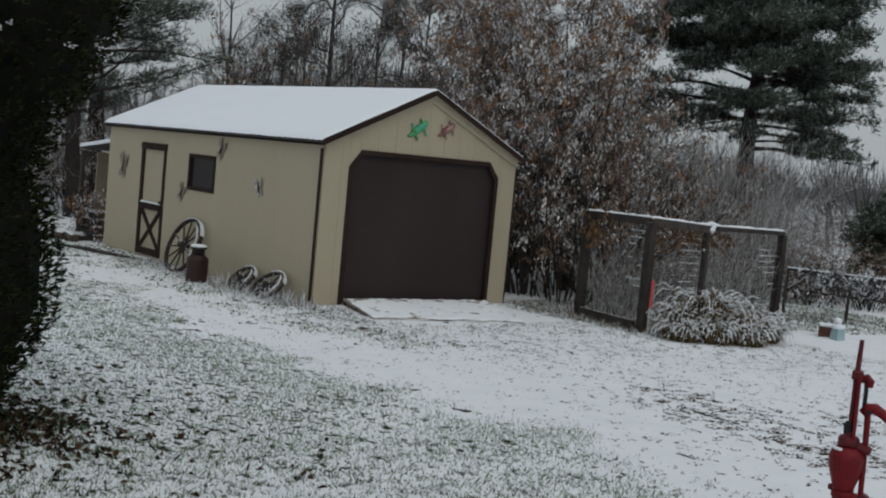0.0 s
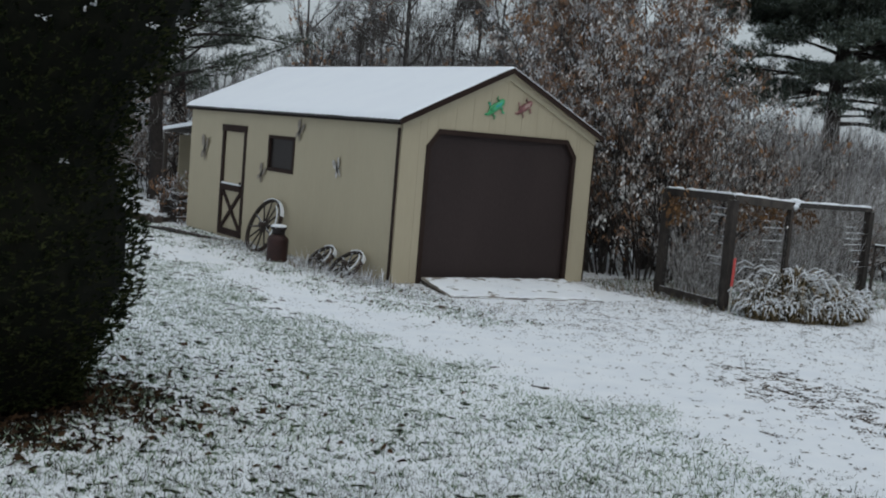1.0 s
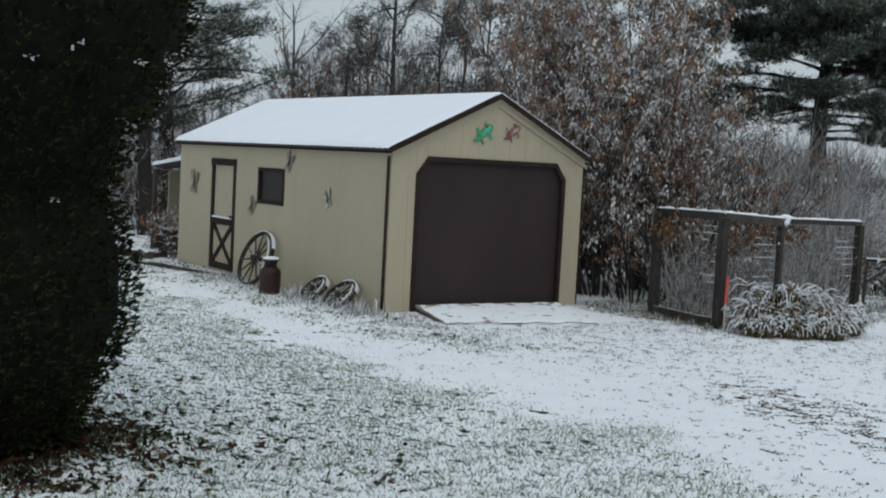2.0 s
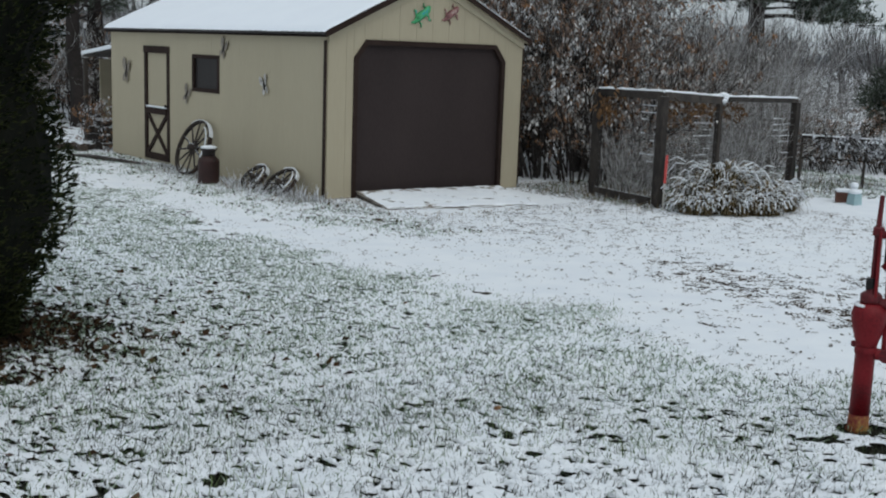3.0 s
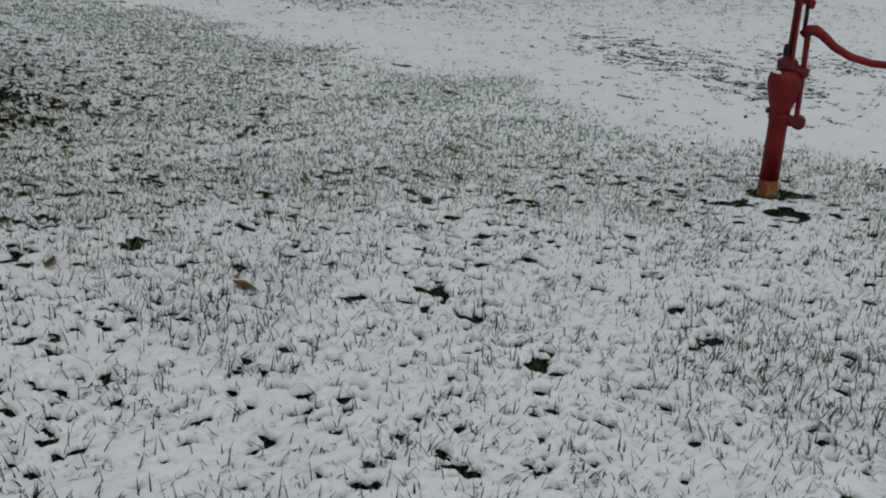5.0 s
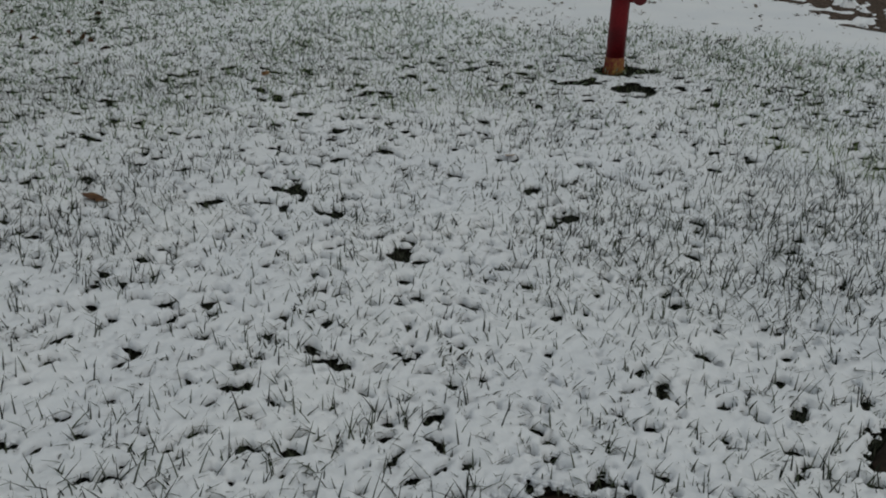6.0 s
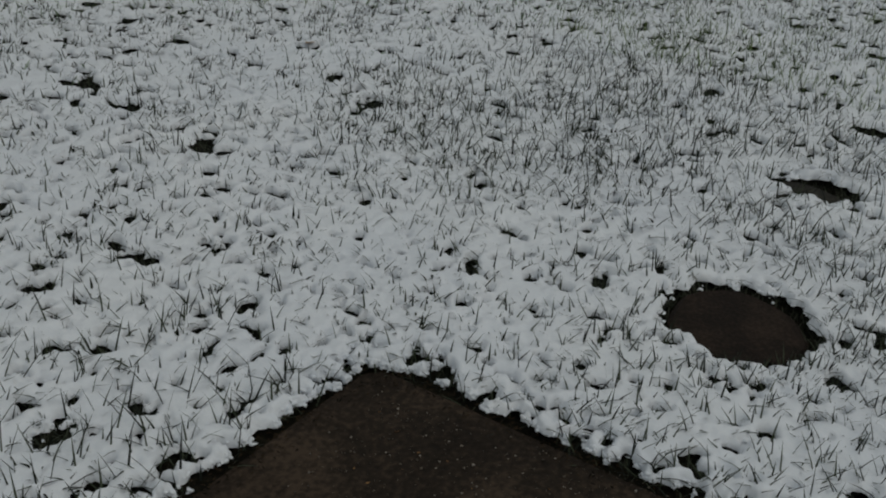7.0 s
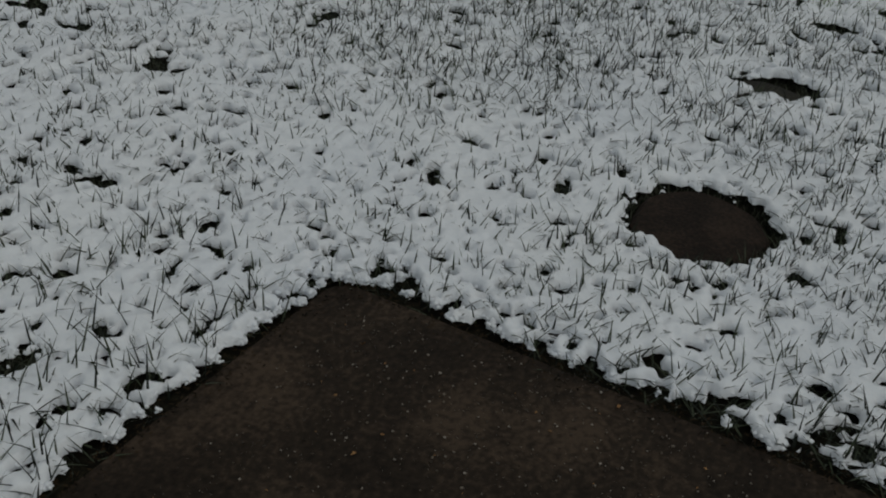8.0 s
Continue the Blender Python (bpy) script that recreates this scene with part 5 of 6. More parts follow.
def drive_litter():
    rng = np.random.default_rng(51)
    n = 420000
    x, y = rng.uniform(-3.2, 6.0, n), rng.uniform(-12.0, 0.5, n)
    worn = worn_strip(x * 0.39 + y * 0.92, x * 0.92 - y * 0.39)
    patch = 0.5 * vnoise(x, y, 0.11, 6) + 0.5 * vnoise(x, y, 0.05, 7)
    front = sstep(-6.6, -2.6, y + 0.35 * x) * sstep(-1.4, -0.4, x)
    p = 0.75 * sstep(0.0, 0.06, patch - 0.71 + 0.26 * worn) * (0.2 + 0.8 * worn) + 0.26 * front * sstep(0.42, 0.68, patch) + 0.004 + 0.05 * sstep(0.6, 0.75, patch)
    keep = (rng.random(n) < p) & (x > lawn_edge(y) - 0.2) & ~((x > 0.35) & (x < 3.4) & (y > -1.8)) & ~((x > 0) & (y > -0.05))
    x, y = x[keep], y[keep]
    litter("drive_litter", x, y, 0.016 + 0.024 * rng.random(len(x)) ** 2, "litter", "dark flat scraps of leaf and gravel on the snowy drive", 52, True)


def lawn_litter():
    rng = np.random.default_rng(53)
    n = 140000
    x, y = rng.uniform(-9.5, -1.8, n), rng.uniform(-12.5, 7.0, n)
    dist = np.hypot(x - SLAB_X, y - SLAB_Y)
    n5, n6 = vnoise(x, y, 0.28, 19), vnoise(x, y, 0.08, 20)
    hedge = np.exp(-((np.hypot(x + 6.7, y + 6.9) / 2.0) ** 2))
    p = (0.45 + 0.55 * sstep(1.5, 3.0, dist)) * (0.62 - 0.53 * sstep(3.5, 6.5, dist) + 0.35 * hedge) * sstep(0.5 - 0.1 * hedge, 0.68 - 0.1 * hedge, 0.3 * n5 + 0.7 * n6)
    keep = (rng.random(n) < p) & (slab_gap(x, y) > 0.05) & ~mound(x, y) & (x < lawn_edge(y) + 0.3) & (x > -9.0 + 0.35 * (y + 12))
    x, y = x[keep], y[keep]
    m = len(x)
    base = np.stack([x, y, ground_z(x, y) + np.maximum(snow_depth(x, y), 0) - 0.004], axis=1)
    base = np.repeat(base, 3, axis=0) + rng.normal(size=(3 * m, 3)) * [0.012, 0.012, 0]
    v, f = blades(rng, base, rng.uniform(0.015, 0.04, 3 * m), rng.uniform(0.4, 1.7, 3 * m), rng.uniform(0.003, 0.007, 3 * m))
    tagged(hang("turf_tufts", raw_mesh("turf_tufts", v, f), M["turf"], None), "small dark tufts of turf showing through the snow", "turf", kind="stuff")


def side_strip():
    """Thin rimed grass and leaf scraps between the track and the shed's side."""
    rng = np.random.default_rng(57)
    n = 26000
    x, y = rng.uniform(-1.9, -0.03, n), rng.uniform(-3.5, 7.2, n)
    n5 = vnoise(x, y, 0.3, 24)
    keep = rng.random(n) < sstep(-1.8, -0.9, x + 0.6 * (n5 - 0.5)) * (0.12 + 0.38 * sstep(0.35, 0.65, n5))
    x, y = x[keep], y[keep]
    m = len(x)
    c = np.stack([x, y, ground_z(x, y) + np.maximum(snow_depth(x, y) - 0.006, -0.002)], axis=1)
    v, f = leaves(c, unit(rng, m) * [1, 1, 0.5] + [0, 0, 0.85], unit(rng, m), rng.uniform(0.02, 0.06, m), rng.uniform(0.006, 0.013, m), 0.15)
    tagged(hang("strip_grass", raw_mesh("strip_grass", v, f), M["frost_grass"], None), "thin rimed grass along the shed's side", "grass", kind="stuff")
    pick = rng.random(m) < 0.12
    litter("strip_litter", x[pick], y[pick], 0.05, "litter", "dead leaf scraps along the shed's side", 58)


def pen_strip():
    """Rimed grass on the rough ground round the pen and the planter."""
    rng = np.random.default_rng(67)
    n = 30000
    x, y = rng.uniform(3.7, 11.5, n), rng.uniform(-4.6, 0.2, n)
    n5 = vnoise(x, y, 0.35, 26)
    keep = (rng.random(n) < 0.25 + 0.6 * sstep(0.35, 0.65, n5)) & (y > -3.0 - 0.22 * np.maximum(x - 5.8, 0) + 0.8 * (n5 - 0.5))
    x, y = x[keep], y[keep]
    m = len(x)
    c = np.stack([x, y, ground_z(x, y) + np.maximum(snow_depth(x, y) - 0.006, -0.002)], axis=1)
    v, f = leaves(c, unit(rng, m) * [1, 1, 0.5] + [0, 0, 0.7], unit(rng, m), rng.uniform(0.025, 0.08, m), rng.uniform(0.007, 0.015, m), 0.15)
    tagged(hang("pen_grass", raw_mesh("pen_grass", v, f), M["frost_grass"], None), "thin rimed grass round the wire pen", "grass", kind="stuff")
    pick = rng.random(m) < 0.15
    litter("pen_litter", x[pick], y[pick], 0.05, "litter", "dead leaf scraps round the wire pen", 68)


def hedge_litter():
    """Dead needles and scraps thick under the evergreen, thinning outwards."""
    rng = np.random.default_rng(59)
    n = 15000
    r, a = 0.3 + 2.6 * rng.random(n), rng.uniform(0, 2 * np.pi, n)
    x, y = -7.05 + r * np.cos(a), -6.0 + r * np.sin(a)
    n5 = vnoise(x, y, 0.25, 25)
    keep = rng.random(n) < (1 - sstep(0.9, 1.8, r + 1.0 * (n5 - 0.5))) + 0.04
    litter("hedge_litter", x[keep], y[keep], 0.055, "brown_litter", "brown dead litter under the evergreen hedge", 60)


def edge_debris():
    """Dark crumbs of soil, stalk and leaf strewn along the paving's edge."""
    rng = np.random.default_rng(63)
    n = 60000
    x, y = rng.uniform(-8.3, SLAB_X + 0.1, n), rng.uniform(-13.6, SLAB_Y + 0.25, n)
    gap = slab_gap(x, y)
    keep = (gap > -0.06 * rng.random(n) ** 2.5) & (gap < 0.03) & (rng.random(n) < 0.55)
    x, y = x[keep], y[keep]
    m = len(x)
    c = np.stack([x, y, ground_z(x, y) + 0.015], axis=1)
    d = unit(rng, m) * [1, 1, 0.15]
    v, f = leaves(c, d, np.cross(d, [0, 0, 1]) + unit(rng, m) * 0.4, rng.uniform(0.004, 0.016, m), rng.uniform(0.0015, 0.0045, m), 0.3)
    tagged(hang("edge_debris", raw_mesh("edge_debris", v, f), M["edge_litter"], None), "dark soil crumbs and stalks along the paving edge", "litter", kind="stuff")


edge_debris()
drive_litter()
lawn_litter()
hedge_litter()
side_strip()
pen_strip()


def weeds():
    """Frosty weeds along the shed's side and before its front."""
    rng = np.random.default_rng(31)
    n = 15000
    k = rng.random(n)
    side = k < 0.4
    x = np.where(side, -0.08 - np.abs(rng.normal(0, 0.34, n)), rng.uniform(-0.5, 5.2, n))
    y = np.where(side, rng.uniform(-0.3, 5.0, n), 0.2 - np.abs(rng.normal(0, 1.5, n)))
    ok = ~((x > 0.0) & (x < 3.7) & (y > 0.0)) & ~((x > 0.4) & (x < 3.36) & (y > -1.85)) & (np.hypot(x + 0.6, y - 2.33) > 0.17)
    x = np.concatenate([x[ok], rng.uniform(5.6, 10.5, 3600), rng.uniform(3.6, 5.6, 3400)])
    y = np.concatenate([y[ok], -4.3 + 0.16 * x[ok.sum():ok.sum() + 3600] + rng.uniform(0, 1.9, 3600), rng.uniform(-2.9, -0.5, 3400)])
    base = np.stack([x, y, ground_z(x, y) - 0.005], axis=1)
    m = len(x)
    tall = np.where((y > -0.2) & (y < 2.2) & (x < 0), 0.6 + 1.3 * rng.random(len(x)) ** 3, np.where(x < 0, 0.5, np.where(x > 5.6, 0.75, np.where((x > 3.6) & (y > -2.9), 0.6, 0.36))))
    for name, sel, material, label in (("weed_stalks", rng.random(m) < np.where(x < 0, 0.16, np.where((x > 3.6) & (x < 5.6), 0.6, 0.4)), "dry_grass", "dry tan weeds along the shed"), ("frosted_weeds", None, "snow_leaf", "snow-frosted weeds along the shed")):
        pick = sel if sel is not None else rng.random(m) < 0.45
        v, f = blades(rng, base[pick], rng.uniform(0.05, 0.22, pick.sum()) * tall[pick], rng.uniform(0.2, 1.4, pick.sum()), 0.009, 0.15)
        tagged(hang(name, raw_mesh(name, v, f), M[material], None), label, "weeds", kind="stuff")


weeds()


def grass_clump(x, y, r, h, seed):
    """A tussock of arching stems; snow lies along the bent outer halves."""
    rng = np.random.default_rng(seed)
    c = thing("grass_clump", pose(x, y, 0), "tall arching ornamental grass bent under snow", "grass clump", "snowy grasses before the pen")
    n = 620
    q = rng.random(n) ** 0.5 * r
    a = rng.uniform(0, 2 * np.pi, n)
    base = np.stack([q * np.cos(a), q * np.sin(a), np.full(n, -0.01)], axis=1)
    b = a + rng.normal(size=n) * 0.9
    out = np.stack([np.cos(b), np.sin(b), np.zeros(n)], axis=1)
    ln = (h * (0.3 + 0.95 * rng.random(n) ** 1.3))[:, None]
    up = np.array([[0, 0, 1.0]])
    lean = (0.05 + 0.6 * rng.random(n) ** 1.4)[:, None]
    bend = rng.uniform(0.1, 1.5, n)[:, None]
    p1 = base + ln * 0.62 * (up + out * lean)
    p2 = p1 + ln * 0.22 * (up * 0.7 * (1 - bend) + out * 0.8)
    p3 = p2 + ln * 0.28 * (out * 0.65 - up * bend)
    p3[:, 2] = np.maximum(p3[:, 2], 0.02)
    side = np.stack([-np.sin(b), np.cos(b), np.zeros(n)], axis=1) * 0.0055
    v = np.stack([base - side, base + side, p1 + side, p1 - side, p2 + side, p2 - side, p3 + side * 0.2, p3 - side * 0.2], axis=1)
    f = (np.array([[0, 1, 2, 3], [3, 2, 4, 5], [5, 4, 6, 7]])[None] + 8 * np.arange(n)[:, None, None]).reshape(-1, 4)
    hang("foliage", raw_mesh("foliage", v.reshape(-1, 3), f), M["dry_grass"], c)
    pick = rng.random(n) < 0.42
    lift = np.array([[0, 0, 0.012]])
    pa, pb, pc = p1[pick] + lift, p2[pick] + lift, p3[pick] + lift
    m = len(pa)
    segs = [np.c_[pa + (pb - pa) * 0.25, pb, rng.uniform(0.004, 0.009, m), rng.uniform(0.006, 0.013, m)], np.c_[pb, pb + (pc - pb) * rng.uniform(0.3, 0.9, (m, 1)), rng.uniform(0.006, 0.013, m), rng.uniform(0.003, 0.006, m)]]
    tagged(hang("snow_dusting", raw_mesh("snow_dusting", *sticks(np.concatenate(segs), 5)), M["snow"], c), kind="stuff")


for k, (x, y, r, h) in enumerate([(3.98, -3.4, .24, .36), (4.32, -3.1, .2, .56), (4.4, -3.65, .27, .4), (4.8, -3.15, .2, .82), (4.8, -3.85, .28, .38), (5.15, -3.7, .24, .5), (5.3, -3.05, .16, .72), (5.5, -3.65, .26, .4), (5.75, -3.3, .22, .5)]):
    grass_clump(x, y, r, h, 40 + k)

# fallen leaves on the lawn
rng = np.random.default_rng(77)
for k, (x, y) in enumerate([(-6.57, -10.03), (-5.22, -10.83), (-7.0, -9.4), (-7.2, -8.6), (-6.0, -8.0), (-5.0, -9.2), (-4.4, -7.2), (-3.6, -6.6), (-7.02, -12.62)]):
    bm = bmesh.new()
    s = rng.uniform(0.02, 0.045) if y > -12.2 else 0.015
    pts = [bm.verts.new((s * a, s * b, 0.25 * s * c)) for a, b, c in ((-1.3, 0, 0.6), (-0.5, 0.6, 0), (0.4, 0.7, 0.5), (1.3, 0, 0), (0.4, -0.7, 0.4), (-0.5, -0.6, 0.2), (0, 0, 0.5))]
    for q in range(6):
        bm.faces.new((pts[6], pts[q], pts[(q + 1) % 6]))
    o = part("fallen_leaf", bm, M["dead_leaf"], None)
    o.matrix_basis = pose(x, y, gz(x, y) + max(float(snow_depth(x, y)), 0) + 0.006, rng.uniform(-25, 25), rng.uniform(-25, 25), rng.uniform(0, 360))
    tagged(o, "curled brown fallen leaf on the snow", "leaf", "fallen leaves on the lawn")


# ---- planter corner and trellis ----
box_a = thing("planter_box", pose(7.42, -3.55, 0, 0, 0, 35), "low brown wooden planter with a snow cap", "planter")
bm = bmesh.new()
for y0 in (-0.13, 0.11):
    box(bm, -0.15, 0.15, y0, y0 + 0.02, 0.0, 0.22, 0.003)
for x0 in (-0.15, 0.13):
    box(bm, x0, x0 + 0.02, -0.11, 0.11, 0.0, 0.22, 0.003)
part("body", bm, M["brown_box"], box_a)
bm = bmesh.new()
box(bm, -0.17, 0.17, -0.14, 0.14, 0.21, 0.26, 0.02)
part("snow_cap", bm, M["snow"], box_a, "snow cap")
box_a.scale = (0.82, 0.82, 0.82)
box_b = thing("garden_ornament", pose(7.28, -3.84, 0, 0, 0, 30), "pale blue garden box capped with rounded snow", "garden ornament")
bm = bmesh.new()
lathe(bm, [(0.13, 0.0), (0.14, 0.02), (0.12, 0.22), (0.1, 0.25)], 4)
part("body", bm, M["blue_box"], box_b)
bm = bmesh.new()
bmesh.ops.create_icosphere(bm, subdivisions=2, radius=0.15, matrix=pose(-0.03, 0, 0.265) @ Matrix.Diagonal((1, 0.9, 0.35, 1)))
bmesh.ops.create_icosphere(bm, subdivisions=2, radius=0.085, matrix=pose(0.03, 0.02, 0.37) @ Matrix.Diagonal((1, 0.9, 0.8, 1)))
smooth(part("snow_cap", bm, M["snow"], box_b, "rounded snow"))
box_b.scale = (0.82, 0.82, 0.82)

trellis = thing("trellis", pose(0, 0, 0), "low wooden trellis rail with snowy vines", "trellis")
T0, T1 = (9.0, -1.7), (11.2, -5.4)
for k in range(5):
    u = k / 4
    x, y = T0[0] + (T1[0] - T0[0]) * u, T0[1] + (T1[1] - T0[1]) * u
    bm = bmesh.new()
    tube(bm, [(x, y, -0.05), (x + 0.03, y, 0.84)], [0.03, 0.025], 7)
    part("post", bm, M["old_wood"], trellis)
for z in (0.86, 0.5):
    bm = bmesh.new()
    beam(bm, (*T0, z), (*T1, z - 0.04), 0.05, 0.05 if z > 0.6 else 0.025, 0.005)
    part("rail", bm, M["old_wood"], trellis)
bm = bmesh.new()
tube(bm, [(T0[0] + (T1[0] - T0[0]) * k / 12, T0[1] + (T1[1] - T0[1]) * k / 12, 0.89 - 0.04 * k / 12) for k in range(13)], 0.02, 6)
part("rail_snow", bm, M["snow"], trellis, "snow on the rail")


def leaf_cloud(name, rng, centres, n, spread, size, materials, parent, down=0.8, label=""):
    """Leaves hung about given centres; materials: (name, share)."""
    c = np.asarray(centres)
    for part_name, material, share in materials:
        k = max(4, int(n * share))
        # leaves hang in small bunches
        bunch = c[rng.integers(0, len(c), k // 8 + 1)] + rng.normal(size=(k // 8 + 1, 3)) * spread
        p = bunch[rng.integers(0, len(bunch), k)] + rng.normal(size=(k, 3)) * 0.048
        p[:, 2] = np.maximum(p[:, 2], 0.05)
        d = unit(rng, k) * [0.75, 0.75, 0.5] - [0, 0, down]
        v, f = leaves(p, d, unit(rng, k), rng.uniform(0.7, 1.3, k) * size, rng.uniform(0.28, 0.46, k) * size)
        ob = hang(part_name, raw_mesh(part_name, v, f), M[material], parent)
        if part_name == "snow_clump":
            tagged(ob, kind="stuff")


rng = np.random.default_rng(55)
vine = thing("vine", pose(0, 0, 0), "snow-flecked dark vine hanging on the trellis", "vine")
cent = []
for c in (0.09, 0.14, 0.2, 0.29, 0.35, 0.41, 0.55, 0.66, 0.8):
    for k in range(16):
        u = c + 0.025 * rng.normal()
        drop = rng.uniform(0.15, 0.6)
        for j in range(7):
            cent.append((T0[0] + (T1[0] - T0[0]) * u + rng.normal() * 0.05 + 0.1 * j / 7 * rng.normal(), T0[1] + (T1[1] - T0[1]) * u, 0.9 - drop * j / 7))
leaf_cloud("leaves", rng, cent, 3000, 0.04, 0.085, [("dark_leaves", "bark", 0.5), ("snowy_leaves", "snow_leaf", 0.5)], vine)
vine = thing("vine", pose(0, 0, 0), "dry orange-brown vine leaves on the pen rail", "vine")
cent = [(4.05 + rng.normal() * 0.05, -1.45 - 0.35 * rng.random(), 1.2 + 0.35 * rng.random()) for k in range(25)]
cent += [(4.1 + 2.3 * u, -2.6 + 0.4 * u, 1.55 - 0.28 * rng.random()) for u in rng.random(45)]
leaf_cloud("leaves", rng, cent, 620, (0.07, 0.07, 0.07), 0.085, [("orange_leaves", "orange_leaf", 0.92), ("snowy_leaves", "frost_leaf", 0.08)], vine)
bramble = thing("bramble", pose(0, 0, 0), "dead bramble flecked with snow beside the lean-to", "bramble")
cent = [(-0.15 + 0.4 * rng.random(), 7.5 + 1.3 * rng.random(), 0.1 + 0.85 * rng.random()) for k in range(60)]
segs = [(c[0] * 0.6 - 0.05, 8.1 + 0.4 * (c[1] - 8.1), -0.02, *c, 0.008, 0.003) for c in cent]
tagged(hang("stem_tangle", raw_mesh("stem_tangle", *sticks(segs, 4)), M["bark"], bramble), kind="stuff")
leaf_cloud("leaves", rng, cent, 700, 0.08, 0.08, [("dead_leaves", "rust_leaf", 0.6), ("snowy_leaves", "snow_leaf", 0.4)], bramble)


# ---- trees ----
def grow(rng, p, d, length, r, depth, segs, tips, wobble=0.18, lift=0.1, kids=4, ratio=0.6, angle=0.75, joints=4, start=0.25):
    """One branch in joints, with side branches; rows go to segs, end places to tips."""
    p, d = np.array(p, dtype=float), np.array(d, dtype=float)
    d /= np.linalg.norm(d)
    pts = [p]
    dirs = [d]
    for k in range(joints):
        d = d + rng.normal(size=3) * wobble + [0, 0, lift]
        d /= np.linalg.norm(d)
        q = p + d * length / joints
        r0, r1 = r * (1 - 0.8 * k / joints), r * (1 - 0.8 * (k + 1) / joints)
        segs.append((*p, *q, r0, r1))
        p = q
        pts.append(p)
        dirs.append(d)
    if depth == 0:
        tips.extend(pts[1:])
        return
    for k in range(kids):
        u = start + (1 - start) * (k + rng.random()) / kids
        i = min(int(u * joints), joints - 1)
        w = u * joints - i
        base = pts[i] * (1 - w) + pts[i + 1] * w
        dd = dirs[i + 1]
        side = np.cross(dd, rng.normal(size=3))
        side /= np.linalg.norm(side) + 1e-9
        a = angle * rng.uniform(0.6, 1.25)
        grow(rng, base, dd * math.cos(a) + side * math.sin(a), length * ratio * rng.uniform(0.7, 1.15) * (1.15 - 0.5 * u), max(r * (1 - 0.8 * u) * 0.6, 0.004), depth - 1, segs, tips, wobble * 1.15, lift, max(2, kids - 1), ratio, angle, max(2, joints - 1), 0.2)


def tree_object(name, m, label, group, segs, sides=5, bark="bark", part_name="trunk"):
    t = thing(name, m, label, "tree" if "shrub" not in name else "shrub", group)
    smooth(hang(part_name, raw_mesh(part_name, *sticks(segs, sides)), M[bark], t))
    return t


def bare_tree(m, h, seed, label, kids=11):
    rng = np.random.default_rng(seed)
    segs, tips = [], []
    grow(rng, (0, 0, -0.1), (0.05, 0.02, 1), h, 0.018 * h, 3, segs, tips, 0.06, 0.04, kids, 0.5, 0.95, 7, 0.25)
    return tree_object("bare_tree", m, label, "bare trees behind the shed", segs, 3)


def leafy_shrub(m, h, r, stems, seed, leaf, label, snow_share=0.46):
    """Many upright stems that keep their dead leaves."""
    rng = np.random.default_rng(seed)
    segs, tips = [], []
    for k in range(stems):
        a = rng.uniform(0, 2 * np.pi)
        q = r * 0.22 * rng.random()
        lean = rng.uniform(0.05, 0.42) * r / h * 3
        grow(rng, (q * math.cos(a), q * math.sin(a), -0.05), (lean * math.cos(a), lean * math.sin(a), 1), h * rng.uniform(0.7, 1.05), rng.uniform(0.025, 0.05), 2, segs, tips, 0.09, 0.05, 8, 0.36, 0.7, 7, 0.15)
    t = tree_object("leafy_shrub", m, label, "russet shrubs behind the shed", segs, 4)
    tips = np.array(tips)
    leaf_cloud("leaves", rng, tips[tips[:, 2] > 0.9], leaf, 0.09, 0.088, [("leaves", "rust_leaf", 0.92 - snow_share), ("snowy_leaves", "frost_leaf", snow_share), ("snow_clump", "snow_leaf", 0.38 * snow_share)], t, 0.9)
    return t


def twig_shrub(m, h, seed, label, n=70):
    """A spray of thin arching pale twigs."""
    rng = np.random.default_rng(seed)
    segs, tips = [], []
    for k in range(n):
        a = rng.uniform(0, 2 * np.pi)
        q = 0.35 * rng.random()
        s = rng.uniform(0.1, 0.6)
        grow(rng, (q * math.cos(a), q * math.sin(a), -0.03), (s * math.cos(a), s * math.sin(a), 1), h * rng.uniform(0.55, 1.05), 0.011, 1, segs, tips, 0.14, -0.03, 6, 0.4, 0.5, 5, 0.3)
    return tree_object("twig_shrub", m, label, "twiggy shrubs behind the pen", segs, 3, "twig", "branching")


def dark_thicket(m, h, seed):
    """Crowded dark stems with some dead leaves low down."""
    rng = np.random.default_rng(seed)
    segs, tips = [], []
    for k in range(34):
        a = rng.uniform(0, 2 * np.pi)
        q = 0.7 * rng.random() ** 0.5
        s = rng.uniform(0.05, 0.5)
        grow(rng, (q * math.cos(a), q * math.sin(a), -0.03), (s * math.cos(a), s * math.sin(a), 1), h * rng.uniform(0.6, 1.05), 0.016, 1, segs, tips, 0.13, 0.02, 9, 0.38, 0.6, 6, 0.1)
    t = tree_object("thicket_shrub", m, "dark crowded thicket with dead leaves and snow flecks", "thicket behind the yard", segs, 3, "pine_bark", "branching")
    leaf_cloud("leaves", rng, np.array(tips), 3000, 0.1, 0.075, [("leaves", "rust_leaf", 0.48), ("snowy_leaves", "frost_leaf", 0.52)], t, 0.9)
    return t


def needle_tufts(rng, c, d, n, size, wide=0.13):
    """Bursts of needles about branch ends, as arrays."""
    k = len(c)
    cc, dd = np.repeat(c, n, axis=0), np.repeat(d, n, axis=0)
    dirs = dd * 0.9 + unit(rng, k * n) * 0.85
    return leaves(cc + rng.normal(size=cc.shape) * size * 0.12, dirs, unit(rng, k * n), rng.uniform(0.7, 1.15, k * n) * size, size * wide, 0.1)


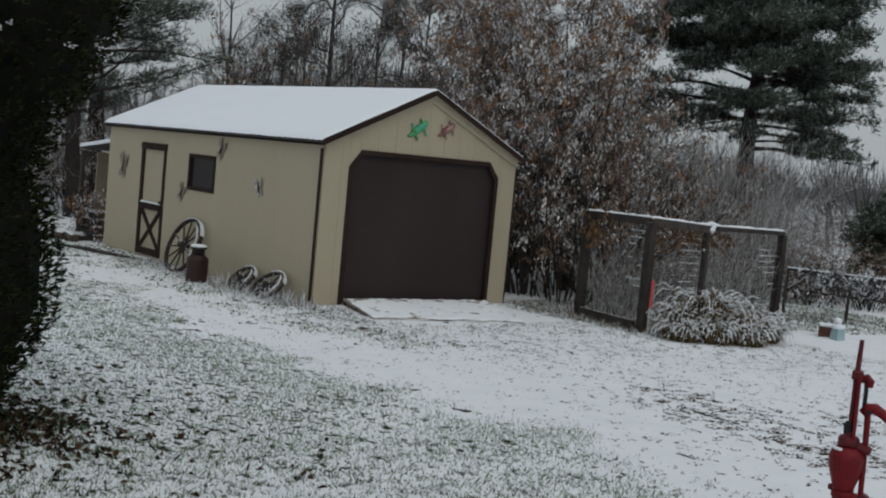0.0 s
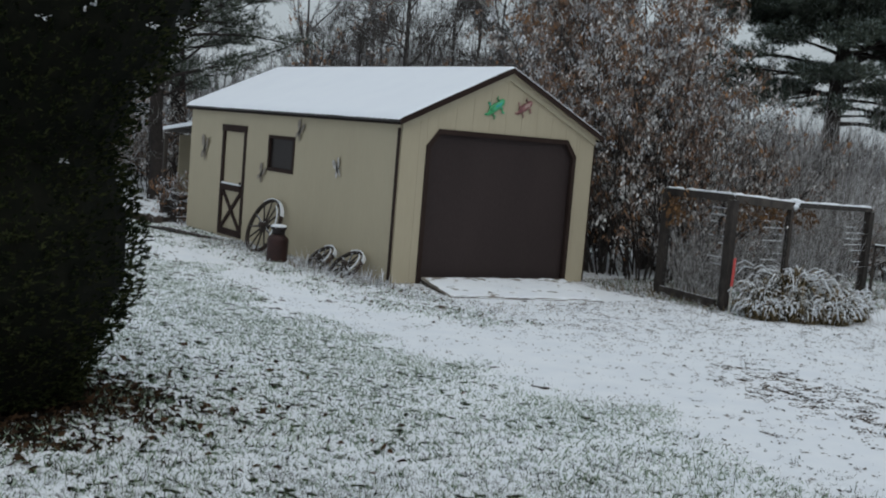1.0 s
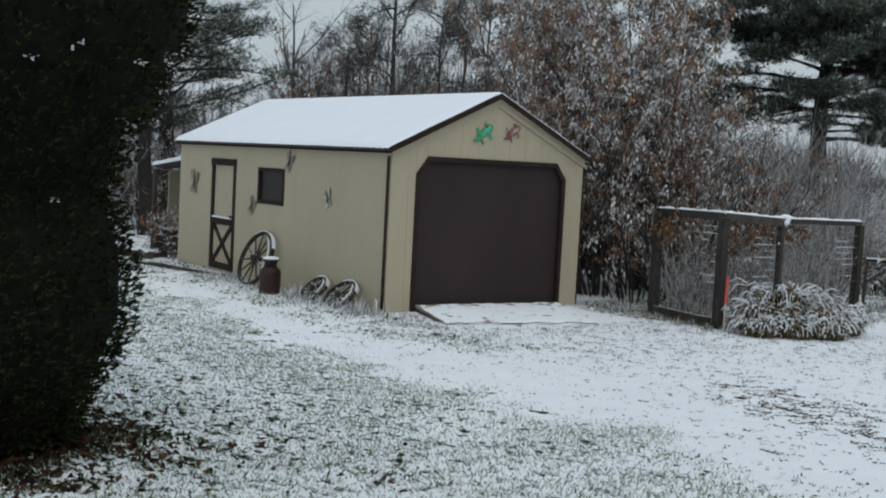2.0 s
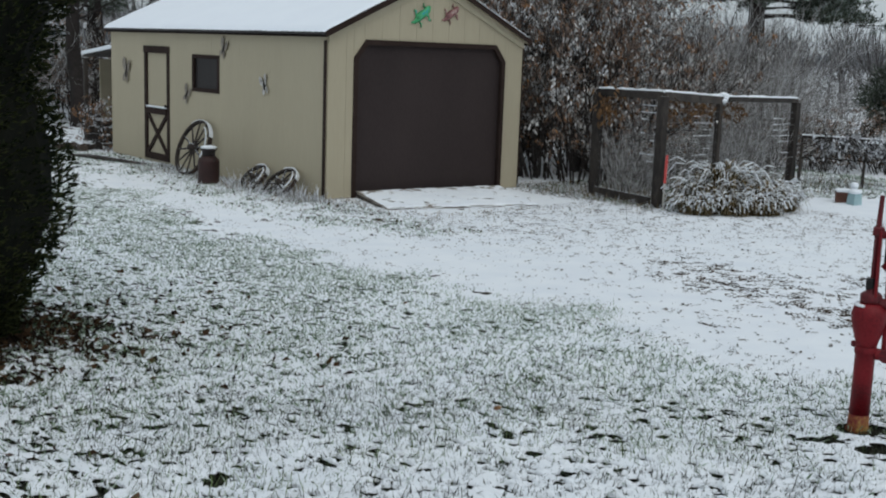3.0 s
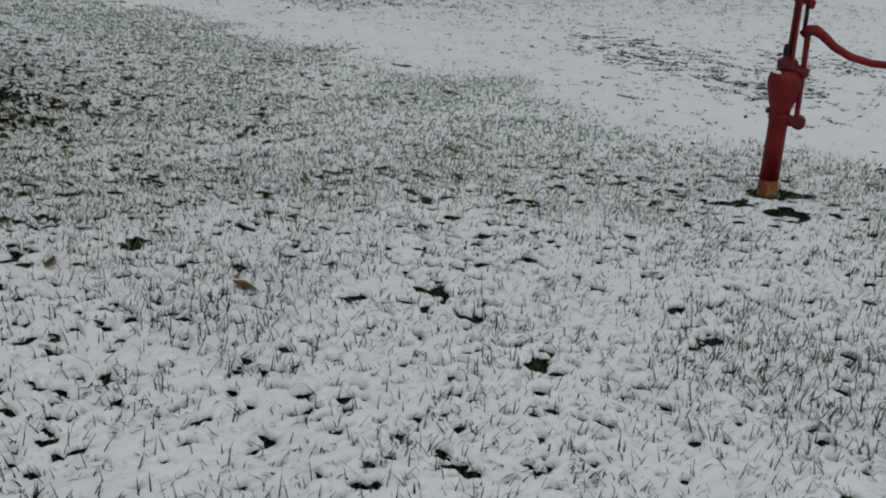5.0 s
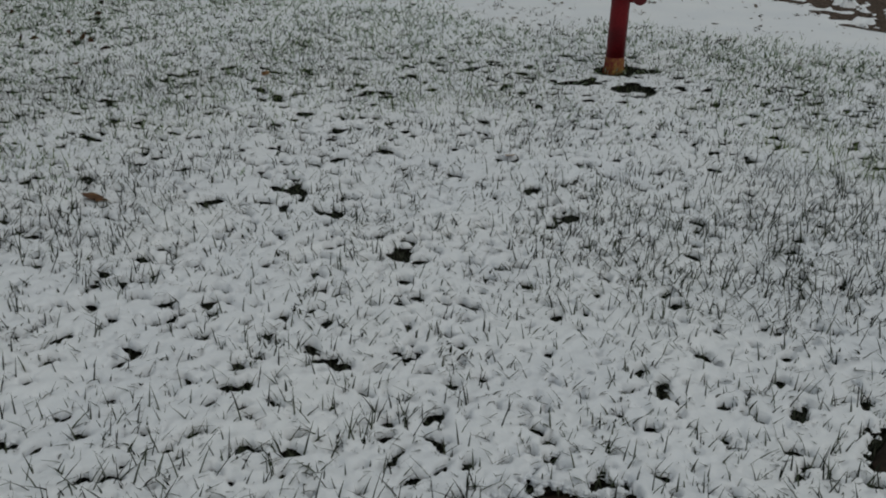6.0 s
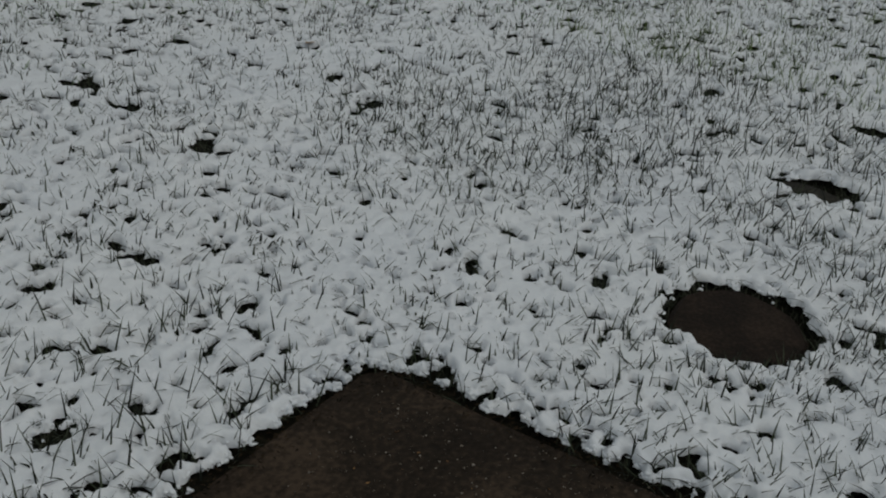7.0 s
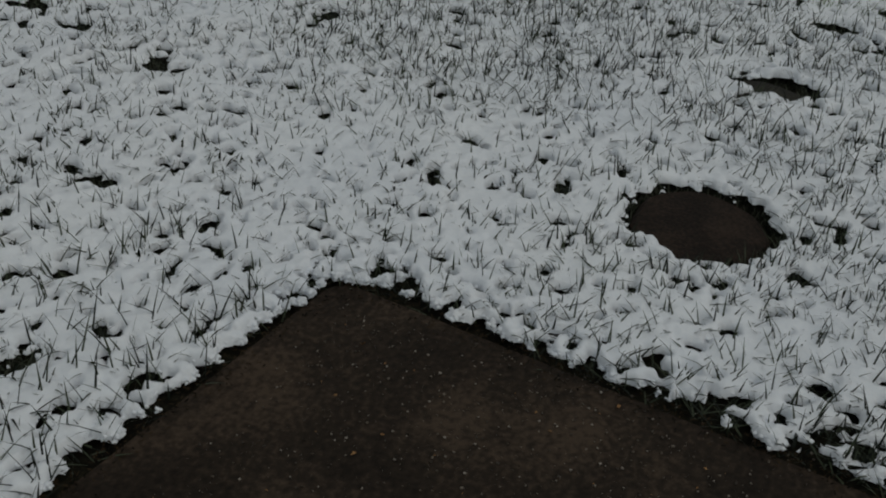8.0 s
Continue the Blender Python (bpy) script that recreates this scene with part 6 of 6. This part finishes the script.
def pine(m, h, crown0, reach, seed, label, tufts=9, trunk_r=0.2, gap=0.62, snow_share=0.22, size=0.24, open_low=True, side_n=4, bark="pine_bark"):
    """A pine: straight trunk, spreading limbs and flat pads of needles."""
    rng = np.random.default_rng(seed)
    segs = []
    pts = [np.array([0.0, 0, -0.1])]
    for k in range(10):
        q = pts[-1] + [rng.normal() * 0.05, rng.normal() * 0.05, h / 10]
        segs.append((*pts[-1], *q, trunk_r * (1 - 0.085 * k), trunk_r * (1 - 0.085 * (k + 1))))
        pts.append(q)
    ends, dirs = [], []
    z = crown0
    while z < h - 0.3:
        u = (z - crown0) / (h - crown0)
        for k in range(2 if z < crown0 + 1.3 and h > 6 else rng.integers(4, 7)):
            a = rng.uniform(0, 2 * np.pi)
            ln = reach * (math.sin(math.pi * min(1, 0.33 + 0.67 * u)) ** 0.8 + 0.12) * rng.uniform(0.65, 1.1)
            i = min(int(z / h * 10), 9)
            p = pts[i] + (pts[i + 1] - pts[i]) * (z / h * 10 - i)
            d = np.array([math.cos(a), math.sin(a), rng.uniform(0.05, 0.5)])
            n = 6
            r = 0.012 + 0.011 * ln
            for j in range(n):
                d = d + rng.normal(size=3) * [0.14, 0.14, 0.07]
                d /= np.linalg.norm(d)
                q = p + d * ln / n
                segs.append((*p, *q, r * (1 - 0.13 * j), r * (1 - 0.13 * (j + 1))))
                p = q
                if j >= (2 if open_low else 1):
                    for t in range(side_n):
                        b = a + rng.uniform(-1.3, 1.3)
                        sd = np.array([math.cos(b), math.sin(b), rng.uniform(0.0, 0.35)])
                        sl = ln * rng.uniform(0.12, 0.3)
                        e = q + sd * sl
                        segs.append((*q, *e, 0.009, 0.004))
                        for w in (0.4, 0.62, 0.82, 1.0):
                            ends.append(q + sd * sl * w + rng.normal(size=3) * 0.05)
                            dirs.append(sd * 0.5 + [0, 0, 0.55])
        z += gap * rng.uniform(0.6, 1.1)
    ends, dirs = np.array(ends), np.array(dirs)
    t = thing("pine_tree", m, label, "tree", "pines behind the yard")
    smooth(hang("trunk", raw_mesh("trunk", *sticks(segs, 5)), M[bark], t))
    hang("needles", raw_mesh("needles", *needle_tufts(rng, ends, dirs, tufts, size, 0.1)), M["needle"], t)
    pick = rng.random(len(ends)) < 0.6
    hang("needle_snow", raw_mesh("needle_snow", *needle_tufts(rng, ends[pick] + [0, 0, 0.04], dirs[pick], max(1, int(tufts * snow_share / 0.6)), size * 0.8)), M["snow_leaf"], t, "light snow on the needles")
    return t


def pad_pine(m, h, low, crown, reach, seed):
    """A pine with a bare lower trunk, a few drooping limbs, and a crown of layered pads."""
    rng = np.random.default_rng(seed)
    segs = []
    for k in range(14):
        segs.append((0.03 * math.sin(k), 0.03 * math.cos(k * 1.3), h * k / 14 - 0.05, 0.03 * math.sin(k + 1), 0.03 * math.cos(k * 1.3 + 1.3), h * (k + 1) / 14, 0.31 * (1 - 0.065 * k), 0.31 * (1 - 0.065 * (k + 1))))
    ends, dirs = [], []
    # bare drooping limbs, then tiers of full ones
    limbs = [(low + 0.3 + 1.7 * rng.random(), 2.4 * k + 0.4 * rng.random(), 0) for k in range(12)]
    limbs += [(low + 0.55, -0.95, 1), (low + 0.8, -0.75, 1), (low + 0.95, -0.5, 1), (low + 0.35, -1.25, 1)]
    z = crown
    while z < h:
        limbs += [(z + 0.22 * rng.normal(), 2 * np.pi * (k + rng.random()) / 8, 1) for k in range(8)]
        z += 0.4
    for z, a, full in limbs:
        ln = reach * rng.uniform(0.62, 1.08) * (1 if z < crown + 2.6 else max(0.2, (h + 0.8 - z) / (h - crown - 1.8)))
        if z < crown:
            ln *= 0.75 if full else 0.85
        p = np.array([0, 0, z])
        d = np.array([math.cos(a), math.sin(a), 0.2 + 0.14 * rng.normal() if full else 0.0 + 0.14 * rng.normal()])
        r = 0.025 + (0.014 if full else 0.011) * ln
        for j in range(7):
            d = d + rng.normal(size=3) * [0.14, 0.14, 0.07] - [0, 0, 0.035]
            d /= np.linalg.norm(d)
            q = p + d * ln / 7
            segs.append((*p, *q, r * (1 - 0.13 * j), r * (1 - 0.13 * (j + 1))))
            p = q
            if j < ((3 if z < crown + 1.1 else 1) if full else 4):
                continue
            for t in range(5 if full else 3):
                b = a + rng.uniform(-1.4, 1.4)
                sd = np.array([math.cos(b), math.sin(b), rng.uniform(-0.15, 0.4)])
                sl = rng.uniform(0.25, 0.8)
                segs.append((*q, *(q + sd * sl), 0.012, 0.005))
                # a flat pad of tufts about the side twig
                n = 12 if full else 6
                w = rng.uniform(0.25, 1.05, n)[:, None]
                ends.append(q + sd * sl * w + rng.normal(size=(n, 3)) * [0.13, 0.13, 0.06])
                dirs.append(sd * 0.4 + rng.normal(size=(n, 3)) * 0.3 + [0, 0, 0.55])
    ends, dirs = np.concatenate(ends), np.concatenate(dirs)
    t = thing("pine_tree", m, "tall dark pine with a bare trunk and layered pads of needles", "tree", "pines behind the yard")
    smooth(hang("trunk", raw_mesh("trunk", *sticks(segs, 6)), M["pine_bark"], t))
    hang("needles", raw_mesh("needles", *needle_tufts(rng, ends, dirs, 7, 0.17)), M["needle"], t)
    pick = rng.random(len(ends)) < 0.8
    hang("needle_snow", raw_mesh("needle_snow", *needle_tufts(rng, ends[pick] + [0, 0, 0.06], dirs[pick], 3, 0.13)), M["rime"], t, "light rime on the needles")
    return t


def arborvitae(m, seed):
    """A dense upright evergreen, browsed narrow below; scale-like sprays over a solid dark core that blocks light."""
    rng = np.random.default_rng(seed)
    hz = [0.05, 0.4, 0.8, 1.2, 1.6, 2.0, 2.3, 2.6, 3.2, 4.2, 5.2, 5.8]
    rz = [0.7, 0.9, 1.06, 1.05, 0.92, 1.07, 1.29, 1.41, 1.45, 1.15, 0.6, 0.08]
    t = thing("evergreen_hedge", m, "dense dark arborvitae hedge flecked with snow", "evergreen")
    # added solid filler: stops light between the sprays, dark like a shaded inside
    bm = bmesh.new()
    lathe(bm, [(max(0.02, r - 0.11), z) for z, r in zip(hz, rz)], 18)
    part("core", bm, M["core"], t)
    bm = bmesh.new()
    for k in range(5):
        a = 1.3 * k
        tube(bm, [(0.1 * math.cos(a), 0.1 * math.sin(a), -0.05), (0.2 * math.cos(a), 0.2 * math.sin(a), 0.5)], [0.05, 0.035], 6)
    part("trunk", bm, M["pine_bark"], t)
    n = 25000
    z = 0.06 + 5.74 * rng.random(n) ** 1.35
    a = rng.uniform(0, 2 * np.pi, n)
    lump = 0.13 * (vnoise(a * 1.2 + 20, z, 0.5, 61) - 0.5) + 0.13 * (vnoise(a * 1.2 + 20, z, 0.17, 62) - 0.5)
    r = np.interp(z, hz, rz) + lump - 0.14 * rng.random(n)
    c = np.stack([r * np.cos(a), r * np.sin(a), z], axis=1)
    out = np.stack([np.cos(a), np.sin(a), np.zeros(n)], axis=1)
    d = out * 0.75 + unit(rng, n) * 0.45 + [0, 0, 0.35]
    side = np.cross(out, [0, 0, 1]) + unit(rng, n) * 0.5
    # each spray is a fan of leaflets
    k = 8
    cc, dd, ss = np.repeat(c, k, 0), np.repeat(d, k, 0), np.repeat(side, k, 0)
    fan = np.tile(np.linspace(-1, 1, k), n)[:, None]
    ln = rng.uniform(0.026, 0.056, n * k) * (1 - 0.35 * np.abs(fan[:, 0]))
    v, f = leaves(cc + dd * np.abs(fan) * -0.02, dd + ss * fan * 0.9 + unit(rng, n * k) * 0.25, unit(rng, n * k), ln, ln * 0.28, 0.12)
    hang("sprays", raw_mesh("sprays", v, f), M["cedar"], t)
    # snow lodged on ledges of foliage, thicker high up
    ledge = vnoise(a * 1.2 + 20, z, 0.17, 62) + 0.5 * vnoise(a * 1.2 + 20, z, 0.4, 65)
    pick = (rng.random(n) < 0.006 + 0.14 * sstep(1.02, 1.2, ledge) * sstep(1.9, 2.7, z)) & (z > 1.2)
    p = c[pick] + out[pick] * 0.06 + [0, 0, 0.05]
    q = len(p)
    w = 6
    pp = np.repeat(p, w, 0) + rng.normal(size=(q * w, 3)) * [0.022, 0.022, 0.01]
    v, f = leaves(pp, np.repeat(out[pick] * 0.6, w, 0) + unit(rng, q * w) * 0.6 - [0, 0, 0.25], np.cross(np.repeat(out[pick], w, 0), [0, 0, 1]) + unit(rng, q * w) * 0.3, rng.uniform(0.015, 0.038, q * w), rng.uniform(0.012, 0.022, q * w), 0.3)
    tagged(hang("snow_dusting", raw_mesh("snow_dusting", v, f), M["snow_leaf"], t, "flecks of snow"), kind="stuff")
    return t


arborvitae(pose(-7.05, -6.0, gz(-7.05, -6.0)), 3)

# russet shrubs beside and behind the shed
leafy_shrub(pose(6.6, 1.2, 0), 6.4, 1.6, 20, 11, 27000, "tall many-stemmed shrub holding russet leaves and snow", 0.38)
leafy_shrub(pose(5.0, 1.0, 0), 4.6, 1.3, 12, 12, 9000, "dark leafy shrub with snowy leaves close to the shed", 0.42)
leafy_shrub(pose(7.4, 5.6, 0), 7.6, 2.3, 12, 13, 7500, "tall thin-leaved shrub behind the shed roof", 0.12)
leafy_shrub(pose(8.0, 4.6, 0), 6.6, 1.4, 12, 14, 12000, "tall brown-leaved shrub behind the pen", 0.14)
leafy_shrub(pose(4.4, 9.8, 0), 5.0, 1.6, 9, 15, 1500, "sparse leafless shrub behind the shed", 0.2)

# pale twiggy shrubs behind the pen
for k, (x, y, h) in enumerate([(8.6, 0.6, 2.2), (9.6, 0.0, 2.5), (10.6, 0.9, 2.9), (10.9, 0.5, 2.7), (7.2, -0.6, 1.6), (6.3, -1.1, 1.1), (7.6, -1.3, 1.2), (5.4, -0.7, 1.4), (6.2, 0.2, 1.8), (7.4, 0.5, 2.0), (8.3, -0.3, 1.9), (9.1, -0.9, 1.9), (5.0, -1.3, 0.9), (9.8, 1.6, 2.7), (11.2, 1.8, 2.8), (12.2, 1.7, 2.6), (12.4, 0.9, 1.6), (13.4, 0.7, 1.5), (13.6, 2.2, 2.6), (12.0, -0.3, 2.0), (14.2, 0.0, 1.7)]):
    twig_shrub(pose(x, y, 0), h * (0.62 if x > 11.9 and y < 0.5 else 1.0 if x > 13 and y < 1 else 1.3 if x > 8.5 else 1.1), 70 + k, "thin pale twiggy shrub dusted with snow", 34 + 26 * (k % 3 == 0))

# dark thicket behind the shrubs and the pen
thicket = None
rng = np.random.default_rng(123)
for k, (x, y) in enumerate([(5.6, 2.6), (6.6, 3.4), (8.0, 2.4), (7.6, 0.9), (9.2, 1.8), (6.6, 0.4), (5.4, 0.4), (9.0, 4.8), (6.0, 7.6), (8.6, 8.4), (4.9, 11.0), (7.2, 12.0), (10.4, 9.0)]):
    m = pose(x, y, 0, 0, 0, rng.uniform(0, 360))
    if thicket is None:
        thicket = dark_thicket(m, 2.6, 140)
    else:
        c = copy_thing(thicket, m)
        s = rng.uniform(0.75, 1.35)
        c.scale = (s, s, s)

# low dark brush beyond the trellis
for x, y, s in ((11.6, -0.6, 0.4), (12.6, -1.3, 0.42), (13.4, -0.4, 0.5), (13.8, -2.2, 0.42), (14.8, -1.2, 0.5), (15.2, -3.0, 0.45), (12.6, 0.4, 0.5), (16.4, -2.2, 0.55), (11.0, 0.3, 0.42)):
    c = copy_thing(thicket, pose(x, y, 0, 0, 0, 90 * x))
    c.scale = (1.6 * s, 1.6 * s, s)

# pines
pad_pine(pose(15.8, 4.3, 0), 10.5, 2.9, 4.3, 3.0, 5)
left_pine = pine(pose(1.7, 13.4, 0), 10.0, 2.6, 3.0, 6, "dark leaning pine with drooping snowy limbs", 7, 0.22, 0.66, 0.22, 0.2)
copy_thing(left_pine, pose(3.9, 17.5, 0, 0, 0, 130))
copy_thing(left_pine, pose(0.0, 19.0, 0, 0, 0, 230))
copy_thing(left_pine, pose(-3.2, 17.0, 0, 0, 0, 40))
for x, y, a in ((3.2, 22.5, 70), (6.2, 24.0, 200), (0.8, 26.0, 300), (-2.5, 24.0, 150)):
    copy_thing(left_pine, pose(x, y, -0.2, 0, 0, a))
for x, y in ((0.6, 15.8), (2.6, 15.4), (4.6, 15.2), (-1.2, 17.2), (1.6, 19.5), (3.8, 20.5), (-2.8, 19.4), (5.8, 18.5)):
    copy_thing(thicket, pose(x, y, 0, 0, 0, 47 * x))

# bare and half-bare trees behind the shed: bearing, distance, scale
def haze_tree(m, h, seed, label):
    """An open tree on a clear trunk, its limbs arching out and up and fogged with fine twigs."""
    rng = np.random.default_rng(seed)
    segs, tips = [], []
    for k in range(12):
        segs.append((0.06 * math.sin(0.9 * k), 0.0, h * k / 12 - 0.1, 0.06 * math.sin(0.9 * k + 0.9), 0.0, h * (k + 1) / 12 - 0.1, 0.17 * (1 - 0.07 * k), 0.17 * (1 - 0.07 * (k + 1))))
    for k in range(19):
        z = h * (0.26 + 0.7 * (k + rng.random()) / 19)
        a = 2.4 * k + 0.5 * rng.random()
        grow(rng, (0, 0, z), (math.cos(a), math.sin(a), rng.uniform(0.15, 0.9)), h * rng.uniform(0.24, 0.4) * (1.15 - 0.6 * z / h), rng.uniform(0.04, 0.07), 2, segs, tips, 0.17, 0.03, 7, 0.45, 0.8, 6, 0.25)
    t = tree_object("bare_tree", m, label, "bare trees behind the shed", segs, 3)
    c = np.array(tips)
    n = 9000
    p = c[rng.integers(0, len(c), n)] + rng.normal(size=(n, 3)) * [0.14, 0.14, 0.1]
    d = (p - [0, 0, h * 0.45]) * [1, 1, 0.5] / h + unit(rng, n) * 0.45 + [0, 0, 0.12]
    hang("fine_twig_mass", raw_mesh("fine_twig_mass", *leaves(p, d, unit(rng, n), rng.uniform(0.16, 0.42, n), rng.uniform(0.01, 0.022, n), 0.2)), M["fine_twig"], t, "haze of fine grey-brown twigs")
    return t


def afar(bearing, r):
    a = radians(bearing)
    return FOOT[0] + r * math.sin(a), FOOT[1] + r * math.cos(a)


x, y = afar(33.2, 40)
haze = haze_tree(pose(x, y, 0, 0, 0, 70), 10.0, 33, "open bare tree with arching limbs and a haze of twigs")
rng = np.random.default_rng(90)
for bearing, r, size in ((30.9, 47, 0.72), (35.6, 46, 0.88), (29.0, 44, 0.6), (27.8, 42, 0.44), (38.0, 50, 0.95), (40.8, 52, 1.0), (44.0, 55, 1.0), (47.5, 58, 0.95), (50.5, 60, 0.7), (15.0, 48, 1.0), (11.0, 52, 1.0), (25.2, 56, 0.5), (36.8, 62, 1.1), (32.0, 64, 1.0)):
    x, y = afar(bearing, r)
    c = copy_thing(haze, pose(x, y, -0.1, 0, 0, rng.uniform(0, 360)))
    c.scale = (size * rng.uniform(0.9, 1.15), size * rng.uniform(0.9, 1.15), size)
slim = bare_tree(pose(*afar(28.6, 40), 0), 7.6, 22, "slim bare tree with snowy twigs", 8)
for bearing, r, size in ((26.9, 43, 0.62), (30.2, 58, 0.9), (42.5, 60, 1.1), (46.0, 50, 1.0)):
    c = copy_thing(slim, pose(*afar(bearing, r), 0, 0, 0, rng.uniform(0, 360)))
    c.scale = (size, size, size)
brush = twig_shrub(pose(13.0, 16.0, 0), 2.6, 99, "grey twiggy brush at the wood's edge", 26)
for k in range(64):
    a, r = radians(rng.uniform(8, 55)), rng.uniform(27, 55)
    c = copy_thing(brush, pose(FOOT[0] + r * math.sin(a), FOOT[1] + r * math.cos(a), 0, 0, 0, rng.uniform(0, 360)))
    s = rng.uniform(0.9, 1.5)
    c.scale = (s, s, s)

for k in range(16):
    a, r = radians(rng.uniform(52, 66)), rng.uniform(32, 60)
    c = copy_thing(brush, pose(FOOT[0] + r * math.sin(a), FOOT[1] + r * math.cos(a), -0.1, 0, 0, rng.uniform(0, 360)))
    s = rng.uniform(0.65, 0.95)
    c.scale = (s * 1.8, s * 1.8, s)


def far_woods():
    """A grey mass of leafless woods well behind the yard; the air's haze is in their pale colour."""
    rng = np.random.default_rng(201)
    trunks, c, d = [], [], []
    for k in range(220):
        a, r = radians(rng.uniform(4, 68)), rng.uniform(42, 90)
        x, y, h = FOOT[0] + r * math.sin(a), FOOT[1] + r * math.cos(a), rng.uniform(5.0, 8.5) * (0.7 + r / 140) * (0.6 if radians(21.5) < a < radians(28.5) else 0.42 if a > radians(50) else 1.0)
        trunks.append((x, y, -0.2, x + 0.3 * rng.normal(), y + 0.3 * rng.normal(), h * 0.9, 0.1, 0.03))
        n = 230
        q = unit(rng, n) * (rng.random((n, 1)) ** 0.4) * [h * 0.26, h * 0.26, h * 0.4] + [x, y, h * 0.58]
        c.append(q)
        d.append((q - [x, y, h * 0.3]) * [1, 1, 0.8] + unit(rng, n) * h * 0.12)
    c, d = np.concatenate(c), np.concatenate(d)
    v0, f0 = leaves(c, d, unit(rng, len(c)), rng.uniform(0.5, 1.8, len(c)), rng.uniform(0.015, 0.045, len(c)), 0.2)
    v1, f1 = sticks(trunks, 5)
    tagged(hang("far_woods", raw_mesh("far_woods", np.concatenate([v0, v1]), np.concatenate([f0, f1 + len(v0)])), M["hazed_twig"], None), "leafless woods far behind the shed, paled grey as if by haze", "woods", kind="stuff")


far_woods()

# dark conifers farther off on the open side
far_pine = pine(pose(16.2, 0.1, 0), 2.2, 0.15, 0.95, 17, "small dark conifer beyond the trellis", 8, 0.06, 0.24, 0.12, 0.17, False)
for x, y, s, a in ((17.4, -0.6, 1.5, 80), (18.6, -1.4, 1.6, 140), (19.0, 1.7, 1.25, 200), (20.4, -1.8, 1.9, 30)):
    c = copy_thing(far_pine, pose(x, y, -0.05, 0, 0, a))
    c.scale = (s, s, s)


def hill():
    """A low wooded ridge far beyond the yard."""
    bm = bmesh.new()
    rows = []
    n = 160
    for i in range(n + 1):
        a = radians(-20 + 130 * i / n)
        h = 5 + 7 * (noise.noise((i * 0.05, 0.3, 0)) + 0.4) + 3 * noise.noise((i * 0.4, 1, 0)) + 2 * noise.noise((i * 1.7, 2, 0))
        rows.append([bm.verts.new((FOOT[0] + r * math.sin(a), FOOT[1] + r * math.cos(a), z)) for r, z in ((760, -2), (800, h * 0.55), (840, h * 0.92), (900, h), (960, -2))])
    for a, b in zip(rows, rows[1:]):
        for j in range(4):
            bm.faces.new((a[j], b[j], b[j + 1], a[j + 1]))
    tagged(smooth(part("backdrop", bm, M["hill"], None)), "distant wooded ridge coloured blue-grey as if by haze", "hill", kind="structure")


hill()
